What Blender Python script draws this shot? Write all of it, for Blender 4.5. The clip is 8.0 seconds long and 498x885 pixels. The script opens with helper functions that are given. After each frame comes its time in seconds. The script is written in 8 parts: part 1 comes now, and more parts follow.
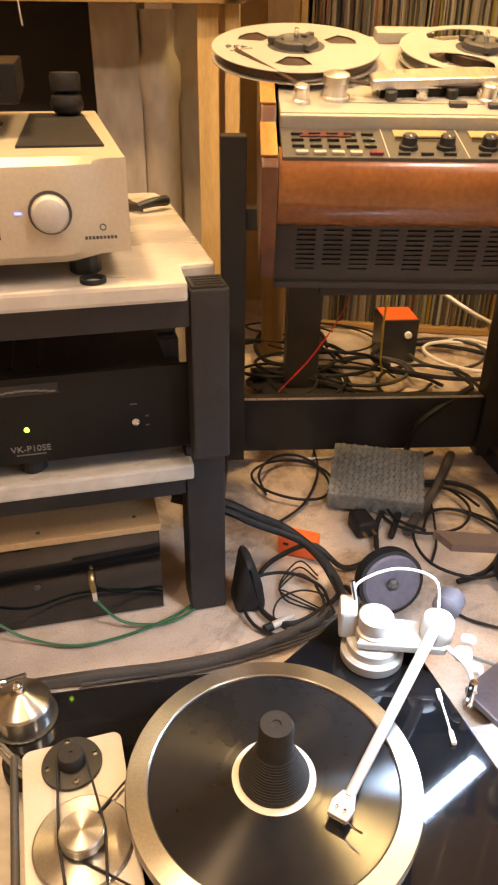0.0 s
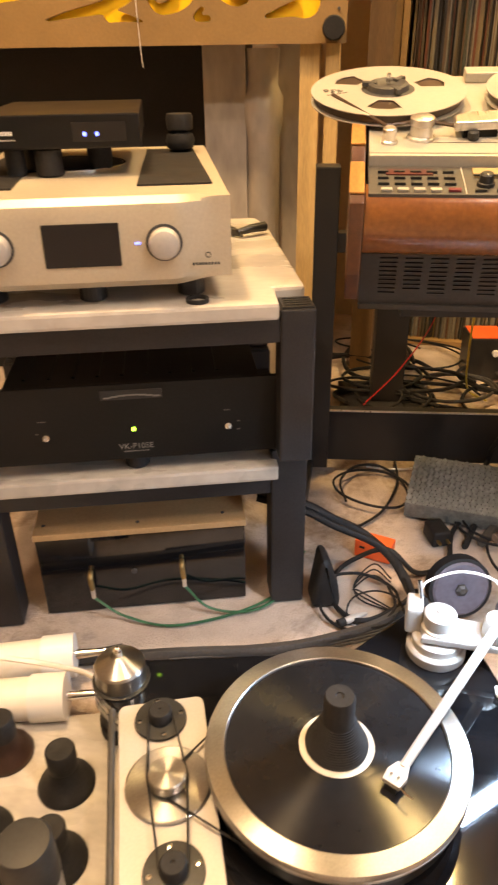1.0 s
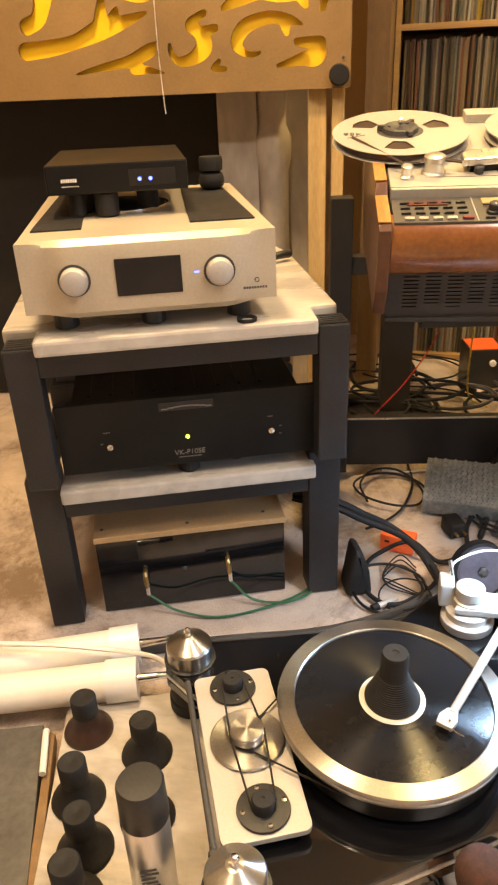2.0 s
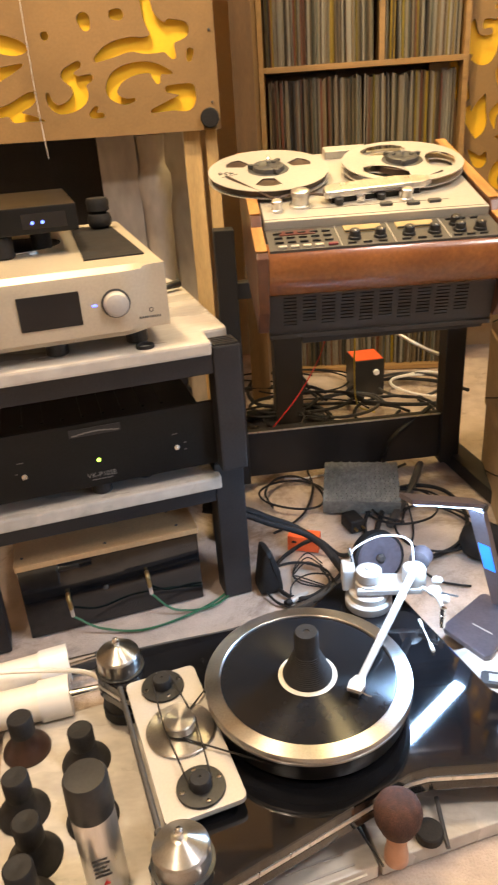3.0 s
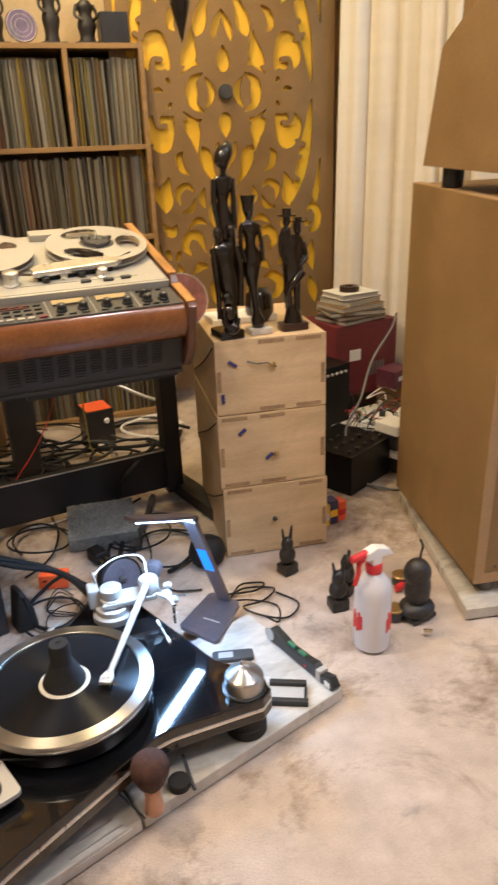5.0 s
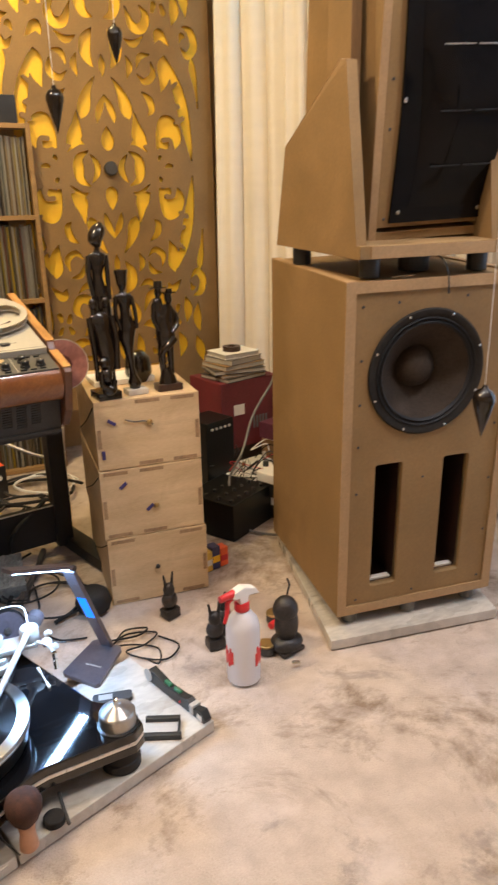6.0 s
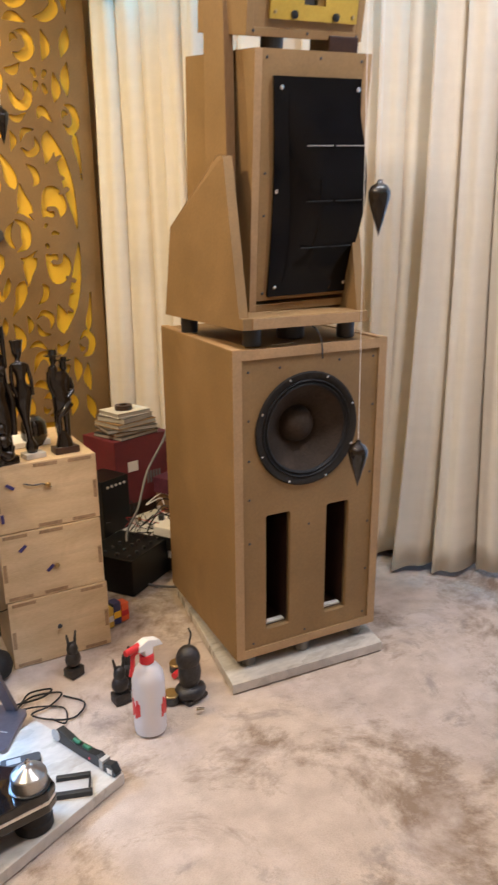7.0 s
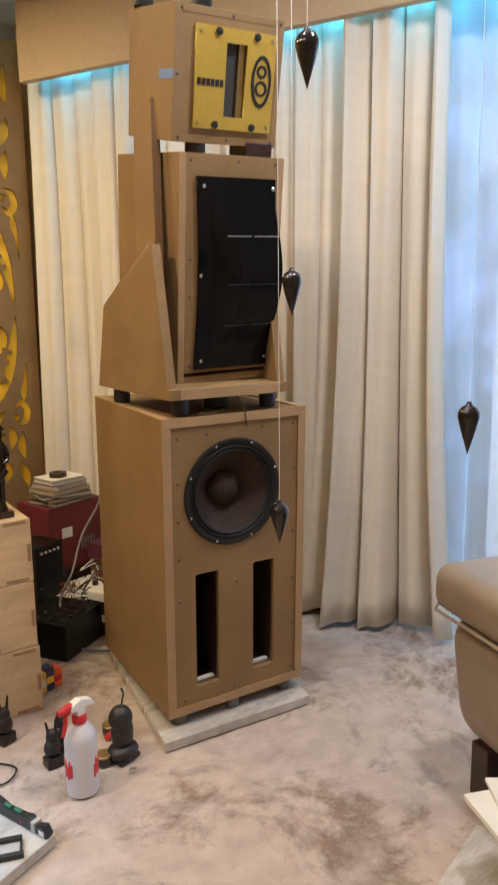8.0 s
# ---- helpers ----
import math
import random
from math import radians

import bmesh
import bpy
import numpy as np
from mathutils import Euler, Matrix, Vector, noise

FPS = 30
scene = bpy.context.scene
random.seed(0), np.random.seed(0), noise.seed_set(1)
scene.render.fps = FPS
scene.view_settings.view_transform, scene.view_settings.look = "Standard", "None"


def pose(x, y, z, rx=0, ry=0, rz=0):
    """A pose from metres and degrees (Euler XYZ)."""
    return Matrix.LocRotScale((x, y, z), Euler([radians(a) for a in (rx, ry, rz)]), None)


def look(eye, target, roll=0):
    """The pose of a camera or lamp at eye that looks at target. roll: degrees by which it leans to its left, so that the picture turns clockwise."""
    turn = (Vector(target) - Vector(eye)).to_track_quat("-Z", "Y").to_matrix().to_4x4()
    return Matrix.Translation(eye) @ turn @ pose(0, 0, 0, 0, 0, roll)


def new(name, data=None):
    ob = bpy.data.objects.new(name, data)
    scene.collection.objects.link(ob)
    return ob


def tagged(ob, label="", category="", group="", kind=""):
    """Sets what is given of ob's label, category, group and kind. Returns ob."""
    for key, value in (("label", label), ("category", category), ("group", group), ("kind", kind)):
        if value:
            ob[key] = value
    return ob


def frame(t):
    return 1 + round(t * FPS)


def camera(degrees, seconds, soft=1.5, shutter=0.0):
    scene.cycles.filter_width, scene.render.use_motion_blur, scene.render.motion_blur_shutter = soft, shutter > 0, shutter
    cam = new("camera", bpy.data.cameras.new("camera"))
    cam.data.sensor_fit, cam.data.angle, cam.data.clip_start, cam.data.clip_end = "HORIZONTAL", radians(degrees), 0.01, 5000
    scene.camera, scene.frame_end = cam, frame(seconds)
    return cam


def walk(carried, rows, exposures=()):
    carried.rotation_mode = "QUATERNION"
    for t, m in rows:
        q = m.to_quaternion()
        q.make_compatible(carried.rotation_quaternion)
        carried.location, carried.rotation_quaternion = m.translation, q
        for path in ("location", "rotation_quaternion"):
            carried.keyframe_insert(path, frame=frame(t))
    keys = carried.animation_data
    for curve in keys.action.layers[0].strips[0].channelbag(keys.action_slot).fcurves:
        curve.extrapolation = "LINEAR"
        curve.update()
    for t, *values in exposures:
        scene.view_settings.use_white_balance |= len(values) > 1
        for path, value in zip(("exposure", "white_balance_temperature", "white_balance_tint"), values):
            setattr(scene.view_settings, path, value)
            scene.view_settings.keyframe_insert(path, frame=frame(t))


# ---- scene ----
cam = camera(38.85, 8.0, soft=2.2, shutter=0.4)
PATH = [
    (0, (0.1716, 0.1719, 0.9707), (-0.0235, 1.8912, -0.0321), 0.77),
    (0.5, (0.2068, 0.1238, 1.0032), (-0.1205, 1.8310, 0.0141), 0.38),
    (1, (0.1988, 0.0668, 1.0188), (-0.2456, 1.7561, 0.0448), -0.82),
    (1.2, (0.1785, 0.0168, 1.0276), (-0.2936, 1.7119, 0.0770), -1.33),
    (2.3, (0.1313, -0.1454, 1.0729), (-0.2278, 1.6048, 0.1742), -3.43),
    (2.5, (0.1420, -0.1788, 1.0830), (-0.1543, 1.5904, 0.1988), -3.71),
    (3, (0.1541, -0.2157, 1.0855), (-0.0030, 1.5827, 0.2247), -3.94),
    (3.5, (0.1629, -0.2124, 1.0787), (0.1751, 1.6031, 0.2396), -3.98),
    (4, (0.1348, -0.3184, 1.0957), (0.3532, 1.4871, 0.2635), -3.49),
    (4.5, (0.1374, -0.4140, 1.1297), (0.5292, 1.3696, 0.3142), -2.92),
    (5, (0.1855, -0.4864, 1.1728), (0.7281, 1.2783, 0.4039), -2.23),
    (5.2, (0.2053, -0.5234, 1.1840), (0.7983, 1.2364, 0.4413), -2.09),
    (6.3, (0.2411, -0.7088, 1.2539), (1.1125, 0.9871, 0.6501), -1.17),
    (6.5, (0.2269, -0.7223, 1.2696), (1.1592, 0.9494, 0.6898), -1.15),
    (7, (0.1687, -0.7763, 1.2974), (1.2483, 0.8261, 0.7811), -1.06),
    (7.5, (0.1319, -0.8593, 1.2888), (1.3343, 0.6802, 0.8595), -0.89),
    (8, (0.1103, -0.9091, 1.3181), (1.3570, 0.6188, 0.9843), -0.73),
]
walk(cam, [(t, look(eye, target, roll)) for t, eye, target, roll in PATH], [(0, 0.46, 7500, 20), (1.0, 0.44, 7350, 18), (2.5, 0.46, 6500, 12), (3.5, 0.32, 5750, 14), (4.5, 0.08, 5650, 11), (5.0, 0.02, 5520, 11), (6.5, 0.02, 5700, 12), (7.0, -0.04, 5400, 12), (8.0, -0.28, 5450, 10)])

# ---- light ----
world = bpy.data.worlds.new("sky")
scene.world = world
world.use_nodes = True
wt = world.node_tree
sky = wt.nodes.new("ShaderNodeTexSky")
sky.sky_type = "NISHITA"
sky.sun_disc = False
sky.sun_elevation = radians(35)
sky.sun_rotation = radians(200)
wt.links.new(sky.outputs[0], wt.nodes["Background"].inputs[0])
wt.nodes["Background"].inputs[1].default_value = 0.12


def area(name, eye, target, sx, sy, watts, colour):
    la = bpy.data.lights.new(name, "AREA")
    la.shape, la.size, la.size_y, la.energy, la.color = "RECTANGLE", sx, sy, watts, colour
    ob = new(name, la)
    ob.matrix_world = look(eye, target)
    return ob


WARM = (1.0, 0.71, 0.38)
SOFT = (1.0, 0.89, 0.79)
area("downlight", (-0.5, 1.02, 2.84), (-0.5, 1.03, 0), 0.24, 0.24, 52, WARM)
area("downlight", (0.52, 2.25, 2.84), (0.52, 2.26, 0), 0.2, 0.2, 30, (1.0, 0.73, 0.30))
area("downlight", (-0.6, -0.3, 2.84), (-0.6, -0.29, 0), 0.2, 0.2, 21, (1.0, 0.80, 0.56))
area("downlight", (0.95, 0.42, 2.84), (0.95, 0.43, 0), 0.2, 0.2, 15, SOFT)
area("downlight", (1.72, -0.05, 2.84), (1.72, -0.04, 0), 0.2, 0.2, 31, SOFT)

# ---- helpers ----


def mat(name, base, rough=0.6, metal=0.0, var=0.12, scale=8.0, fine=90.0, bump=0.0, stretch=(1, 1, 1), tint=None, spots=0.0, coat=0.0, rand=0.0, trans=0.0, alpha=1.0, emit=0.0):
    """Node material with two scales of variation in colour and gloss, and fine relief."""
    m = bpy.data.materials.new(name)
    m.use_nodes = True
    n, l = m.node_tree.nodes, m.node_tree.links
    b = n["Principled BSDF"]
    tc = n.new("ShaderNodeTexCoord")
    mp = n.new("ShaderNodeMapping")
    mp.inputs["Scale"].default_value = stretch
    l.new(tc.outputs["Object"], mp.inputs[0])
    n1, n2 = n.new("ShaderNodeTexNoise"), n.new("ShaderNodeTexNoise")
    n1.inputs["Scale"].default_value, n1.inputs["Detail"].default_value = scale, 4
    n2.inputs["Scale"].default_value, n2.inputs["Detail"].default_value = fine, 3
    l.new(mp.outputs[0], n1.inputs[0])
    l.new(mp.outputs[0], n2.inputs[0])
    dark = [c * (1 - var) for c in base]
    lite = [min(1, c * (1 + var)) for c in (tint or base)]
    r1 = n.new("ShaderNodeValToRGB")
    r1.color_ramp.elements[0].position, r1.color_ramp.elements[1].position = 0.32, 0.68
    r1.color_ramp.elements[0].color, r1.color_ramp.elements[1].color = (*dark, 1), (*lite, 1)
    l.new(n1.outputs[0], r1.inputs[0])
    mx = n.new("ShaderNodeMix")
    mx.data_type, mx.blend_type = "RGBA", "OVERLAY"
    mx.inputs[0].default_value = min(0.9, var * 2.5)
    l.new(r1.outputs[0], mx.inputs[6])
    l.new(n2.outputs[0], mx.inputs[7])
    out = mx.outputs[2]
    if rand:
        oi = n.new("ShaderNodeObjectInfo")
        hs = n.new("ShaderNodeHueSaturation")
        mr = n.new("ShaderNodeMapRange")
        mr.inputs[3].default_value, mr.inputs[4].default_value = 1 - rand, 1 + rand
        l.new(oi.outputs["Random"], mr.inputs[0])
        l.new(mr.outputs[0], hs.inputs["Value"])
        l.new(out, hs.inputs["Color"])
        out = hs.outputs[0]
    if spots:
        vo = n.new("ShaderNodeTexNoise")
        vo.inputs["Scale"].default_value, vo.inputs["Detail"].default_value = scale * 0.6, 9
        vo.inputs["Roughness"].default_value, vo.inputs["Distortion"].default_value = 0.68, 0.5
        l.new(mp.outputs[0], vo.inputs[0])
        rr = n.new("ShaderNodeValToRGB")
        rr.color_ramp.elements[0].position, rr.color_ramp.elements[1].position = 0.50, 0.70
        l.new(vo.outputs[0], rr.inputs[0])
        m2 = n.new("ShaderNodeMix")
        m2.data_type = "RGBA"
        sc = n.new("ShaderNodeMath")
        sc.operation = "MULTIPLY"
        sc.inputs[1].default_value = spots
        l.new(rr.outputs[0], sc.inputs[0])
        l.new(sc.outputs[0], m2.inputs[0])
        l.new(out, m2.inputs[6])
        m2.inputs[7].default_value = (*[c * 0.45 for c in base], 1)
        out = m2.outputs[2]
    l.new(out, b.inputs["Base Color"])
    rg = n.new("ShaderNodeMapRange")
    rg.inputs[3].default_value, rg.inputs[4].default_value = max(0.02, rough * 0.75), min(1, rough * 1.25)
    l.new(n1.outputs[0], rg.inputs[0])
    l.new(rg.outputs[0], b.inputs["Roughness"])
    b.inputs["Metallic"].default_value = metal
    b.inputs["Coat Weight"].default_value = coat
    b.inputs["Transmission Weight"].default_value = trans
    b.inputs["Alpha"].default_value = alpha
    if emit:
        b.inputs["Emission Color"].default_value, b.inputs["Emission Strength"].default_value = (*base, 1), emit
    if bump:
        bp = n.new("ShaderNodeBump")
        bp.inputs["Strength"].default_value, bp.inputs["Distance"].default_value = bump, 0.003
        l.new(n2.outputs[0], bp.inputs["Height"])
        l.new(bp.outputs[0], b.inputs["Normal"])
    return m


def spun(m, amount):
    """Turns a material into one machined in circles, with streaks that radiate from its axis."""
    n, l = m.node_tree.nodes, m.node_tree.links
    t = n.new("ShaderNodeTangent")
    t.direction_type, t.axis = "RADIAL", "Z"
    b = n["Principled BSDF"]
    b.inputs["Anisotropic"].default_value = amount
    b.inputs["Anisotropic Rotation"].default_value = 0.25
    l.new(t.outputs[0], b.inputs["Tangent"])
    return m


def glow(name, colour, strength):
    m = bpy.data.materials.new(name)
    m.use_nodes = True
    b = m.node_tree.nodes["Principled BSDF"]
    b.inputs["Base Color"].default_value = (*colour, 1)
    b.inputs["Emission Color"].default_value, b.inputs["Emission Strength"].default_value = (*colour, 1), strength
    return m


def part(name, bm, material, parent=None, label="", smooth=0):
    """Links a bmesh as one mesh object under a thing or part. smooth: the angle below which edges are smooth."""
    me = bpy.data.meshes.new(name)
    bm.normal_update()
    if smooth:
        for f in bm.faces:
            f.smooth = True
        for e in bm.edges:
            if len(e.link_faces) == 2 and e.calc_face_angle(0) > radians(smooth):
                e.smooth = False
    bm.to_mesh(me)
    bm.free()
    if material is not None:
        me.materials.append(material)
    ob = new(name, me)
    ob.parent = parent
    if label:
        ob["label"] = label
    return ob


def empty(name, m, label="", category="", group="", kind=""):
    ob = new(name)
    ob.empty_display_size = 0.05
    ob.matrix_world = m
    return tagged(ob, label, category, group, kind)


def B():
    return bmesh.new()


def box(bm, lo, hi, bevel=0.0, seg=2, m=None):
    c = [(a + b) / 2 for a, b in zip(lo, hi)]
    d = [abs(b - a) for a, b in zip(lo, hi)]
    r = bmesh.ops.create_cube(bm, size=1, matrix=(m or Matrix()) @ Matrix.Translation(c) @ Matrix.Diagonal((*d, 1)))
    if bevel:
        es = list({e for v in r["verts"] for e in v.link_edges})
        bmesh.ops.bevel(bm, geom=es, offset=bevel, segments=seg, affect="EDGES", profile=0.6)
    return bm


def lathe(bm, prof, seg=32, m=None, cap=True):
    """A body of revolution about z from (radius, z) pairs."""
    m = m or Matrix()
    rings = []
    for r, z in prof:
        if r < 1e-5:
            rings.append([bm.verts.new(m @ Vector((0, 0, z)))])
        else:
            rings.append([bm.verts.new(m @ Vector((r * math.cos(2 * math.pi * k / seg), r * math.sin(2 * math.pi * k / seg), z))) for k in range(seg)])
    for a, b in zip(rings, rings[1:]):
        for k in range(seg):
            q = (k + 1) % seg
            if len(a) == 1 and len(b) == 1:
                continue
            if len(a) == 1:
                bm.faces.new((a[0], b[k], b[q]))
            elif len(b) == 1:
                bm.faces.new((a[k], a[q], b[0]))
            else:
                bm.faces.new((a[k], a[q], b[q], b[k]))
    if cap:
        if len(rings[0]) > 2:
            bm.faces.new(list(reversed(rings[0])))
        if len(rings[-1]) > 2:
            bm.faces.new(rings[-1])
    bmesh.ops.recalc_face_normals(bm, faces=bm.faces[:])
    return bm


def cyl(bm, r, z0, z1, seg=24, m=None, bevel=0.002):
    b = min(bevel, r * 0.4, abs(z1 - z0) * 0.4)
    return lathe(bm, [(r - b, z0), (r, z0 + b), (r, z1 - b), (r - b, z1)], seg, m)


def prism(bm, poly, z0, z1, bevel=0.0, m=None):
    m = m or Matrix()
    lo = [bm.verts.new(m @ Vector((x, y, z0))) for x, y in poly]
    hi = [bm.verts.new(m @ Vector((x, y, z1))) for x, y in poly]
    fs = [bm.faces.new(list(reversed(lo))), bm.faces.new(hi)]
    k = len(poly)
    for i in range(k):
        fs.append(bm.faces.new((lo[i], lo[(i + 1) % k], hi[(i + 1) % k], hi[i])))
    bmesh.ops.recalc_face_normals(bm, faces=fs)
    if bevel:
        es = list({e for f in fs for e in f.edges})
        bmesh.ops.bevel(bm, geom=es, offset=bevel, segments=2, affect="EDGES", profile=0.6)
    return bm


def smooth_line(pts, per=6):
    """A Catmull-Rom line through the points."""
    p = [Vector(a) for a in pts]
    p = [p[0] * 2 - p[1]] + p + [p[-1] * 2 - p[-2]]
    out = []
    for i in range(1, len(p) - 2):
        for k in range(per):
            t = k / per
            a, b, c, d = p[i - 1], p[i], p[i + 1], p[i + 2]
            out.append(0.5 * (2 * b + (c - a) * t + (2 * a - 5 * b + 4 * c - d) * t * t + (3 * b - a - 3 * c + d) * t ** 3))
    return out + [p[-2]]


def tube(bm, pts, r, seg=8, per=6, radii=None):
    line = smooth_line(pts, per) if per > 1 else [Vector(a) for a in pts]
    n = len(line)
    rings = []
    up = Vector((0.13, 0.21, 1))
    for i, p in enumerate(line):
        d = (line[min(i + 1, n - 1)] - line[max(i - 1, 0)]).normalized()
        x = d.cross(up)
        if x.length < 0.05:
            x = d.cross(Vector((1, 0, 0)))
        x.normalize()
        y = d.cross(x)
        q = r if radii is None else radii[0] + (radii[1] - radii[0]) * i / (n - 1)
        rings.append([bm.verts.new(p + q * (math.cos(2 * math.pi * k / seg) * x + math.sin(2 * math.pi * k / seg) * y)) for k in range(seg)])
    for a, b in zip(rings, rings[1:]):
        for k in range(seg):
            bm.faces.new((a[k], b[k], b[(k + 1) % seg], a[(k + 1) % seg]))
    bm.faces.new(rings[0])
    bm.faces.new(list(reversed(rings[-1])))
    bmesh.ops.recalc_face_normals(bm, faces=bm.faces[:])
    return bm


def cable(name, pts, r, material, label, category="cable", per=8):
    ob = part(name, tube(B(), pts, r, 6, per), material, None, "", 60)
    return tagged(ob, label, category)


def rounded(w, h, r, n=5):
    """Corners of a rounded rectangle about the origin."""
    out = []
    for cx, cy, a in ((w / 2 - r, h / 2 - r, 0), (-w / 2 + r, h / 2 - r, 90), (-w / 2 + r, -h / 2 + r, 180), (w / 2 - r, -h / 2 + r, 270)):
        for k in range(n + 1):
            t = radians(a + 90 * k / n)
            out.append((cx + r * math.cos(t), cy + r * math.sin(t)))
    return out


def cut_board(name, outline, holes, depth, material, parent=None, m=None, label=""):
    """A flat board in the xz plane with holes cut through it."""
    cu = bpy.data.curves.new(name, "CURVE")
    cu.dimensions, cu.fill_mode, cu.extrude = "2D", "BOTH", depth / 2
    for poly in [outline] + holes:
        sp = cu.splines.new("POLY")
        sp.points.add(len(poly) - 1)
        for pt, (x, z) in zip(sp.points, poly):
            pt.co = (x, z, 0, 1)
        sp.use_cyclic_u = True
    tmp = new(name + "_outline", cu)
    me = bpy.data.meshes.new_from_object(tmp.evaluated_get(bpy.context.evaluated_depsgraph_get()))
    bpy.data.objects.remove(tmp)
    bpy.data.curves.remove(cu)
    bm = B()
    bm.from_mesh(me)
    bmesh.ops.remove_doubles(bm, verts=bm.verts[:], dist=0.00002)
    bm.to_mesh(me)
    bm.free()
    me.transform((m or Matrix()) @ pose(0, 0, 0, 90, 0, 0))
    me.name = name
    me.materials.clear()
    me.materials.append(material)
    ob = new(name, me)
    ob.parent = parent
    if label:
        ob["label"] = label
    return ob


def text(name, body, size, m, material, parent, align="CENTER", label=""):
    cu = bpy.data.curves.new(name, "FONT")
    cu.body, cu.size, cu.extrude, cu.align_x, cu.align_y = body, size, 0.0004, align, "CENTER"
    tmp = new(name + "_tmp", cu)
    me = bpy.data.meshes.new_from_object(tmp.evaluated_get(bpy.context.evaluated_depsgraph_get()))
    bpy.data.objects.remove(tmp)
    me.materials.clear()
    me.materials.append(material)
    me.transform(m)
    ob = new(name, me)
    ob.parent = parent
    if label:
        ob["label"] = label
    return ob


def settle(before, m):
    """Moves the things built since a list of objects was taken, as one group."""
    for ob in [o for o in bpy.data.objects if o.parent is None and o not in before]:
        ob.matrix_world = m @ ob.matrix_world


# ---- materials ----
CARPET = mat("carpet_pile", (0.485, 0.387, 0.310), 0.95, 0, 0.07, 16, 260, 1.0, tint=(0.535, 0.437, 0.355), spots=0.0)
WALL = mat("painted_wall", (0.60, 0.47, 0.31), 0.8, 0, 0.05, 2, 60, 0.1)
CEIL = mat("ceiling_paint", (0.82, 0.76, 0.67), 0.85, 0, 0.04, 2, 60, 0.05)
MARBLE = mat("pale_marble", (0.46, 0.42, 0.36), 0.28, 0, 0.10, 5, 30, 0.0, stretch=(1, 2.2, 1), tint=(0.52, 0.48, 0.42), spots=0.35)
GREYSTONE = mat("grey_marble", (0.42, 0.37, 0.31), 0.35, 0, 0.15, 4, 30, 0.0, stretch=(1, 1, 0.4), spots=0.3)
BLACKSTEEL = mat("black_powder_coat", (0.017, 0.016, 0.017), 0.5, 0, 0.2, 12, 300, 0.15)
GLOSSBLACK = mat("black_lacquer", (0.006, 0.006, 0.007), 0.06, 0, 0.2, 10, 60, 0.0, coat=0.5)
BLACKPLASTIC = mat("black_plastic", (0.018, 0.018, 0.018), 0.38, 0, 0.2, 20, 200, 0.08)
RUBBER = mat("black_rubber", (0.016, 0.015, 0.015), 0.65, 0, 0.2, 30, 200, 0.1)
BLACKMETAL = mat("black_anodised", (0.009, 0.009, 0.009), 0.33, 0.1, 0.15, 6, 200, 0.05)
DARKGREY = mat("dark_grey_steel", (0.055, 0.052, 0.05), 0.55, 0.1, 0.15, 10, 200, 0.1)
SILVER = mat("brushed_silver", (0.72, 0.70, 0.67), 0.3, 0.9, 0.08, 20, 300, 0.1, stretch=(8, 1, 1))
SATIN = mat("satin_aluminium", (0.47, 0.44, 0.40), 0.48, 0.25, 0.04, 6, 260, 0.03)
CHAMPAGNE = mat("champagne_aluminium", (0.53, 0.46, 0.34), 0.42, 0.35, 0.05, 8, 200, 0.04)
CHROME = mat("chrome", (0.85, 0.85, 0.84), 0.08, 1.0, 0.04, 20, 80)
BRASS = mat("brass", (0.46, 0.33, 0.14), 0.42, 1.0, 0.08, 30, 100)
MDF = mat("raw_mdf", (0.25, 0.150, 0.052), 0.72, 0, 0.06, 5, 140, 0.12, tint=(0.28, 0.168, 0.062))
MDFEDGE = mat("raw_mdf_edge", (0.40, 0.25, 0.115), 0.7, 0, 0.08, 12, 160, 0.15)
PLY = mat("birch_plywood", (0.58, 0.41, 0.22), 0.6, 0, 0.08, 3, 60, 0.08, stretch=(1, 1, 6), tint=(0.64, 0.47, 0.27), spots=0.35)
PLYEDGE = mat("burnt_plywood_edge", (0.33, 0.21, 0.11), 0.7, 0, 0.2, 30, 200, 0.1)
OAK = mat("oiled_oak", (0.40, 0.185, 0.045), 0.38, 0, 0.25, 8, 90, 0.1, stretch=(6, 0.7, 6), tint=(0.46, 0.23, 0.065))
WALNUT = mat("walnut_veneer", (0.10, 0.034, 0.010), 0.33, 0, 0.25, 7, 80, 0.05, stretch=(8, 1, 8), coat=0.2)
LEATHERWOOD = mat("red_brown_padding", (0.185, 0.062, 0.014), 0.22, 0, 0.15, 7, 140, 0.03, tint=(0.215, 0.078, 0.018), coat=0.3)
PINE = mat("pine_batten", (0.60, 0.40, 0.16), 0.6, 0, 0.15, 5, 80, 0.1, stretch=(6, 6, 0.5))
SHELFWOOD = mat("shelf_wood", (0.32, 0.19, 0.068), 0.6, 0, 0.15, 6, 80, 0.1, stretch=(0.6, 6, 6))
BROWNWOOD = mat("brown_wood_side", (0.22, 0.13, 0.055), 0.6, 0, 0.15, 6, 80, 0.1, stretch=(6, 6, 0.5))
YELLOW = mat("yellow_backing", (0.96, 0.57, 0.012), 0.5, 0, 0.05, 4, 90, 0.05)
EBONY = mat("polished_ebony", (0.010, 0.007, 0.005), 0.14, 0, 0.3, 20, 80, 0.05, coat=0.4)
DARKCARVE = mat("dark_carved_wood", (0.022, 0.018, 0.016), 0.45, 0, 0.3, 30, 120, 0.4)
CURTAIN = mat("slubbed_linen", (0.77, 0.69, 0.56), 0.9, 0, 0.025, 8, 140, 0.18, stretch=(0.6, 0.6, 3))
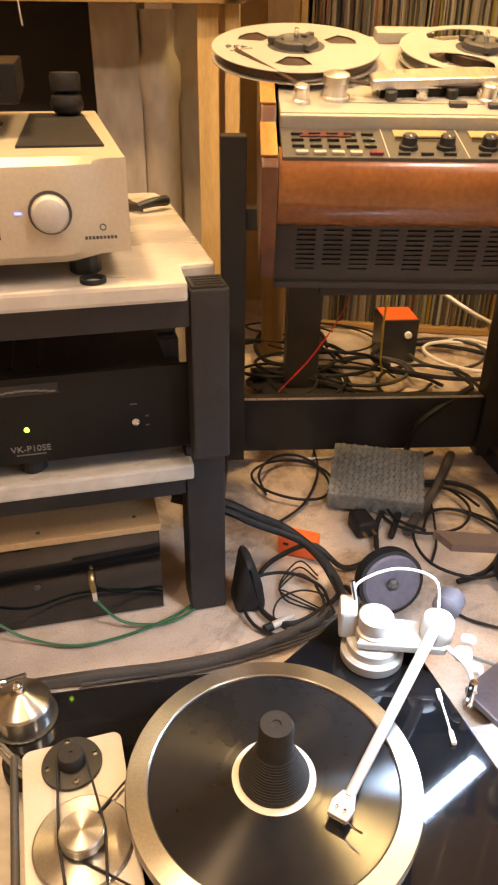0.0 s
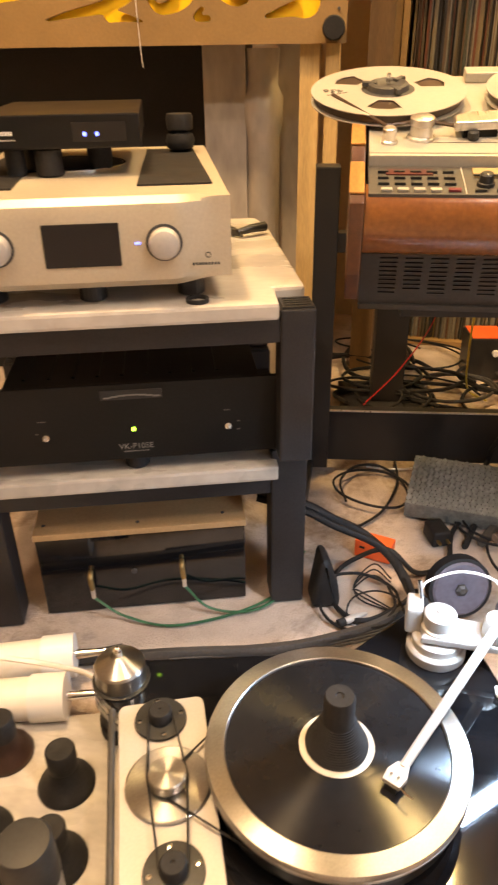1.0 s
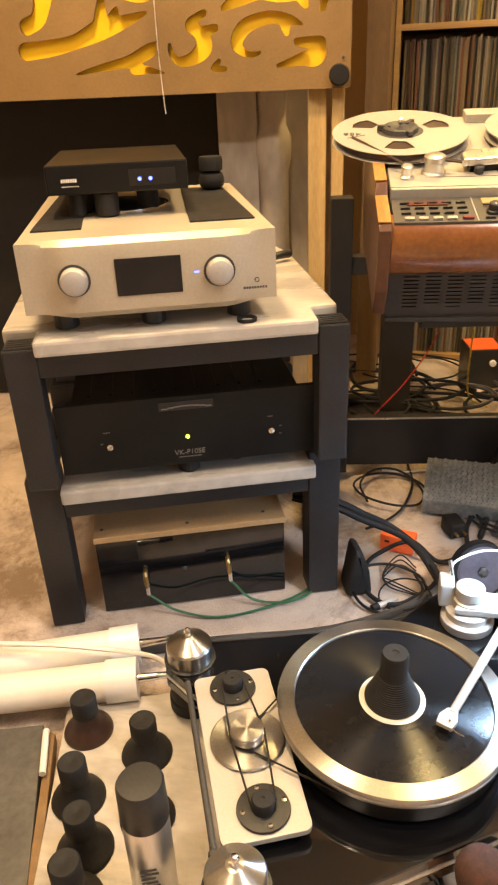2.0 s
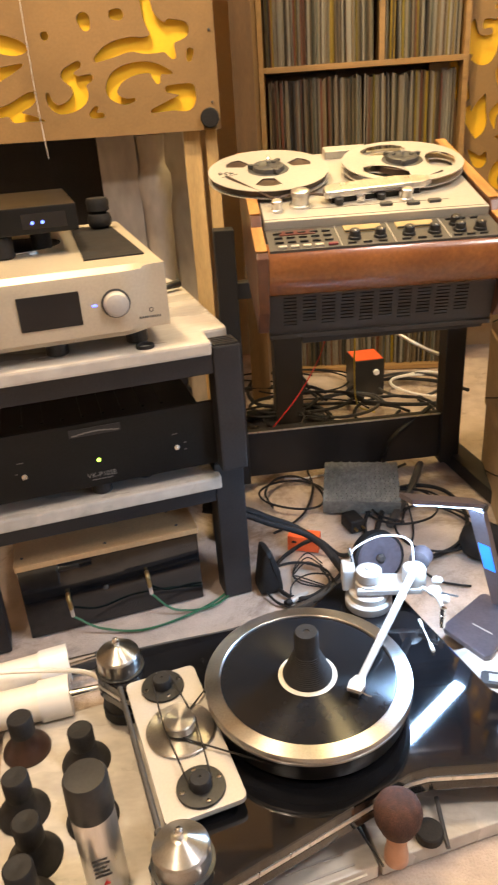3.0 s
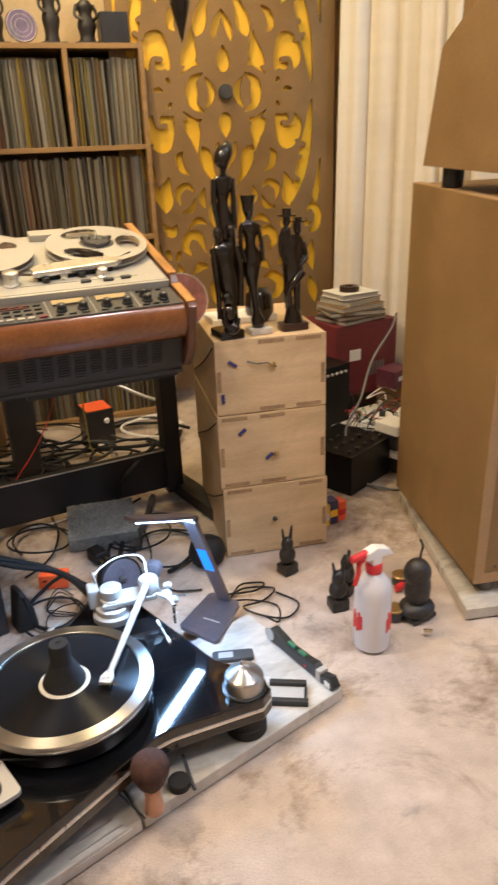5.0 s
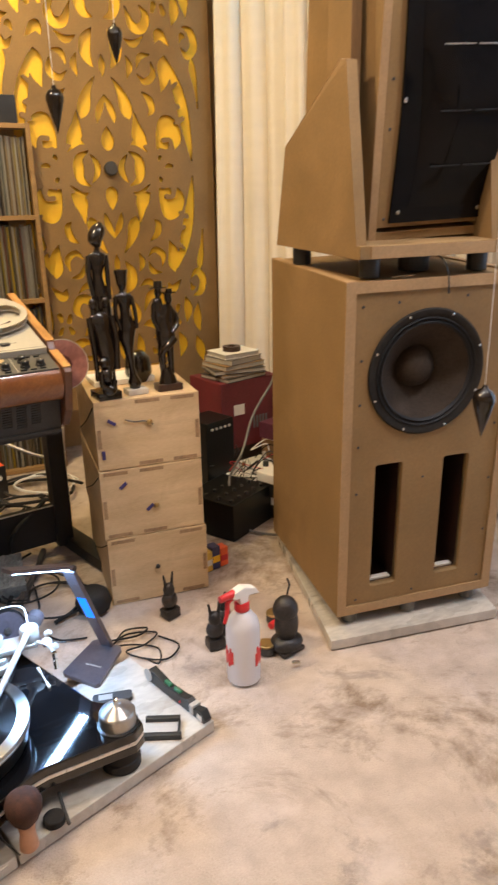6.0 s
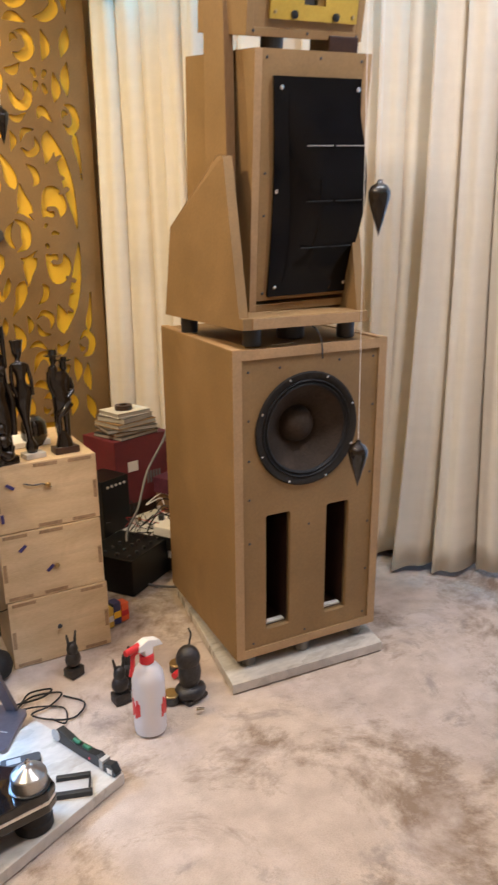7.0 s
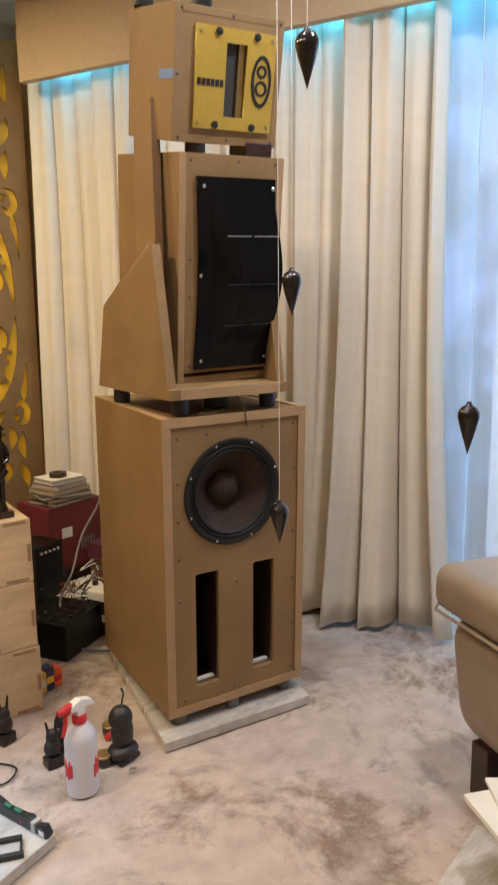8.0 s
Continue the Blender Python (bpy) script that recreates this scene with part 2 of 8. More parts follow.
SHEER = mat("sheer_voile", (0.85, 0.88, 0.92), 0.9, 0, 0.04, 10, 100, 0.1, trans=0.0, alpha=0.34)
VINYL = spun(mat("vinyl_record", (0.010, 0.010, 0.011), 0.19, 0, 0.1, 10, 60), 0.92)
SPUN = spun(mat("spun_steel", (0.43, 0.415, 0.39), 0.32, 1.0, 0.08, 20, 300), 0.8)
LABELPAPER = mat("label_paper", (0.60, 0.55, 0.46), 0.6, 0, 0.04, 20, 100)
WHITEPLASTIC = mat("white_plastic", (0.80, 0.77, 0.72), 0.35, 0, 0.03, 12, 100)
PVC = mat("white_pvc", (0.80, 0.74, 0.64), 0.4, 0, 0.06, 8, 100)
REDPLASTIC = mat("red_plastic", (0.62, 0.03, 0.03), 0.35, 0, 0.08, 12, 100)
ORANGE = mat("orange_red_plastic", (0.85, 0.13, 0.03), 0.45, 0, 0.08, 12, 100)
REDCARD = mat("red_carton", (0.15, 0.02, 0.025), 0.6, 0, 0.12, 12, 100, spots=0.2)
CARD = mat("brown_cardboard", (0.30, 0.18, 0.085), 0.75, 0, 0.08, 10, 100)
PAPER = mat("white_paper", (0.80, 0.77, 0.70), 0.7, 0, 0.04, 10, 100)
LEATHER = mat("tan_leather", (0.28, 0.215, 0.145), 0.45, 0, 0.08, 9, 160, 0.25)
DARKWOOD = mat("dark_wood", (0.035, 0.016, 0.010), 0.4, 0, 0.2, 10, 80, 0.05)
CONE = mat("paper_cone", (0.050, 0.036, 0.026), 0.8, 0, 0.15, 20, 120, 0.3)
HORN = mat("smoked_acrylic", (0.004, 0.004, 0.005), 0.14, 0, 0.2, 8, 60, 0.0)
HORN.node_tree.nodes["Principled BSDF"].inputs["Specular IOR Level"].default_value = 0.25
CONE.node_tree.nodes["Principled BSDF"].inputs["Specular IOR Level"].default_value = 0.12
VINYL.node_tree.nodes["Principled BSDF"].inputs["Specular IOR Level"].default_value = 0.3
BLACKMETAL.node_tree.nodes["Principled BSDF"].inputs["Specular IOR Level"].default_value = 0.25
RUBBER.node_tree.nodes["Principled BSDF"].inputs["Specular IOR Level"].default_value = 0.3
GASKET = mat("gasket_grey", (0.030, 0.026, 0.022), 0.85)
GASKET.node_tree.nodes["Principled BSDF"].inputs["Specular IOR Level"].default_value = 0.1
REEL = mat("reel_aluminium", (0.47, 0.44, 0.38), 0.42, 0.35, 0.03, 8, 150, 0.02)
TAPE = mat("tape_pack", (0.05, 0.03, 0.02), 0.3, 0, 0.2, 20, 90)
DECKPLATE = mat("deck_plate", (0.44, 0.41, 0.34), 0.42, 0.2, 0.04, 8, 150, 0.03)
PANELGREY = mat("control_panel_grey", (0.07, 0.063, 0.055), 0.5, 0.1, 0.1, 20, 200, 0.05)
METER = mat("meter_face", (0.42, 0.30, 0.13), 0.5, 0, 0.05, 10, 100)
GUNMETAL = mat("lamp_gunmetal", (0.16, 0.14, 0.155), 0.35, 0.6, 0.08, 10, 150)
SCREEN = mat("display_glass", (0.012, 0.011, 0.011), 0.15, 0, 0.1, 10, 60)
GREENWIRE = mat("green_wire", (0.03, 0.13, 0.055), 0.5, 0, 0.1, 40, 100)
FOAM = mat("grey_foam", (0.21, 0.205, 0.18), 0.9, 0, 0.2, 25, 120, 0.8)
BRISTLE = mat("brown_bristles", (0.055, 0.022, 0.014), 0.95, 0, 0.35, 90, 900, 0.45, stretch=(1, 1, 0.12))
FLESHWOOD = mat("copper_handle", (0.50, 0.26, 0.15), 0.35, 0.1, 0.06, 10, 100)
FROST = mat("frosted_bottle", (0.90, 0.86, 0.86), 0.32, 0, 0.03, 10, 80, trans=0.3)
BLUE = mat("dim_blue_print", (0.05, 0.04, 0.16), 0.5, 0, 0.1, 20, 90)
LED_WHITE = glow("led_strip", (0.42, 0.68, 1.0), 235)
PAGES = mat("grey_pages", (0.46, 0.42, 0.35), 0.7, 0, 0.1, 30, 300, 0.2, stretch=(1, 1, 12))
DIMPRINT = mat("dim_grey_print", (0.16, 0.15, 0.135), 0.5)
LED_BLUE = glow("blue_led", (0.10, 0.15, 1.0), 4)
LED_GREEN = glow("green_led", (0.5, 1.0, 0.05), 6)
LCD_BLUE = glow("blue_screen", (0.02, 0.22, 0.95), 1.1)
PLATEYELLOW = mat("dull_yellow_plate", (0.50, 0.33, 0.04), 0.45, 0.2, 0.06, 8, 120)


def stain(m, colour, scale, lo, hi, amount, rough=0.62, warp=1.2):
    """Irregular stains or worn patches over a material's colour."""
    n, l = m.node_tree.nodes, m.node_tree.links
    b = n["Principled BSDF"]
    old = b.inputs["Base Color"].links[0].from_socket
    tc, nz, rp, mu, mx = n.new("ShaderNodeTexCoord"), n.new("ShaderNodeTexNoise"), n.new("ShaderNodeMapRange"), n.new("ShaderNodeMath"), n.new("ShaderNodeMix")
    nz.inputs["Scale"].default_value, nz.inputs["Detail"].default_value = scale, 8
    nz.inputs["Roughness"].default_value, nz.inputs["Distortion"].default_value = rough, warp
    l.new(tc.outputs["Object"], nz.inputs[0])
    rp.inputs[1].default_value, rp.inputs[2].default_value = lo, hi
    l.new(nz.outputs[0], rp.inputs[0])
    mu.operation = "MULTIPLY"
    mu.inputs[1].default_value = amount
    l.new(rp.outputs[0], mu.inputs[0])
    mx.data_type = "RGBA"
    l.new(mu.outputs[0], mx.inputs[0])
    l.new(old, mx.inputs[6])
    mx.inputs[7].default_value = (*colour, 1)
    l.new(mx.outputs[2], b.inputs["Base Color"])
    return m


stain(CARPET, (0.20, 0.135, 0.085), 1.9, 0.50, 0.60, 0.85, 0.74, 0.5)
stain(CARPET, (0.26, 0.21, 0.18), 4.6, 0.56, 0.64, 0.6, 0.76, 0.5)
stain(CARPET, (0.66, 0.56, 0.50), 4.0, 0.52, 0.68, 0.6, 0.7, 0.3)
stain(MARBLE, (0.34, 0.26, 0.17), 5.0, 0.58, 0.72, 0.5, 0.7, 1.5)
stain(MDF, (0.15, 0.088, 0.034), 3.0, 0.50, 0.75, 0.5, 0.6, 0.6)
stain(PLY, (0.36, 0.23, 0.10), 4.0, 0.52, 0.74, 0.55, 0.65, 1.0)

# ---- the room ----
WALL_A = -65.0
CW = pose(1.55, 2.82, 0, 0, 0, WALL_A)  # along the curtain wall: x along it, y into the outside


def floor_sheet():
    bm = B()
    bmesh.ops.create_grid(bm, x_segments=40, y_segments=40, size=4.5)
    for v in bm.verts:
        v.co.z = 0.003 * noise.noise(v.co * 1.5)
    ob = part("floor", bm, CARPET)
    ob.location = (0.5, 0.2, -0.004)
    return tagged(ob, "beige stained pile carpet on the floor", "carpet", "", "structure")


floor_sheet()
for name, lo, hi, lab in (("wall_north", (-3.2, 3.06, -0.02), (2.1, 3.2, 2.9), "warm painted wall behind the shelves"), ("wall_west", (-3.35, -3.2, -0.02), (-3.2, 3.2, 2.9), "plain painted wall"), ("wall_south", (-3.35, -3.35, -0.02), (4.3, -3.2, 2.9), "plain painted wall")):
    tagged(part(name, box(B(), lo, hi), WALL), lab, "wall", "", "structure")
tagged(part("ceiling", box(B(), (-3.35, -3.35, 2.9), (5.0, 3.3, 3.0)), CEIL), "plain pale painted ceiling", "ceiling", "", "structure")
# curtain wall: bulkhead above, piers and sill round the window
wall_e = tagged(part("wall_east", box(box(box(B(), (-0.3, 0.28, 2.52), (7.0, 0.42, 2.9)), (-0.3, 0.28, -0.02), (0.9, 0.42, 2.52)), (5.6, 0.28, -0.02), (7.0, 0.42, 2.52)), WALL), "painted window wall", "wall", "", "structure")
wall_e.matrix_world = CW
bulk = tagged(part("bulkhead", box(B(), (0.20, -0.06, 2.48), (6.8, -0.02, 2.9)), WALL), "painted curtain pelmet under the ceiling", "pelmet", "", "structure")
bulk.matrix_world = CW


def curtain(x0, x1, z0, z1, waves, amp, material, name, label, y=0.1, seed=1, flare=0.0):
    rnd = random.Random(seed)
    ph = [rnd.uniform(0, 6.28) for _ in range(8)]
    bm = B()
    nx, nz = int((x1 - x0) * 150), 22
    grid = []
    for i in range(nx + 1):
        u = i / nx
        col = []
        for k in range(nz + 1):
            v = k / nz
            w = u * waves * 6.283 + 0.5 * math.sin(u * 5 + ph[0]) + 0.25 * math.sin(v * 2.5 + ph[1]) * (1 - v)
            a = amp * (0.70 + 0.40 * math.sin(u * 9 + ph[2])) * (1.0 - 0.30 * v)
            yy = y - a * (2.0 * abs(math.sin(w / 2)) ** 0.72 - 1.1 + 0.18 * math.sin(2.3 * w + ph[3])) + 0.012 * math.sin(v * 4 + ph[4] + u * 6)
            xx = x0 + (x1 - x0) * u + 0.10 * a * math.cos(w) - 0.15 * (x1 - x0) / waves * math.sin(w) - flare * (1 - v) ** 3 * (0.5 - u)
            hem = 0.012 * math.sin(w * 1.1 + ph[5])
            col.append(bm.verts.new((xx, yy - flare * 0.3 * (1 - v) ** 4, z0 + hem * (1 - v) + (z1 - z0) * v)))
        grid.append(col)
    for a, b in zip(grid, grid[1:]):
        for k in range(nz):
            bm.faces.new((a[k], b[k], b[k + 1], a[k + 1]))
    ob = part(name, bm, material, None, "", 70)
    ob.matrix_world = CW
    so = ob.modifiers.new("thick", "SOLIDIFY")
    so.thickness = 0.003
    return tagged(ob, label, "curtain")


curtain(0.135, 1.05, 0.02, 2.6, 7, 0.11, CURTAIN, "curtain", "cream slubbed linen curtain hanging in soft folds", seed=3)
curtain(1.05, 1.70, 0.02, 2.6, 6, 0.15, CURTAIN, "curtain", "cream slubbed linen curtain hanging in soft folds", seed=5)
curtain(1.68, 2.22, 0.015, 2.6, 4.6, 0.20, CURTAIN, "curtain", "cream linen curtain with deep folds beside the window", y=0.10, seed=7, flare=0.2)
sh = curtain(2.15, 4.6, 0.02, 2.6, 15, 0.045, SHEER, "sheer_curtain", "sheer pale voile curtain over the bright window", y=0.19, seed=9)
sh.visible_shadow = False
win = empty("window_1", CW, "tall window behind a sheer curtain", "window", "", "structure")
for x in (0.9, 2.4, 3.95, 5.5):
    part("window_frame", box(B(), (x, 0.30, 0.0), (x + 0.06, 0.37, 2.52), 0.004), WHITEPLASTIC, win)
GLASS = bpy.data.materials.new("window_glass")
GLASS.use_nodes = True
gb = GLASS.node_tree.nodes["Principled BSDF"]
gb.inputs["Roughness"].default_value, gb.inputs["Transmission Weight"].default_value, gb.inputs["IOR"].default_value = 0.0, 1.0, 1.02
for x in (0.96, 2.46, 4.01):
    g = part("pane", box(B(), (x, 0.33, 0.0), (x + 1.5, 0.336, 2.52)), GLASS, win)
    g.visible_shadow = False
# daylight and garden outside
OUT = bpy.data.materials.new("outdoor_haze")
OUT.use_nodes = True
on, ol = OUT.node_tree.nodes, OUT.node_tree.links
ob_ = on["Principled BSDF"]
otc, ons, orp = on.new("ShaderNodeTexCoord"), on.new("ShaderNodeTexNoise"), on.new("ShaderNodeValToRGB")
ons.inputs["Scale"].default_value, ons.inputs["Detail"].default_value = 2.2, 8
orp.color_ramp.elements[0].position, orp.color_ramp.elements[1].position = 0.42, 0.62
orp.color_ramp.elements[0].color, orp.color_ramp.elements[1].color = (0.06, 0.15, 0.22, 1), (0.34, 0.54, 1.0, 1)
ol.new(otc.outputs["Object"], ons.inputs[0])
ol.new(ons.outputs[0], orp.inputs[0])
ol.new(orp.outputs[0], ob_.inputs["Emission Color"])
ob_.inputs["Emission Strength"].default_value = 1.3
ob_.inputs["Base Color"].default_value = (0.02, 0.03, 0.05, 1)
bd = tagged(part("backdrop", box(B(), (-1.0, 2.9, -1.0), (9.0, 2.95, 4.0)), OUT), "hazy blue garden daylight outside the window", "backdrop", "", "structure")
bd.matrix_world = CW
lw = area("window_daylight", (0, 0, 0), (0, 1, 0), 2.6, 2.3, 28, (0.72, 0.84, 1.0))
lw.matrix_world = CW @ look((3.4, 0.27, 1.25), (3.4, -1, 1.2))
lc = area("cove_light", (0, 0, 0), (0, 1, 0), 4.3, 0.04, 20, (0.12, 0.62, 1.0))
lc.data.spread = radians(75)
lc.matrix_world = CW @ look((2.45, 0.0, 2.86), (2.45, 0.14, 1.6))

# ---- speaker ----
SPK = pose(1.217, 0.871, 0, 2.4, -0.6, -7.9)  # the whole stack leans forward a little


def slab(name, poly, z0, z1, label, category="slab"):
    ob = part(name, prism(B(), poly, z0, z1, 0.003), MARBLE)
    return tagged(ob, label, category)


slab("marble_slab", [(1.168, 0.819), (1.711, 0.736), (1.92, 1.42), (1.345, 1.50)], 0.0, 0.032, "white marble slab under the wooden loudspeaker")


def screws(parent, pts, y, r=0.004):
    for x, z in pts:
        part("screw", lathe(B(), [(r, 0), (r, 0.001), (r * 0.6, 0.002), (0, 0.002)], 8, Matrix.Translation((x, y, z)) @ pose(0, 0, 0, 90, 0, 0)), DARKGREY, parent)


def bass_cabinet():
    W, D, Z0, Z1 = 0.516, 0.57, 0.07, 1.043
    e = empty("bass_cabinet", SPK, "raw brown MDF bass loudspeaker cabinet on short feet", "loudspeaker")
    t = 0.028
    part("side_panel", box(B(), (0, 0.0, Z0), (t, D, Z1), 0.0015), MDF, e)
    part("side_panel", box(B(), (W - t, 0.0, Z0), (W, D, Z1), 0.0015), MDF, e)
    part("top_panel", box(B(), (t, 0.0, Z1 - t), (W - t, D, Z1 - 0.002), 0.001), MDF, e)
    for x in (0, W - t):
        part("edge_band", box(B(), (x + 0.001, 0.001, Z1 + 0.0002), (x + t - 0.001, D - 0.001, Z1 + 0.0022)), MDFEDGE, e, "lighter sawn MDF edge")
    part("bottom_panel", box(B(), (t, 0.0, Z0), (W - t, D, Z0 + t), 0.0015), MDF, e)
    part("back_panel", box(B(), (t, D - t, Z0 + t), (W - t, D, Z1 - t)), MDF, e)
    for lo, hi in (((0, -0.002, Z0), (t, 0, Z1)), ((W - t, -0.002, Z0), (W, 0, Z1)), ((t, -0.002, Z1 - t), (W - t, 0, Z1)), ((t, -0.002, Z0), (W - t, 0, Z0 + t))):
        part("edge_band", box(B(), lo, hi), MDFEDGE, e, "lighter sawn MDF edge")
    cx, cz, r = 0.243, 0.792, 0.158
    circ = [(cx + r * math.cos(k * math.pi / 24), cz + r * math.sin(k * math.pi / 24)) for k in range(48)]

    def port(x0, x1, z0, z1):
        return [((x0 + x1) / 2 + x, (z0 + z1) / 2 + z) for x, z in rounded(x1 - x0, z1 - z0, 0.008, 3)]

    ports = [port(0.105, 0.190, 0.152, 0.540), port(0.318, 0.402, 0.154, 0.538)]
    cut_board("baffle", [(t + 0.001, Z0 + t + 0.001), (W - t - 0.001, Z0 + t + 0.001), (W - t - 0.001, Z1 - t - 0.001), (t + 0.001, Z1 - t - 0.001)], [circ] + ports, 0.025, MDF, e, Matrix.Translation((0, 0.0165, 0)))
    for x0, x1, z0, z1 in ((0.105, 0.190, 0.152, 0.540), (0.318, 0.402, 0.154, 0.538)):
        # duct walls coloured dark to put the shade inside the ports
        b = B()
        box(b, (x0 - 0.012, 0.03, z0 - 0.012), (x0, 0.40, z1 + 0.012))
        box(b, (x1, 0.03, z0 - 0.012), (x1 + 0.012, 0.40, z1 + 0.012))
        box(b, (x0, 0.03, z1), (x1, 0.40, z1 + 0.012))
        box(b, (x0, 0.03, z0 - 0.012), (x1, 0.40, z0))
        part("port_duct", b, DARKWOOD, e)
        part("port_lip", box(B(), (x0 + 0.002, 0.034, z0 - 0.001), (x1 - 0.004, 0.052, z0 + 0.006), 0.0008), PAPER, e, "pale strip in the mouth of the port")
    w = empty("woofer", Matrix.Translation((cx, 0.003, cz)) @ pose(0, 0, 0, 90, 0, 0))
    w.parent = e
    part("rim", lathe(B(), [(0.150, -0.02), (0.172, -0.004), (0.174, 0.002), (0.170, 0.006), (0.162, 0.006), (0.150, 0.0)], 48, None, False), GASKET, w, "", 40)
    part("surround", lathe(B(), [(0.152, -0.002), (0.147, 0.005), (0.141, -0.002), (0.136, 0.004), (0.130, -0.004)], 48, cap=False), RUBBER, w, "black rubber surround", 60)
    part("cone", lathe(B(), [(0.131, -0.006), (0.09, -0.045), (0.05, -0.075)], 48, cap=False), CONE, w, "grey-brown paper cone", 60)
    part("dust_cap", lathe(B(), [(0.058, -0.07), (0.050, -0.048), (0.032, -0.034), (0.0, -0.028)], 32), CONE, w, "", 60)
    for k in range(8):
        a = k * math.pi / 4 + 0.39
        part("bolt", lathe(B(), [(0.004, 0), (0.004, 0.003), (0, 0.004)], 8, Matrix.Translation((0.165 * math.cos(a), 0.165 * math.sin(a), 0.005))), CHROME, w)
    screws(e, [(0.05, 0.98), (0.15, 0.985), (0.35, 0.99), (0.47, 0.99), (0.05, 0.84), (0.05, 0.72), (0.05, 0.60), (0.05, 0.46), (0.475, 0.84), (0.475, 0.62), (0.475, 0.45), (0.475, 0.28), (0.255, 0.485), (0.245, 0.115), (0.06, 0.115), (0.47, 0.12)], 0.0035)
    for x, y in ((0.055, 0.035), (0.25, 0.03), (0.46, 0.035), (0.07, 0.5), (0.45, 0.5)):
        part("foot", cyl(B(), 0.024, 0.0325 - 0.042 * y, 0.07, 20, Matrix.Translation((x, y, 0))), mat("grey_rubber_foot", (0.16, 0.145, 0.125), 0.6), e)
    return e


bass_cabinet()


def leaning_board(outline, x_front, x_rear, depth, t, lean):
    """A board in the yz plane whose rear stands out sideways; lean is the height at which it has come upright."""
    b = B()

    def at(y, z, dx):
        f = max(0.0, y) / depth * max(0.0, 1 - max(0.0, z - 1.36) / lean)
        return b.verts.new((x_front + (x_rear - x_front) * f + dx, y, z))

    lo = [at(y, z, 0) for y, z in outline]
    hi = [at(y, z, t) for y, z in outline]
    b.faces.new(lo)
    b.faces.new(list(reversed(hi)))
    for k in range(len(outline)):
        q = (k + 1) % len(outline)
        b.faces.new((lo[k], hi[k], hi[q], lo[q]))
    bmesh.ops.recalc_face_normals(b, faces=b.faces[:])
    return b


def horn_stand():
    e = empty("horn_stand", SPK, "raw MDF cradle with sloping side wings standing on the bass cabinet", "speaker stand")
    wing = [(0.012, 1.096), (0.455, 1.096), (0.40, 1.361), (0.130, 1.548), (0.100, 1.545)]
    part("base_board", prism(B(), [(0.034, 0.0), (0.442, 0.0), (0.470, 0.44), (-0.015, 0.44)], 1.096, 1.128, 0.0015), MDF, e)
    part("base_edge", prism(B(), [(0.064, -0.003), (0.412, -0.003), (0.412, 0.0), (0.064, 0.0)], 1.0975, 1.1265), MDFEDGE, e, "lighter sawn front edge")
    for x0, x1 in ((0.033, -0.022), (0.414, 0.466)):
        w = part("side_wing", leaning_board(wing, x0, x1, 0.455, 0.028, 0.30), MDF, e, "sloping MDF side wing")
        a, c = Vector((x0 + (x1 - x0) * 0.88, 0.401, 1.3620)), Vector((x0 + 0.11 * (x1 - x0), 0.131, 1.5490))
        b = B()
        n = Vector((0, (c - a).z, -(c - a).y)).normalized() * 0.0015
        vs = [b.verts.new(p + d) for p, d in ((a, n), (c, n), (c, n + Vector((0.028, 0, 0))), (a, n + Vector((0.028, 0, 0))))]
        vs += [b.verts.new(v.co - n * 0.8) for v in vs]
        for f in ((0, 1, 2, 3), (7, 6, 5, 4), (0, 4, 5, 1), (1, 5, 6, 2), (2, 6, 7, 3), (3, 7, 4, 0)):
            b.faces.new([vs[k] for k in f])
        bmesh.ops.recalc_face_normals(b, faces=b.faces[:])
        part("wing_edge", b, MDFEDGE, w, "pale sawn slope of the wing")
    part("upright", prism(B(), [(0.150, 1.40), (0.30, 1.40), (0.285, 1.955), (0.160, 1.955)], 0.062, 0.088, 0.001, Matrix(((0, 0, 1, 0), (1, 0, 0, 0), (0, 1, 0, 0), (0, 0, 0, 1)))), MDF, e, "upright board carrying the tweeter box")
    part("upright_edge", prism(B(), [(0.145, 1.40), (0.1495, 1.40), (0.1595, 1.955), (0.155, 1.955)], 0.062, 0.088, 0.0, Matrix(((0, 0, 1, 0), (1, 0, 0, 0), (0, 1, 0, 0), (0, 0, 0, 1)))), BROWNWOOD, e, "dark front edge of the upright")
    for x, y, r, h in ((0.085, 0.05, 0.027, 0.05), (0.255, 0.13, 0.042, 0.042), (0.405, 0.06, 0.027, 0.05), (0.03, 0.38, 0.027, 0.05), (0.43, 0.38, 0.027, 0.05)):
        part("foot", cyl(B(), r, 1.0455, 1.0455 + h, 24, Matrix.Translation((x, y, 0)), 0.003), BLACKPLASTIC, e)
    for k in range(2):
        part("bright_pin", tube(B(), [(0.13 + 0.03 * k, 0.012 - 0.006 * k, 1.049), (0.17 + 0.03 * k, 0.022, 1.049)], 0.0025, 6, 1), CHROME, e)
    part("lead", tube(B(), [(0.24, 0.10, 1.09), (0.262, 0.02, 1.094), (0.275, -0.01, 1.06), (0.285, -0.008, 1.0)], 0.0022, 6, 5), BLACKPLASTIC, e, "thin black lead hanging over the cabinet edge")
    return e


horn_stand()
HORNBOX = pose(1.4936, 0.837, 1.460, 10.5, -2.3, -10.0)  # middle of the horn's mouth; tipped down towards the seat


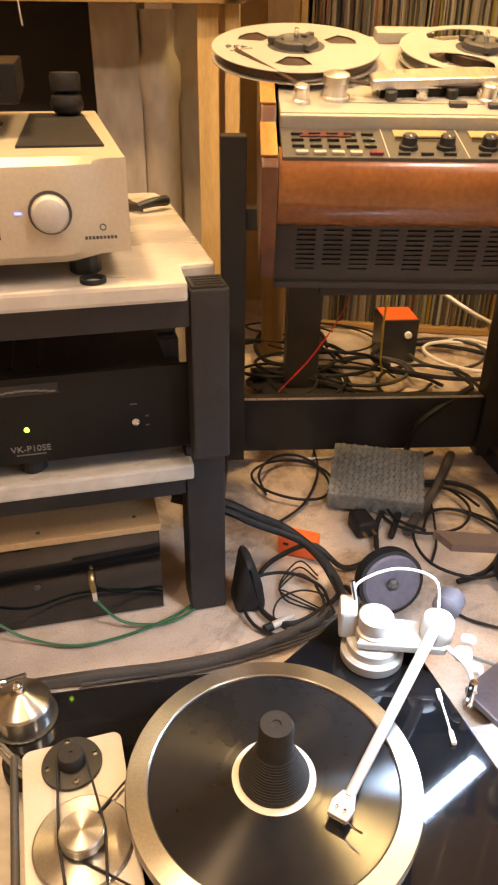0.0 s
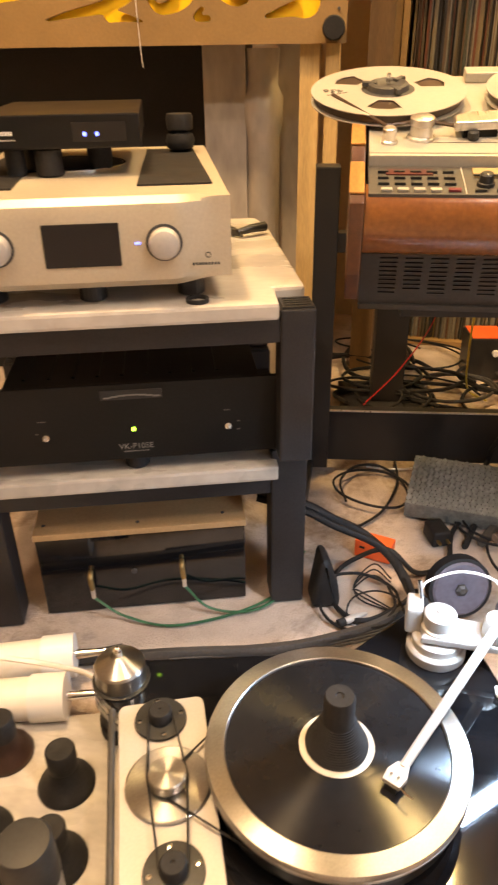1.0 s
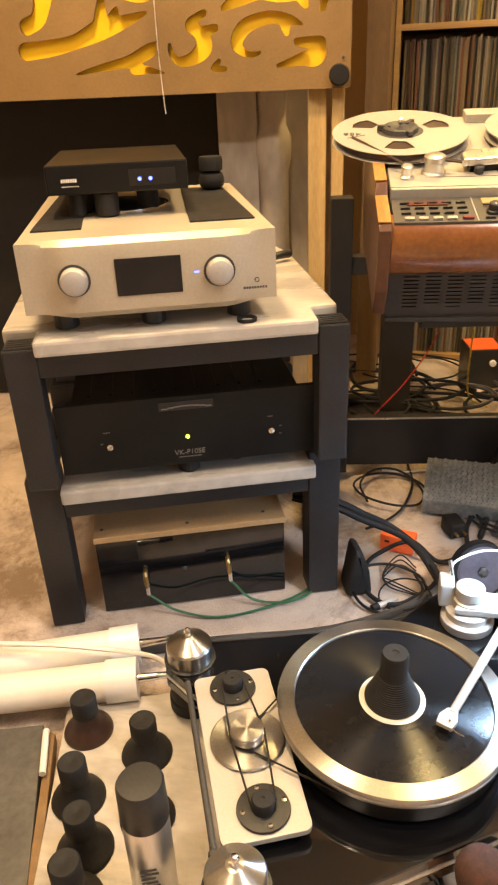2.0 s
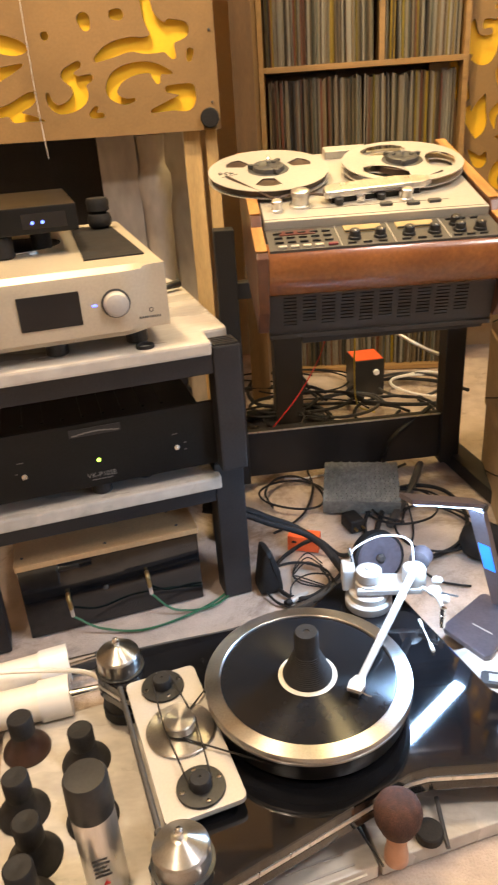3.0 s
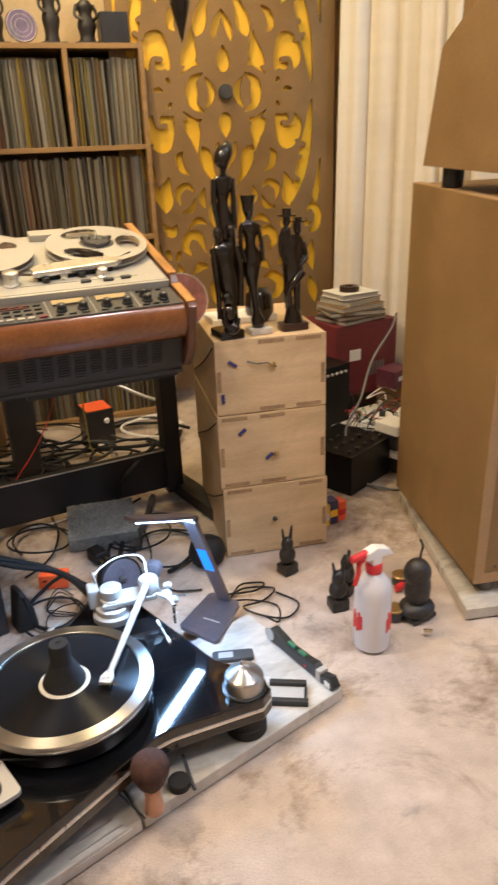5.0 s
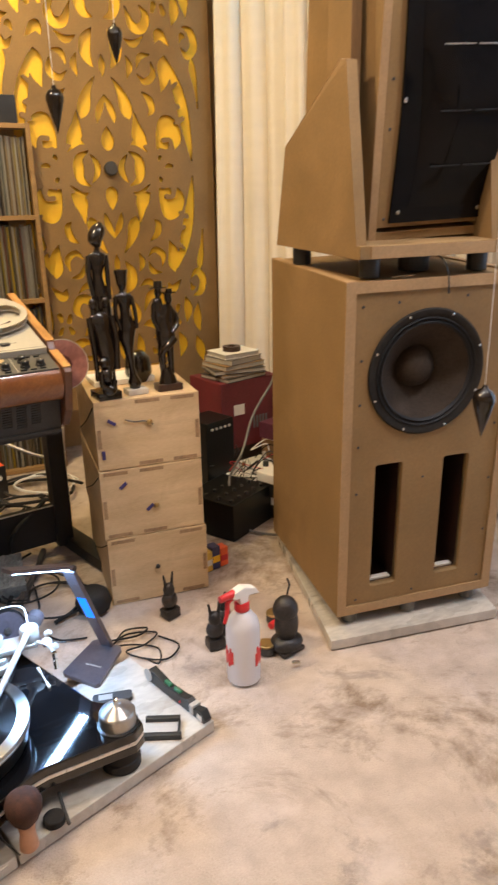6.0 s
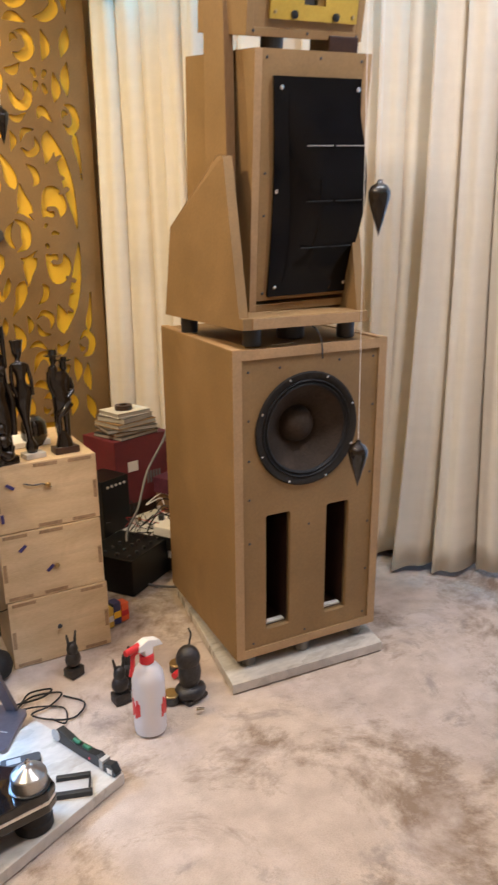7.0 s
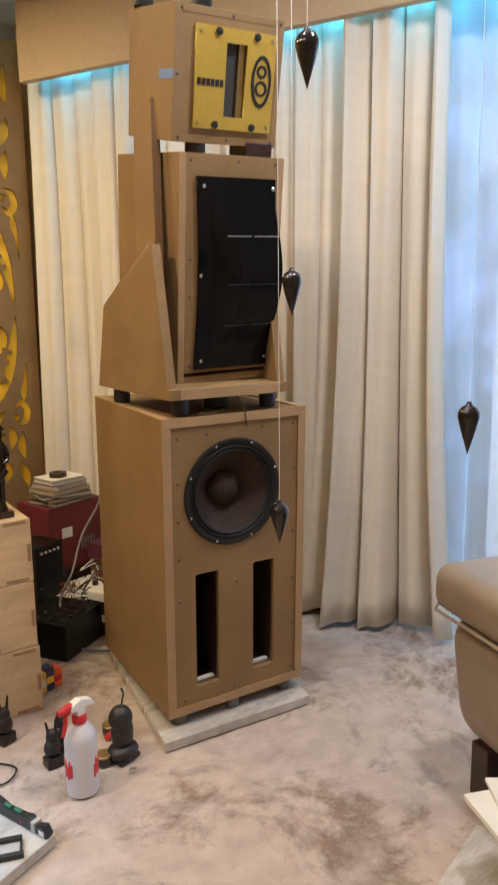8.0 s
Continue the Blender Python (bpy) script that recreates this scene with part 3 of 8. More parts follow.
def midrange_cabinet():
    e = empty("midrange_horn_cabinet", HORNBOX, "raw MDF horn cabinet tipped forward in its cradle", "loudspeaker")
    t, d = 0.022, 0.52
    x0, x1, z0, z1 = -0.190, 0.156, -0.330, 0.345
    part("bottom_panel", box(B(), (x0 + t, 0.012, z0), (x1 - t, d, z0 + t), 0.001), MDF, e)
    part("top_panel", box(B(), (x0 + t, 0.012, z1 - t), (x1 - t, d, z1), 0.001), MDF, e)
    part("back_panel", box(B(), (x0 + t, d - t, z0 + t), (x1 - t, d, z1 - t)), MDF, e)
    for x in (x0, x1 - t):
        part("side_panel", box(B(), (x, 0.012, z0), (x + t, d, z1), 0.0012), MDF, e)
        part("edge_band", box(B(), (x + 0.0005, 0.010, z0 + 0.001), (x + t - 0.0005, 0.012, z1 - 0.001)), MDFEDGE, e, "lighter sawn MDF edge")
    hx0, hx1, hz0, hz1 = -0.115, 0.121, -0.254, 0.254
    hole = [(hx0, hz0), (hx1, hz0), (hx1, hz1), (hx0, hz1)]
    cut_board("baffle", [(x0 + t + 0.0005, z0 + t + 0.012), (x1 - t - 0.0005, z0 + t + 0.012), (x1 - t - 0.0005, z1 - 0.0005), (x0 + t + 0.0005, z1 - 0.0005)], [hole], 0.020, MDF, e, Matrix.Translation((0, 0.021, 0)))
    h = empty("horn", Matrix())
    h.parent = e
    out = []
    for k in range(13):
        v = k / 12
        out.append((-0.138 + 0.010 * math.sin(v * math.pi), -0.284 + 0.568 * v))
    for k in range(13):
        v = 1 - k / 12
        out.append((0.122 + 0.020 * math.sin(v * math.pi) ** 1.5, -0.284 + 0.568 * v))
    cut_board("flange", out, [], 0.010, HORN, h, Matrix.Translation((0, 0.005, 0)), "glossy black horn flange")
    # smoked front that bows outwards, straight at its top and bottom
    b, n, cols = B(), 20, []
    for k in range(n + 1):
        u = k / n
        row = []
        for j in range(n + 1):
            v = j / n
            bow = math.sin(v * math.pi) ** 1.4
            xa = hx0 + 0.022 + 0.030 * (1 - v) ** 2 * v * 4
            xb = 0.118 + 0.020 * bow
            row.append(b.verts.new((xa + (xb - xa) * u, -0.001 - 0.045 * bow * min(1.0, 1.25 * math.sin(min(u, 0.62) / 0.62 * math.pi / 2) ** 0.8), hz0 + 0.006 + (hz1 - hz0 - 0.012) * v)))
        cols.append(row)
    for p, q in zip(cols, cols[1:]):
        for j in range(n):
            b.faces.new((p[j], q[j], q[j + 1], p[j + 1]))
    edge = [r for r in cols[-1]]
    back = [b.verts.new((v.co.x, 0.0, v.co.z)) for v in edge]
    for j in range(n):
        b.faces.new((edge[j], back[j], back[j + 1], edge[j + 1]))
    bmesh.ops.recalc_face_normals(b, faces=b.faces[:])
    part("horn_front", b, HORN, h, "smoked black bowed front", 50)
    # top vane silver: the highlight along it is put into its colour
    for z, m_ in ((0.121, SILVER), (-0.019, BLACKPLASTIC), (-0.146, BLACKPLASTIC)):
        bow = math.sin((z - hz0) / (hz1 - hz0) * math.pi) ** 1.4
        for xs in ((-0.050, 0.030), (0.040, 0.116 + 0.018 * bow)):
            part("vane", box(B(), (xs[0], -0.003 - 0.046 * bow, z - 0.0015), (xs[1], -0.0005 - 0.045 * bow, z + 0.0015)), m_, h)
    for x, z in ((-0.117, -0.2575), (0.1135, -0.2575), (-0.117, 0.2575), (0.1135, 0.2575), (-0.121, 0.004)):
        part("bolt", lathe(B(), [(0.006, 0), (0.006, 0.003), (0.003, 0.005), (0, 0.005)], 12, Matrix.Translation((x, 0, z)) @ pose(0, 0, 0, 90, 0, 0)), CHROME, h)
    screws(e, [(-0.155, 0.325), (0.0, 0.328), (0.125, 0.325), (-0.152, 0.05), (-0.152, -0.06), (0.128, -0.02), (-0.150, -0.275), (0.122, -0.280)], 0.011)
    for x, y in ((-0.11, 0.08), (-0.15, 0.38)):
        part("puck", lathe(B(), [(0.026, z1 + 0.0005), (0.03, z1 + 0.005), (0.03, z1 + 0.030), (0.024, z1 + 0.036)], 20, Matrix.Translation((x, y, 0))), BLACKPLASTIC, e)
    part("wedge", box(B(), (0.045, 0.05, z1 + 0.0005), (0.135, 0.16, z1 + 0.040), 0.004), DARKWOOD, e, "dark wooden wedge under the tweeter box")
    return e


midrange_cabinet()
TWEETER = pose(1.275, 0.847, 1.824, 15.0, -3.5, -6.4)


def tweeter_cabinet():
    e = empty("tweeter_cabinet", TWEETER, "raw MDF tweeter box with a yellow front plate", "loudspeaker")
    W, H, D, t = 0.354, 0.340, 0.29, 0.020
    for n, lo, hi in (("side_panel", (0, 0, 0), (t, D, H)), ("side_panel", (W - t, 0, 0), (W, D, H)), ("top_panel", (t, 0, H - t), (W - t, D, H)), ("bottom_panel", (t, 0, 0), (W - t, D, t)), ("back_panel", (t, D - t, t), (W - t, D, H - t))):
        part(n, box(B(), lo, hi, 0.0012), MDF, e)
    cx, px0, px1, pz0, pz1 = 0.194, 0.062, 0.326, 0.040, 0.298
    cut_board("baffle", [(t, t), (W - t, t), (W - t, H - t), (t, H - t)], [[(0.15, 0.07), (0.25, 0.07), (0.25, 0.27), (0.15, 0.27)]], 0.016, MDF, e, Matrix.Translation((0, 0.009, 0)))
    cut_board("face_plate", [(px0, pz0), (px1, pz0), (px1, pz1), (px0, pz1)], [[(cx - 0.034, 0.075), (cx + 0.034, 0.075), (cx + 0.034, 0.262), (cx - 0.034, 0.262)]], 0.008, PLATEYELLOW, e, Matrix.Translation((0, -0.004, 0)), "yellow metal face plate")
    part("slot_side", box(B(), (cx + 0.012, 0.002, 0.072), (cx + 0.05, 0.010, 0.266)), BRASS, e, "dull inner side of the slot")
    part("ribbon", box(B(), (cx - 0.044, 0.011, 0.070), (cx + 0.046, 0.016, 0.268)), DARKGREY, e, "grey ribbon behind the slot")
    ex, ez = 0.281, 0.175

    def ring(rx, rz, n=28):
        return [(ex + rx * math.cos(k * 2 * math.pi / n), ez + rz * math.sin(k * 2 * math.pi / n)) for k in range(n)]

    cut_board("emblem", ring(0.034, 0.068), [ring(0.026, 0.058)], 0.002, BLACKPLASTIC, e, Matrix.Translation((0, -0.0095, 0)))
    for dz, r in ((0.026, 0.017), (-0.018, 0.021)):
        part("emblem_mark", lathe(B(), [(r - 0.007, -0.001), (r, -0.001), (r, 0.001), (r - 0.007, 0.001), (r - 0.007, -0.001)], 20, Matrix.Translation((ex, -0.009, ez + dz)) @ pose(0, 0, 0, 90, 0, 0), False), BLACKPLASTIC, e)
    for k in range(6):
        part("nameplate_mark", box(B(), (0.070 + k * 0.0145, -0.0095, 0.150), (0.081 + k * 0.0145, -0.008, 0.168)), BLACKPLASTIC, e)
    for x, z in ((0.132, 0.052), (0.258, 0.052), (0.132, 0.286), (0.258, 0.286)):
        part("bolt", lathe(B(), [(0.010, 0), (0.010, 0.006), (0, 0.008)], 10, Matrix.Translation((x, -0.008, z)) @ pose(0, 0, 0, 90, 0, 0)), BLACKPLASTIC, e)
    for x, z in ((0.076, 0.056), (0.312, 0.056), (0.076, 0.282), (0.312, 0.282)):
        part("plate_screw", lathe(B(), [(0.005, 0), (0.005, 0.002), (0, 0.003)], 10, Matrix.Translation((x, -0.008, z)) @ pose(0, 0, 0, 90, 0, 0)), BRASS, e)
    screws(e, [(0.020, 0.012), (0.18, 0.012), (0.335, 0.012), (0.012, 0.17), (0.02, 0.328), (0.18, 0.328), (0.34, 0.328)], -0.0005)
    for x, y in ((0.11, 0.06), (0.02, 0.24)):
        part("puck", lathe(B(), [(0.026, H + 0.0005), (0.03, H + 0.005), (0.03, H + 0.028), (0.024, H + 0.032)], 20, Matrix.Translation((x, y, 0))), BLACKPLASTIC, e)
    part("tape_strip", box(B(), (-0.0012, 0.0, 0.158), (-0.0002, 0.085, 0.182)), mat("blue_tape", (0.16, 0.26, 0.52), 0.6), e, "strip of blue tape")
    return e


tweeter_cabinet()


def pendulum(x, y, z, top=2.9):
    e = empty("hanging_weight", Matrix.Translation((x, y, z)), "black turned teardrop weight hanging on a thin string", "ornament", "hanging weights")
    part("bob", lathe(B(), [(0, 0), (0.006, 0.02), (0.02, 0.065), (0.027, 0.092), (0.027, 0.105), (0.02, 0.118), (0.008, 0.124), (0.006, 0.132), (0, 0.133)], 24), EBONY, e, "", 50)
    part("string", tube(B(), [(0, 0, 0.13), (0.001, 0, 0.5), (0, 0, top - z)], 0.0009, 5, 4), WHITEPLASTIC, e)


for p in ((1.455, 0.545, 1.333), (1.434, 0.577, 0.678), (1.612, 0.079, 0.99), (1.305, 0.330, 1.838), (0.699, 1.658, 1.443), (1.0, 2.03, 1.70)):
    pendulum(*p)

# ---- drawer boxes and statues ----
DRW = pose(0.661, 1.348, 0, 0, 0, -5.0)


def crate(z0, z1, n, dx):
    e = empty("plywood_crate", DRW @ Matrix.Translation((dx, 0.004 * n, z0)), "plywood storage box with burnt laser-cut finger joints, stacked", "storage box", "stack of plywood boxes")
    W, D, H, t = 0.325, 0.44, z1 - z0, 0.009
    part("front_panel", box(B(), (0, 0, 0), (W, t, H), 0.001), PLY, e)
    part("back_panel", box(B(), (0, D - t, 0), (W, D, H), 0.001), PLY, e)
    part("side_panel", box(B(), (0.0005, t, 0.001), (t, D - t, H - 0.001)), PLY, e)
    part("side_panel", box(B(), (W - t, t, 0.001), (W - 0.0005, D - t, H - 0.001)), PLY, e)
    part("top_panel", box(B(), (t, t, H - t), (W - t, D - t, H - 0.0005)), PLY, e)
    part("bottom_panel", box(B(), (t, t, 0.0005), (W - t, D - t, t)), PLY, e)
    for zz in (0.004, H - 0.016):
        for x0 in (0.012, 0.125, 0.235):
            part("finger_joint", box(B(), (x0, -0.0008, zz), (x0 + 0.075, 0.002, zz + 0.011)), PLYEDGE if (n + int(x0 * 100)) % 3 else PLY, e)
    for zz in (0.07,):
        part("finger_joint", box(B(), (0.004, -0.0008, zz), (0.015, 0.002, zz + 0.06)), PLYEDGE, e)
        part("finger_joint", box(B(), (W - 0.015, -0.0008, zz), (W - 0.004, 0.002, zz + 0.06)), PLYEDGE, e)
    part("seam_line", tube(B(), [(-0.001, 0.02, H * 0.9), (-0.001, 0.2, H * 0.5), (-0.001, 0.42, H * 0.1)], 0.002, 5, 3), RUBBER, e, "black cord along the side")
    marks = {2: [(0.05, 0.15, 35), (0.018, 0.05, 88)], 1: [(0.07, 0.175, -40), (0.15, 0.09, -40)], 0: []}[n]
    for x, z, a in marks:
        part("clip", box(B(), (-0.014, -0.004, -0.005), (0.014, 0, 0.005), 0.001, 2, Matrix.Translation((x, 0, z)) @ pose(0, 0, 0, 0, a, 0)), BLUE, e)
    if n == 2:
        part("pull_cord", tube(B(), [(0.09, -0.004, 0.155), (0.12, -0.005, 0.146), (0.15, -0.004, 0.145), (0.175, -0.006, 0.132)], 0.002, 6), BLACKPLASTIC, e)
        part("knob", lathe(B(), [(0.007, 0), (0.009, 0.006), (0.005, 0.012), (0, 0.013)], 14, Matrix.Translation((0.165, 0, 0.14)) @ pose(0, 0, 0, 90, 0, 0)), BRASS, e)
    if n == 1:
        part("knob", lathe(B(), [(0.007, 0), (0.009, 0.006), (0.005, 0.012), (0, 0.013)], 14, Matrix.Translation((0.17, 0, 0.095)) @ pose(0, 0, 0, 90, 0, 0)), BRASS, e)
    if n == 0:
        part("knob", lathe(B(), [(0.006, 0), (0.008, 0.006), (0.004, 0.012), (0, 0.013)], 14, Matrix.Translation((0.155, 0, 0.115)) @ pose(0, 0, 0, 90, 0, 0)), DARKGREY, e)


crate(0.0, 0.232, 0, 0.003)
crate(0.235, 0.463, 1, -0.002)
crate(0.466, 0.684, 2, 0.0)


def blob(bm, c, r, seg=14):
    bmesh.ops.create_uvsphere(bm, u_segments=seg, v_segments=10, radius=1, matrix=Matrix.Translation(c) @ Matrix.Diagonal((*r, 1)))


def limb(bm, pts, r0, r1):
    tube(bm, pts, r0, 10, 5, (r0, r1))


def statue(name, bm, base, m, label, material=None, bh=0.016, block=None):
    """One plain mesh: a carved figure on a block."""
    n = len(bm.faces)
    box(bm, (-base[0] / 2, -base[1] / 2, 0), (base[0] / 2, base[1] / 2, bh), 0.002)
    bm.faces.ensure_lookup_table()
    if block:
        for f in bm.faces[n:]:
            f.material_index = 1
    ob = part(name, bm, material or EBONY, None, "", 55)
    if block:
        ob.data.materials.append(block)
    ob.matrix_world = m
    return tagged(ob, label, "statue", "carved figures")


def taper(bm, rings, seg=14):
    """A carved body through (x, y, z, half width, half depth) rings."""
    c = smooth_line([r[:3] for r in rings], 5)
    w = smooth_line([(r[3], r[4], 0) for r in rings], 5)
    loops = [[bm.verts.new((q.x + e.x * math.cos(2 * math.pi * k / seg), q.y + e.y * math.sin(2 * math.pi * k / seg), q.z)) for k in range(seg)] for q, e in zip(c, w)]
    fs = []
    for a, b in zip(loops, loops[1:]):
        for k in range(seg):
            fs.append(bm.faces.new((a[k], a[(k + 1) % seg], b[(k + 1) % seg], b[k])))
    fs += [bm.faces.new(list(reversed(loops[0]))), bm.faces.new(loops[-1])]
    bmesh.ops.recalc_face_normals(bm, faces=fs)


TOP = 0.6845
b = B()  # tall mother behind a smaller pair and a crouching child
taper(b, [(0.022, 0.018, 0.012, 0.022, 0.018), (0.026, 0.02, 0.10, 0.016, 0.016), (0.024, 0.02, 0.20, 0.024, 0.02), (0.018, 0.02, 0.30, 0.026, 0.02), (0.012, 0.02, 0.355, 0.015, 0.013), (0.016, 0.02, 0.395, 0.023, 0.016), (0.016, 0.02, 0.418, 0.028, 0.014), (0.017, 0.02, 0.428, 0.010, 0.009), (0.018, 0.018, 0.445, 0.008, 0.008)])
for s in (-1, 1):
    limb(b, [(0.016 + s * 0.026, 0.02, 0.416), (0.014 + s * 0.028, 0.016, 0.36), (0.018 + s * 0.023, 0.012, 0.29)], 0.008, 0.007)
taper(b, [(0.016, 0.012, 0.440, 0.010, 0.012), (0.010, 0.008, 0.455, 0.019, 0.020), (0.018, 0.012, 0.478, 0.024, 0.024), (0.026, 0.016, 0.497, 0.018, 0.019), (0.030, 0.018, 0.508, 0.004, 0.004)])
taper(b, [(0.0, -0.022, 0.012, 0.018, 0.016), (-0.004, -0.022, 0.06, 0.013, 0.014), (0.006, -0.02, 0.11, 0.024, 0.018), (0.0, -0.02, 0.165, 0.029, 0.02), (-0.006, -0.02, 0.205, 0.027, 0.018), (-0.008, -0.02, 0.235, 0.033, 0.018), (-0.008, -0.02, 0.252, 0.028, 0.013), (-0.006, -0.02, 0.262, 0.012, 0.006)])
for x, z in ((-0.026, 0.285), (0.013, 0.288)):
    limb(b, [(x, -0.02, 0.25), (x, -0.02, 0.272)], 0.008, 0.007)
    blob(b, (x, -0.022, z), (0.0115, 0.013, 0.017))
limb(b, [(-0.040, -0.022, 0.248), (-0.038, -0.026, 0.19), (-0.033, -0.026, 0.13), (-0.030, -0.022, 0.06)], 0.009, 0.007)
limb(b, [(0.026, -0.024, 0.248), (0.034, -0.028, 0.19), (0.032, -0.024, 0.09)], 0.009, 0.010)
blob(b, (-0.012, -0.036, 0.115), (0.016, 0.015, 0.018))
blob(b, (-0.008, -0.036, 0.075), (0.020, 0.018, 0.024))
limb(b, [(-0.024, -0.038, 0.09), (-0.026, -0.045, 0.05), (0.004, -0.046, 0.035), (0.016, -0.04, 0.06)], 0.008, 0.008)
blob(b, (0.0, -0.034, 0.032), (0.024, 0.02, 0.02))
statue("carved_statue", b, (0.072, 0.075), pose(0.713, 1.393, TOP, 0, 0, 8), "tall polished black carved wooden family group", EBONY, 0.024)
b = B()  # slim standing woman
taper(b, [(-0.002, 0, 0.012, 0.014, 0.013), (-0.002, 0, 0.035, 0.020, 0.015), (-0.006, 0, 0.062, 0.010, 0.011), (-0.013, 0, 0.12, 0.013, 0.013), (-0.016, 0, 0.165, 0.024, 0.018), (-0.012, 0, 0.20, 0.026, 0.02), (-0.016, 0, 0.235, 0.014, 0.013), (-0.016, 0, 0.265, 0.021, 0.016), (-0.018, 0, 0.284, 0.026, 0.013), (-0.020, 0, 0.292, 0.009, 0.008), (-0.020, 0, 0.308, 0.008, 0.008)])
for s in (-1, 1):
    limb(b, [(-0.018 + s * 0.023, 0, 0.280), (-0.016 + s * 0.029, -0.004, 0.235), (-0.012 + s * 0.024, -0.012, 0.19)], 0.0065, 0.0055)
taper(b, [(-0.020, -0.002, 0.300, 0.009, 0.011), (-0.021, -0.003, 0.315, 0.014, 0.016), (-0.020, 0.0, 0.332, 0.016, 0.017), (-0.019, 0.002, 0.350, 0.020, 0.019), (-0.019, 0.002, 0.353, 0.018, 0.017)])
statue("carved_statue", b, (0.062, 0.05), pose(0.808, 1.400, TOP, 0, 0, 5) @ Matrix.Diagonal((1.04, 1.04, 1.06, 1)), "slim polished black carved woman with a flared headdress", EBONY, 0.016, MARBLE)
b = B()  # embracing couple with flat hats
taper(b, [(0.0, 0, 0.015, 0.030, 0.022), (0.0, 0, 0.045, 0.022, 0.018), (-0.006, 0, 0.07, 0.012, 0.012)])
limb(b, [(-0.012, 0, 0.05), (-0.016, 0, 0.10), (-0.012, 0, 0.15)], 0.008, 0.012)
limb(b, [(0.014, 0, 0.04), (0.012, 0, 0.10), (0.012, 0, 0.15)], 0.008, 0.013)
limb(b, [(0.022, -0.012, 0.155), (0.0, -0.020, 0.135), (-0.016, -0.016, 0.115), (-0.014, -0.010, 0.07)], 0.013, 0.008)
taper(b, [(0.0, 0, 0.135, 0.024, 0.018), (0.002, 0, 0.165, 0.030, 0.02), (-0.004, 0, 0.205, 0.024, 0.016), (-0.002, 0, 0.235, 0.030, 0.016), (0.0, 0, 0.255, 0.022, 0.012)])
taper(b, [(-0.017, 0, 0.20, 0.013, 0.013), (-0.019, 0, 0.245, 0.016, 0.014), (-0.018, 0, 0.268, 0.013, 0.011), (-0.016, 0, 0.276, 0.007, 0.007), (-0.015, 0, 0.285, 0.010, 0.011), (-0.015, 0, 0.305, 0.010, 0.011)])
taper(b, [(0.016, 0, 0.19, 0.014, 0.013), (0.017, 0, 0.228, 0.018, 0.014), (0.016, 0, 0.245, 0.012, 0.01), (0.016, 0, 0.254, 0.007, 0.007), (0.015, 0, 0.264, 0.011, 0.012), (0.014, 0, 0.288, 0.010, 0.011)])
limb(b, [(0.030, 0, 0.232), (0.036, -0.008, 0.195), (0.014, -0.02, 0.175)], 0.0075, 0.006)
limb(b, [(-0.030, 0, 0.255), (-0.034, -0.006, 0.215), (-0.022, -0.012, 0.18)], 0.0075, 0.006)
lathe(b, [(0.027, 0.303), (0.027, 0.306), (0.013, 0.307), (0.012, 0.322), (0, 0.323)], 18, Matrix.Translation((-0.014, 0, 0)))
lathe(b, [(0.022, 0.286), (0.022, 0.289), (0.010, 0.290), (0.009, 0.298), (0, 0.299)], 16, Matrix.Translation((0.018, 0, 0)))
statue("carved_statue", b, (0.075, 0.05), pose(0.913, 1.400, TOP, 0, 0, 0) @ Matrix.Diagonal((1.05, 1.05, 1.04, 1)), "black carved couple embracing, both in flat hats", EBONY, 0.020, DARKWOOD)
for x, y, z, r, lab in ((0.743, 1.575, TOP, 0.03, "black rounded ornament on the wooden boxes"),):
    tagged(part("ornament", lathe(B(), [(0.03, z), (0.045, z + 0.03), (0.04, z + 0.08), (0.02, z + 0.1), (0, z + 0.1)], 20, Matrix.Translation((x + 0.12, y - 0.02, 0))), EBONY, None, "", 50), lab, "ornament")
tagged(part("book", box(B(), (0.71, 1.53, TOP), (0.91, 1.66, TOP + 0.018), 0.002), PAPER), "white paperback lying on the wooden boxes", "book")
pl = empty("wall_plate", pose(0.623, 1.575, 0.762, 78, 0, -8), "round reddish plate standing on edge on the boxes", "plate")
part("dish", lathe(B(), [(0, 0), (0.03, 0.0), (0.05, 0.012), (0.078, 0.016), (0.08, 0.02), (0.05, 0.018), (0.03, 0.006), (0, 0.006)], 40), mat("red_glaze", (0.34, 0.15, 0.13), 0.3, 0, 0.2, 20, 60), pl, "", 60)
part("centre_medallion", lathe(B(), [(0, 0.0062), (0.030, 0.0062), (0.031, 0.009), (0, 0.009)], 9), mat("dark_glaze", (0.10, 0.03, 0.025), 0.3), pl, "darker scalloped centre")
part("pale_rim", lathe(B(), [(0.0775, 0.017), (0.0805, 0.0175), (0.0805, 0.021), (0.0775, 0.0205), (0.0775, 0.017)], 40, None, False), LABELPAPER, pl, "pale rim")

# ---- rack with amplifiers ----
RACK = pose(-0.033, 1.131, 0, 0, 0, 21.0)


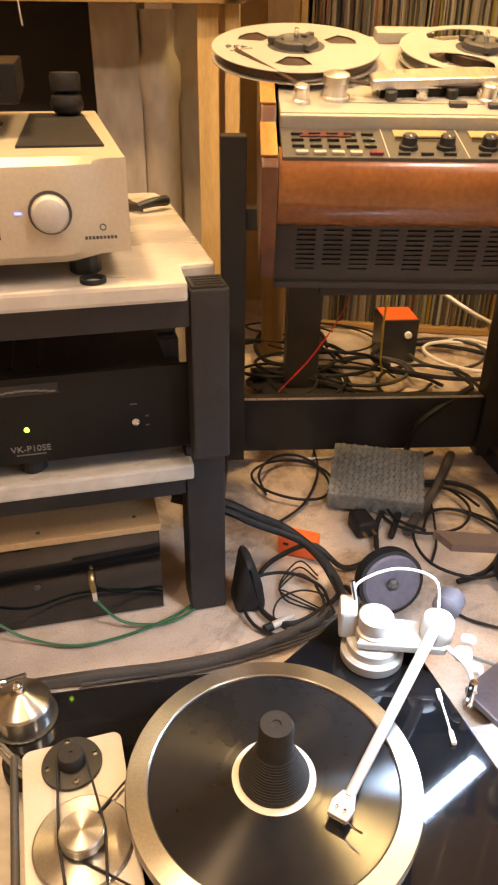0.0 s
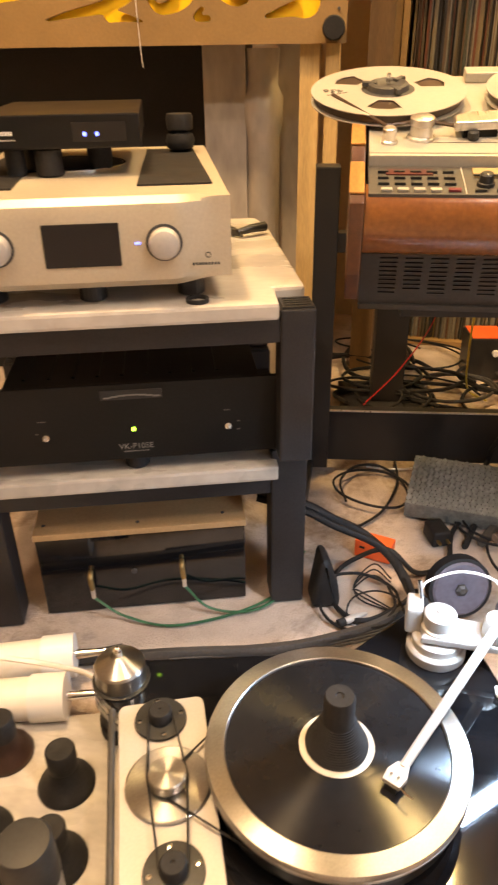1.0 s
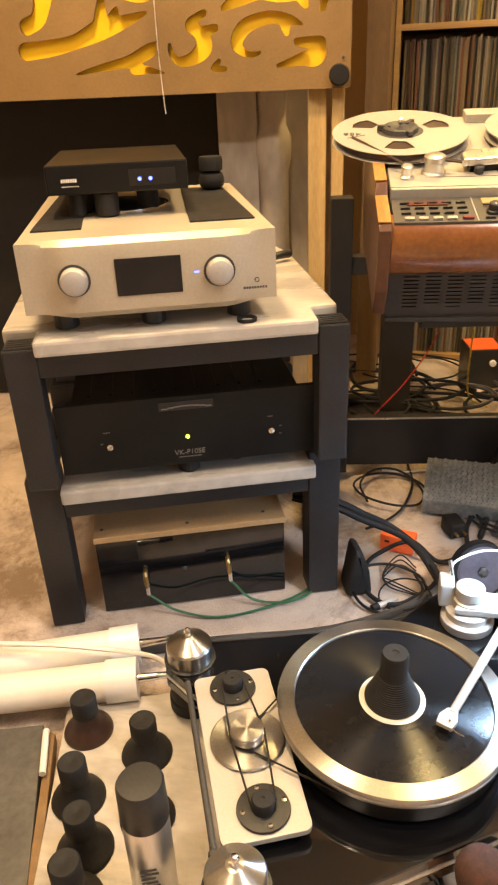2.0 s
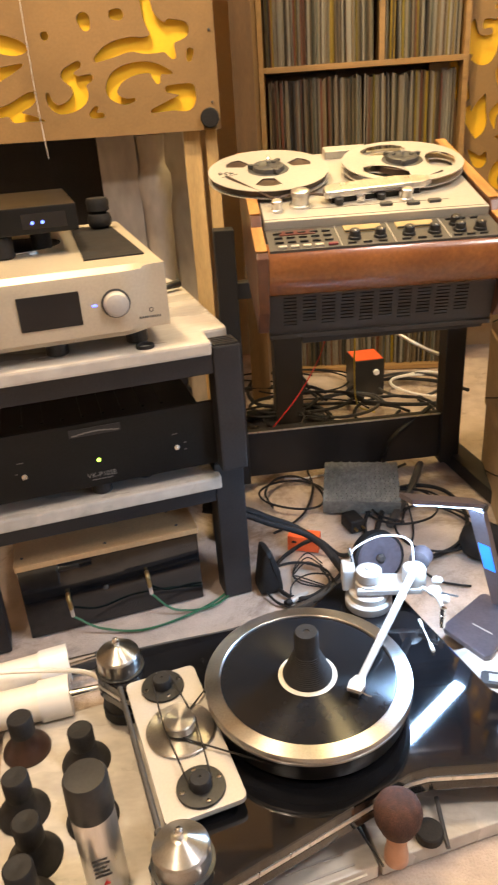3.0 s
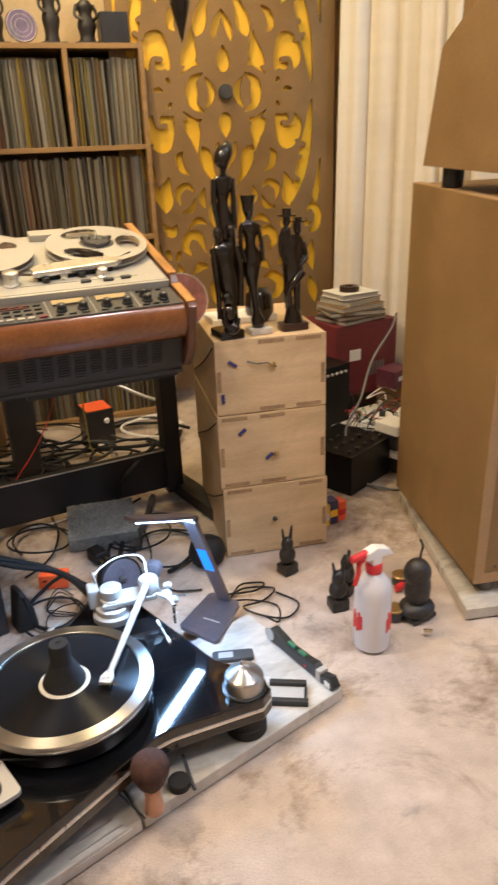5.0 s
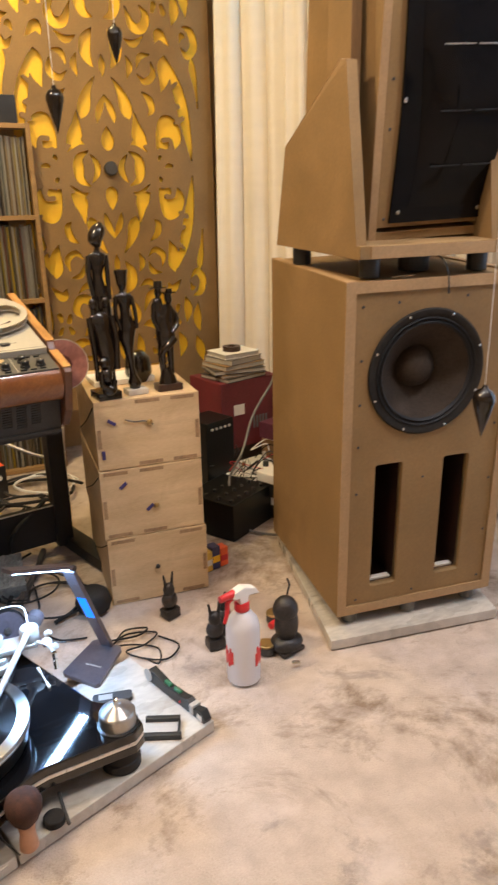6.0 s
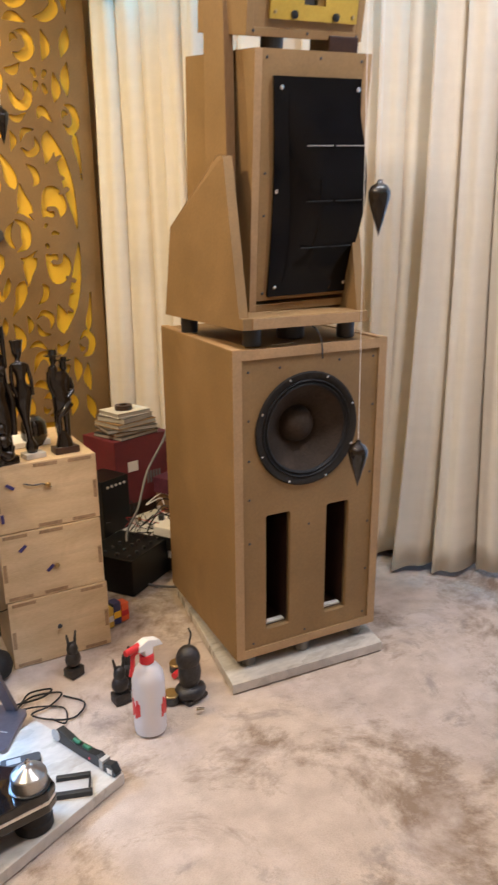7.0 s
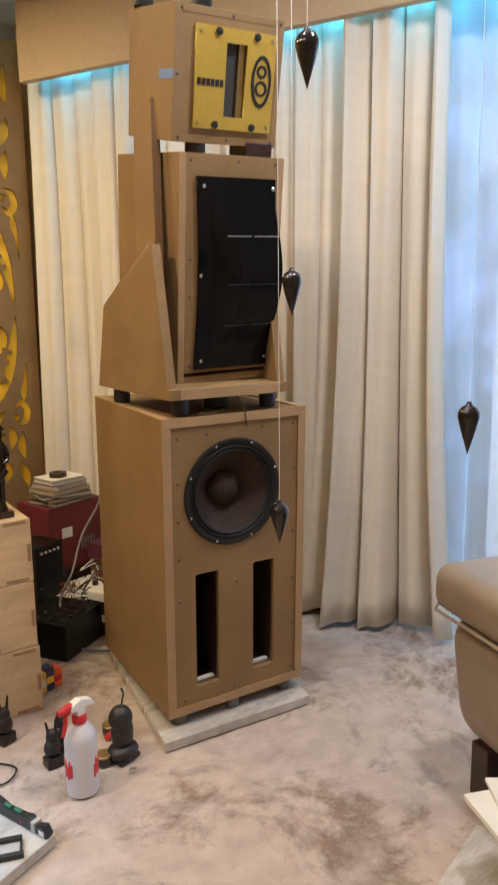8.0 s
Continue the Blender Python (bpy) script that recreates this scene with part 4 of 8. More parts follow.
def rack_frame(name, z0, z1, y0, x0, x1, depth, w, lab, shelf_drop):
    e = empty(name, RACK, lab, "hi-fi rack", "stacked racks")
    for x in (x0, x1 - w):
        for y in (y0, y0 + depth - w):
            p_ = part("post", box(B(), (x, y, z0), (x + w, y + w, z1 - 0.004), 0.004), BLACKSTEEL, e)
            part("cap", box(B(), (x + 0.003, y + 0.003, z1 - 0.004), (x + w - 0.003, y + w - 0.003, z1), 0.0015), BLACKPLASTIC, p_)
            for k in range(4):
                part("rib", box(B(), (x + 0.008, y + 0.010 + k * 0.011, z1), (x + w - 0.008, y + 0.015 + k * 0.011, z1 + 0.0015)), BLACKPLASTIC, p_)
    zb = z1 - shelf_drop
    part("rail", box(B(), (x0 + w, y0 + 0.004, zb - 0.05), (x1 - w, y0 + 0.034, zb), 0.002), BLACKSTEEL, e)
    part("rail", box(B(), (x0 + w, y0 + depth - 0.034, zb - 0.05), (x1 - w, y0 + depth - 0.004, zb), 0.002), BLACKSTEEL, e)
    for x in (x0 + 0.004, x1 - 0.034):
        part("rail", box(B(), (x, y0 + w, zb - 0.05), (x + 0.03, y0 + depth - w, zb), 0.002), BLACKSTEEL, e)
    return e


rack_frame("hifi_rack", 0.376, 0.661, -0.012, -0.555, 0.064, 0.62, 0.058, "black steel hi-fi rack standing on a lower one", 0.010)
rack_frame("hifi_rack", 0.0, 0.372, 0.045, -0.575, 0.068, 0.56, 0.068, "low black steel hi-fi rack on the carpet", 0.049)


def shelf_board(poly, z, t, lab):
    ob = part("marble_shelf", prism(B(), poly, z - t, z, 0.006), MARBLE)
    ob.matrix_world = RACK
    return tagged(ob, lab, "shelf", "marble shelves")


shelf_board([(-0.497, -0.035), (0.0, -0.035), (0.004, 0.048), (0.056, 0.052), (0.056, 0.52), (0.040, 0.60), (-0.56, 0.62), (-0.56, 0.05), (-0.497, 0.048)], 0.676, 0.028, "white marble shelf notched round the rack posts")
shelf_board([(-0.506, 0.018), (0.010, 0.018), (0.010, 0.56), (-0.506, 0.56)], 0.351, 0.031, "white marble shelf under the black amplifier")


def bars(bm, x, z, y, n, w, h, gap):
    for k in range(n):
        box(bm, (x + k * (w + gap), y - 0.0006, z), (x + k * (w + gap) + w, y, z + h))


def silver_amp():
    e = empty("integrated_amplifier", RACK @ Matrix.Translation((-0.502, -0.005, 0.715)), "champagne silver amplifier with two round knobs and a screen", "amplifier")
    W, D, H = 0.432, 0.62, 0.118
    # front panel with a raised, curved middle
    pr = []
    n = 40
    for k in range(n + 1):
        u = k / n
        d = 0.5 - 0.5 * math.cos(math.pi * min(1, max(0, (min(u, 1 - u) - 0.05) / 0.16)))
        pr.append((u * W, d))
    bm = B()
    rows = []
    for z, f in ((0.006, 0.4), (0.0, 0.0), (0.012, 0.9), (0.02, 1), (H - 0.02, 1), (H - 0.006, 0.8), (H, 0.0)):
        if z == 0.006:
            continue
        rows.append([bm.verts.new((x, -0.016 * d * f, z - (0.010 * d if z < 0.02 else 0) + (0.0 if z < H - 0.004 else -0.014 * d))) for x, d in pr])
    for a, c in zip(rows, rows[1:]):
        for k in range(n):
            bm.faces.new((a[k], a[k + 1], c[k + 1], c[k]))
    bk = [bm.verts.new((x, 0.02, 0)) for x, d in pr]
    tk = [bm.verts.new((x, 0.02, H)) for x, d in pr]
    for k in range(n):
        bm.faces.new((bk[k], bk[k + 1], rows[0][k + 1], rows[0][k]))
        bm.faces.new((rows[-1][k], rows[-1][k + 1], tk[k + 1], tk[k]))
    for s in (0, n):
        bm.faces.new([r[s] for r in rows] + [tk[s], bk[s]])
    bmesh.ops.recalc_face_normals(bm, faces=bm.faces[:])
    part("front_panel", bm, CHAMPAGNE, e, "", 35)
    part("body", box(B(), (0.0, 0.02, 0.0), (W, D, H), 0.002), CHAMPAGNE, e)
    part("display", box(B(), (0.158, -0.0185, 0.026), (0.268, -0.012, 0.088), 0.001), SCREEN, e, "dark display screen")
    for x in (0.09, 0.332):
        k_ = part("knob", lathe(B(), [(0.0225, 0), (0.023, 0.012), (0.020, 0.018), (0.013, 0.021), (0, 0.0215)], 32, Matrix.Translation((x, -0.016, 0.057)) @ pose(0, 0, 0, 90, 0, 0)), SATIN, e, "", 40)
        part("ring", lathe(B(), [(0.0232, 0), (0.027, 0.0), (0.027, 0.0015), (0.0232, 0.0015), (0.0232, 0)], 32, Matrix.Translation((x, -0.0155, 0.057)) @ pose(0, 0, 0, 90, 0, 0), False), DARKGREY, k_)
    part("indicator", box(B(), (0.289, -0.0175, 0.056), (0.297, -0.0165, 0.059)), LED_BLUE, e, "blue status light")
    mk = B()
    bars(mk, 0.372, 0.021, -0.0135, 9, 0.0035, 0.004, 0.0012)
    lathe(mk, [(0.003, 0), (0.0045, 0), (0.0045, 0.0006), (0.003, 0.0006), (0.003, 0)], 14, Matrix.Translation((0.396, -0.0135, 0.036)) @ pose(0, 0, 0, 90, 0, 0), False)
    part("badge", mk, DARKGREY, e)
    for x0, x1 in ((0.015, 0.105), (0.295, 0.415)):
        part("damping_mat", prism(B(), [(x0, 0.10), (x1 - 0.002, 0.10), (x1 - 0.012, 0.55), (x0 + 0.012, 0.55)], H, H + 0.003), RUBBER, e, "black rubber mat on the top")
    part("lid_ring", lathe(B(), [(0.100, 0), (0.104, 0), (0.104, 0.004), (0.100, 0.004), (0.100, 0)], 40, Matrix.Translation((0.165, 0.36, H)), False), CHROME, e, "", 40)
    part("lid", lathe(B(), [(0, 0.0), (0.098, 0.0), (0.098, 0.002), (0, 0.002)], 40, Matrix.Translation((0.165, 0.36, H))), DARKGREY, e)
    for x, y in ((0.06, 0.05), (0.215, 0.04), (0.37, 0.05), (0.06, 0.56), (0.37, 0.56)):
        part("foot", cyl(B(), 0.022, -0.0385, 0.0, 20, Matrix.Translation((x, y, 0))), BLACKPLASTIC, e)
    return e


silver_amp()


def small_dac():
    e = empty("digital_converter", RACK @ Matrix.Translation((-0.460, 0.20, 0.8785)), "small black digital converter on cylindrical feet", "converter box")
    W, D, H = 0.262, 0.36, 0.052
    part("body", box(B(), (0, 0, 0), (W, D, H), 0.003), BLACKMETAL, e)
    part("display", box(B(), (0.152, -0.001, 0.010), (0.240, 0.002, 0.040), 0.0005), SCREEN, e)
    for x in (0.172, 0.192):
        part("indicator", lathe(B(), [(0, 0), (0.0035, 0), (0.0035, 0.0006), (0, 0.0006)], 12, Matrix.Translation((x, -0.001, 0.022)) @ pose(0, 0, 0, 90, 0, 0)), LED_BLUE, e, "blue indicator light")
    nm = B()
    bars(nm, 0.028, 0.022, -0.0002, 7, 0.0032, 0.006, 0.001)
    bars(nm, 0.028, 0.014, -0.0002, 12, 0.0018, 0.0016, 0.0009)
    part("badge", nm, PAPER, e)
    for x, y, r in ((0.085, 0.02, 0.023), (0.028, 0.03, 0.017), (0.055, 0.10, 0.023), (0.165, 0.09, 0.022)):
        part("foot", cyl(B(), r, -0.0453, 0.0, 24, Matrix.Translation((x + 0.02, y + 0.01, 0)), 0.003), RUBBER, e)
    return e


small_dac()
wp = empty("turned_puck", RACK @ Matrix.Translation((-0.125, 0.50, 0.8365)), "two dark round pucks stacked on the amplifier", "puck")
wp.scale = (1.25, 1.25, 1.25)
part("lower_puck", lathe(B(), [(0.014, 0), (0.022, 0.006), (0.024, 0.016), (0.021, 0.026), (0.014, 0.029)], 24), RUBBER, wp, "", 50)
part("upper_puck", lathe(B(), [(0.014, 0.029), (0.021, 0.033), (0.022, 0.05), (0.02, 0.056), (0, 0.057)], 24), RUBBER, wp, "", 50)
op = empty("rubber_ring", RACK @ Matrix.Translation((-0.125, -0.008, 0.6765)), "black rubber ring lying on the marble shelf", "ring")
part("ring", lathe(B(), [(0.014, 0.0), (0.018, 0.0), (0.018, 0.006), (0.014, 0.006), (0.014, 0)], 28, None, False), RUBBER, op, "", 40)
kn = empty("folding_knife", RACK @ Matrix.Translation((0.0, 0.42, 0.688)), "black handled blade lying on the marble shelf", "tool")
part("handle", tube(B(), [(-0.02, -0.02, 0), (0.01, -0.01, 0.005), (0.04, 0.01, 0.004)], 0.010, 10, 5, (0.007, 0.010)), BLACKPLASTIC, kn, "", 50)
part("blade", prism(B(), [(-0.05, 0.02), (-0.01, -0.03), (-0.02, -0.02), (-0.035, 0.07), (-0.045, 0.07)], -0.008, 0.004), PANELGREY, kn)


def power_amp():
    e = empty("power_amplifier", RACK @ Matrix.Translation((-0.492, 0.030, 0.381)), "black power amplifier with a green light and toggle switches", "amplifier")
    W, D, H = 0.500, 0.42, 0.146
    part("front_panel", box(B(), (0, 0, 0), (W, 0.010, H), 0.0015), BLACKMETAL, e)
    part("body", box(B(), (0.03, 0.010, 0.004), (W - 0.03, D, H - 0.006), 0.002), BLACKMETAL, e)
    for k in range(9):
        part("vent_rib", box(B(), (0.06 + k * 0.042, 0.05, H - 0.006), (0.066 + k * 0.042, D - 0.03, H - 0.003)), BLACKMETAL, e)
    part("indicator", lathe(B(), [(0, 0), (0.0035, 0), (0.0035, 0.002), (0, 0.003)], 14, Matrix.Translation((0.246, 0, 0.060)) @ pose(0, 0, 0, 90, 0, 0)), LED_GREEN, e, "yellow-green light")
    text("model_name", "VK-P10SE", 0.015, Matrix.Translation((0.248, -0.0008, 0.026)) @ pose(0, 0, 0, 90, 0, 0), DIMPRINT, e)
    nb = B()
    bars(nb, 0.226, 0.015, -0.0002, 16, 0.0018, 0.0022, 0.001)
    bars(nb, 0.085, 0.083, -0.0002, 5, 0.0018, 0.002, 0.001)
    bars(nb, 0.405, 0.085, -0.0002, 4, 0.0018, 0.002, 0.001)
    bars(nb, 0.428, 0.062, -0.0002, 2, 0.0018, 0.002, 0.001)
    bars(nb, 0.428, 0.046, -0.0002, 2, 0.0018, 0.002, 0.001)
    bars(nb, 0.078, 0.06, -0.0002, 2, 0.0018, 0.002, 0.001)
    part("print", nb, DIMPRINT, e)
    part("badge", prism(B(), [(0.195, 0.118), (0.30, 0.118), (0.30, 0.135), (0.195, 0.135)], 0.0, 0.0012, 0, pose(0, 0, 0, 90, 0, 0)), BLACKPLASTIC, e)
    b2 = B()
    for k in range(8):
        x = 0.2 + 0.012 * k
        box(b2, (x, -0.0022, 0.121 + 0.004 * math.sin(k / 7 * math.pi)), (x + 0.0122, -0.0012, 0.1235 + 0.004 * math.sin(k / 7 * math.pi)))
    part("badge_line", b2, DIMPRINT, e)
    for x, z in ((0.095, 0.052), (0.412, 0.054)):
        part("toggle", lathe(B(), [(0.006, 0), (0.006, 0.003), (0.002, 0.004), (0.003, 0.014), (0, 0.015)], 10, Matrix.Translation((x, 0, z)) @ pose(0, 0, 0, 75, 0, 0)), CHROME, e)
    for x, y in ((0.245, 0.035), (0.345, 0.07), (0.08, 0.1), (0.42, 0.3), (0.08, 0.3)):
        part("foot", cyl(B(), 0.022, -0.0298, 0.0, 20, Matrix.Translation((x, y, 0)), 0.003), RUBBER, e)
    return e


power_amp()


def phono_box():
    e = empty("transformer_box", RACK @ Matrix.Translation((-0.462, 0.072, 0.0)), "black box with a raw wooden lid and two plugs", "electronics box")
    W, D, H = 0.412, 0.30, 0.200
    part("body", box(B(), (0, 0, 0.0), (W, D, H - 0.014), 0.002), GLOSSBLACK, e)
    part("lid", box(B(), (-0.003, -0.003, H - 0.014), (W + 0.003, D + 0.003, H), 0.002), MDFEDGE, e, "raw wooden lid")
    for x, y in ((0.015, 0.03), (0.2, 0.02), (0.37, 0.03), (0.36, 0.10)):
        part("screw", lathe(B(), [(0.004, H), (0.004, H + 0.001), (0, H + 0.0012)], 8, Matrix.Translation((x, y, 0))), DARKGREY, e)
    for x, z in ((0.098, 0.100), (0.282, 0.110)):
        p_ = part("plug", tube(B(), [(x, 0.0, z), (x, -0.012, z + 0.001), (x, -0.018, z - 0.008), (x + 0.002, -0.018, z - 0.030)], 0.0055, 10, 4), BRASS, e, "gold plug", 50)
        part("sleeve", tube(B(), [(x + 0.002, -0.018, z - 0.024), (x + 0.003, -0.019, z - 0.05)], 0.0052, 10, 2), CHROME, p_)
    part("socket", lathe(B(), [(0.006, 0), (0.006, 0.003), (0.003, 0.004), (0, 0.004)], 12, Matrix.Translation((0.185, 0, 0.095)) @ pose(0, 0, 0, 90, 0, 0)), DARKGREY, e)
    return e


phono_box()
R_ = RACK
for pts, nm in (([(-0.361, 0.053, 0.048), (-0.30, 0.03, 0.012), (-0.2, 0.0, 0.004), (-0.05, 0.03, 0.004), (0.05, 0.1, 0.006), (0.1, 0.2, 0.006)], 0), ([(-0.177, 0.053, 0.058), (-0.13, 0.03, 0.016), (-0.05, 0.02, 0.006), (0.02, 0.06, 0.005), (0.08, 0.16, 0.006)], 1)):
    cable("signal_cable", [R_ @ Vector(p) for p in pts], 0.0028, GREENWIRE, "thin green signal cable lying on the carpet")

# ---- turntable on its slabs ----
TABLE = pose(0.2274, 0.6870, 0, 0, 0, 1.60) @ Matrix.Translation((-0.2022, -0.7038, 0))
earlier = set(bpy.data.objects)
slab("marble_plinth_slab", [(0.222, 0.503), (0.714, 0.669), (0.608, 1.015), (0.112, 0.86)], 0.0, 0.031, "white marble slab under the turntable")
slab("marble_plinth_slab", [(-0.335, 0.30), (0.216, 0.501), (0.107, 0.858), (0.06, 0.955), (-0.464, 0.775)], 0.0, 0.030, "white marble slab under the turntable")


def turntable():
    e = empty("turntable", Matrix(), "glossy black turntable with a playing record and silver rim", "turntable")
    outline = [(-0.272, 0.80), (-0.255, 0.858), (-0.205, 0.868), (0.12, 0.955), (0.215, 1.075), (0.305, 1.068), (0.35, 0.957), (0.40, 0.839), (0.44, 0.745), (0.515, 0.672), (0.522, 0.615), (0.497, 0.593), (0.305, 0.583), (0.275, 0.575), (0.005, 0.412), (-0.035, 0.385), (-0.09, 0.388), (-0.115, 0.43), (-0.105, 0.468), (-0.075, 0.49), (-0.182, 0.745), (-0.225, 0.765)]
    body = part("plinth", prism(B(), outline, 0.116, 0.14, 0.004), GLOSSBLACK, e, "glossy black lacquered plinth")
    part("silver_layer", prism(B(), [(x * 0.998, y) for x, y in outline], 0.108, 0.116), SILVER, body, "silver strip along the edge")
    part("lower_plate", prism(B(), outline, 0.086, 0.108, 0.003), GLOSSBLACK, body)
    for x, y in ((-0.231, 0.821), (-0.066, 0.437), (0.472, 0.64)):
        m = Matrix.Translation((x, y, 0))
        f = part("foot_cap", lathe(B(), [(0.040, 0.141), (0.0405, 0.143), (0.0405, 0.172), (0.038, 0.176), (0.012, 0.192), (0.008, 0.193)], 48, m), SPUN, e, "brushed steel conical cap", 12)
        part("finial", lathe(B(), [(0.006, 0.192), (0.0045, 0.196), (0.0065, 0.2), (0.0065, 0.204), (0.004, 0.208), (0, 0.209)], 16, m), CHROME, f, "", 50)
        part("foot", lathe(B(), [(0.038, 0.0315), (0.044, 0.034), (0.044, 0.055), (0.041, 0.058), (0.041, 0.085), (0.03, 0.0855)], 32, m), RUBBER, e, "", 40)
        part("collar", lathe(B(), [(0.046, 0.1405), (0.046, 0.143), (0.041, 0.144)], 32, m), BLACKPLASTIC, e)
    c = Matrix.Translation((0.122, 0.722, 0))
    pt = part("platter", lathe(B(), [(0.14, 0.146), (0.166, 0.150), (0.168, 0.154), (0.168, 0.186), (0.166, 0.188), (0.0, 0.1885)], 96, c), BLACKMETAL, e, "dark platter", 40)
    part("spindle_base", cyl(B(), 0.05, 0.1405, 0.147, 32, c), BLACKMETAL, pt)
    part("rim_ring", lathe(B(), [(0.1505, 0.190), (0.170, 0.188), (0.176, 0.190), (0.1765, 0.194), (0.1745, 0.196), (0.1765, 0.198), (0.1765, 0.203), (0.175, 0.2055), (0.151, 0.2075), (0.1495, 0.206), (0.1495, 0.19), (0.1505, 0.190)], 128, c, False), SPUN, pt, "machined silver ring round the record", 35)
    prof = [(0.0, 0.1895), (0.1492, 0.1895), (0.1492, 0.2030)]
    r = 0.147
    while r > 0.062:
        prof += [(r, 0.2034), (r - 0.0016, 0.2031)]
        r -= 0.0032
    prof += [(0.058, 0.2034), (0.053, 0.2032), (0, 0.2032)]
    tagged(part("record", lathe(B(), prof, 96, c), VINYL, pt, "black vinyl record", 25))
    part("record_label", lathe(B(), [(0, 0.2033), (0.0505, 0.2033), (0.0505, 0.2039), (0, 0.2039)], 48, c), LABELPAPER, pt, "cream paper centre label")
    cp = [(0.042, 0.2042), (0.0425, 0.209)]
    z, r = 0.2095, 0.042
    for k in range(14):
        cp += [(r, z), (r - 0.0006, z + 0.0024), (r - 0.0013, z + 0.0026)]
        z += 0.0031
        r -= 0.00145 - 0.00001 * k
    cp += [(0.0205, z + 0.004), (0.0205, 0.292), (0.0185, 0.297), (0.006, 0.297), (0.005, 0.2955), (0, 0.2955)]
    part("clamp", lathe(B(), cp, 40, c), RUBBER, pt, "black stepped record clamp", 35)
    # motor plate
    mp = pose(-0.0895, 0.632, 0, 0, 0, -68.2)
    pl = part("motor_plate", prism(B(), rounded(0.300, 0.126, 0.012), 0.156, 0.166, 0.0015, mp), SATIN, e, "pale satin metal motor plate")
    part("plate_support", prism(B(), rounded(0.28, 0.10, 0.012), 0.1405, 0.156, 0.0, mp), BLACKMETAL, pl)
    for x, y in ((-0.134, 0.738), (-0.047, 0.533)):
        m = Matrix.Translation((x, y, 0))
        mo = part("motor", lathe(B(), [(0.037, 0.1665), (0.038, 0.168), (0.037, 0.171), (0.02, 0.172)], 32, m), BLACKPLASTIC, e, "black round motor flange", 40)
        part("motor_pulley", lathe(B(), [(0.017, 0.172), (0.0165, 0.187), (0.0145, 0.1895), (0.003, 0.1895), (0.002, 0.188), (0, 0.188)], 24, m), RUBBER, mo, "", 40)
        for k in range(4):
            a = k * math.pi / 2 + 0.5
            part("bolt", lathe(B(), [(0.0035, 0.170), (0.0035, 0.1735), (0, 0.174)], 10, Matrix.Translation((x + 0.030 * math.cos(a), y + 0.030 * math.sin(a), 0))), CHROME, mo)
    m = Matrix.Translation((-0.09, 0.641, 0))
    fw = part("flywheel", lathe(B(), [(0.056, 0.1665), (0.057, 0.168), (0.057, 0.171), (0.055, 0.1725), (0.03, 0.1725)], 64, m), SPUN, e, "brushed steel flywheel disc", 35)
    part("hub", lathe(B(), [(0.018, 0.1725), (0.018, 0.178), (0.0255, 0.1785), (0.0255, 0.182), (0.0250, 0.1825), (0.0255, 0.183), (0.0255, 0.187), (0.0250, 0.1875), (0.0255, 0.188), (0.0255, 0.192), (0.024, 0.1935), (0, 0.1935)], 48, m), SPUN, fw, "brushed steel drive hub", 30)
    for (x, y) in ((-0.134, 0.738), (-0.047, 0.533)):
        d = Vector((-0.09 - x, 0.641 - y, 0)).normalized()
        nrm = Vector((-d.y, d.x, 0))
        for s in (-1, 1):
            a = Vector((x, y, 0.181)) + nrm * s * 0.0172
            c2 = Vector((-0.09, 0.641, 0.182)) + nrm * s * 0.0262
            part("belt", tube(B(), [a, c2], 0.0016, 6, 1), RUBBER, e)
    for s, p0, p1 in ((1, (-0.085, 0.665, 0.176), (0.0, 0.838, 0.172)), (-1, (-0.083, 0.617, 0.176), (0.075, 0.562, 0.172))):
        part("belt", tube(B(), [p0, p1], 0.0016, 6, 1), RUBBER, e)
    part("rod", tube(B(), [(-0.212, 0.742, 0.163), (-0.10, 0.462, 0.163)], 0.005, 10, 1), DARKGREY, e, "dark steel rod along the plate", 50)
    part("rod_end", cyl(B(), 0.008, 0.15, 0.176, 12, Matrix.Translation((-0.098, 0.456, 0))), BLACKPLASTIC, e)
    return e


tt = turntable()


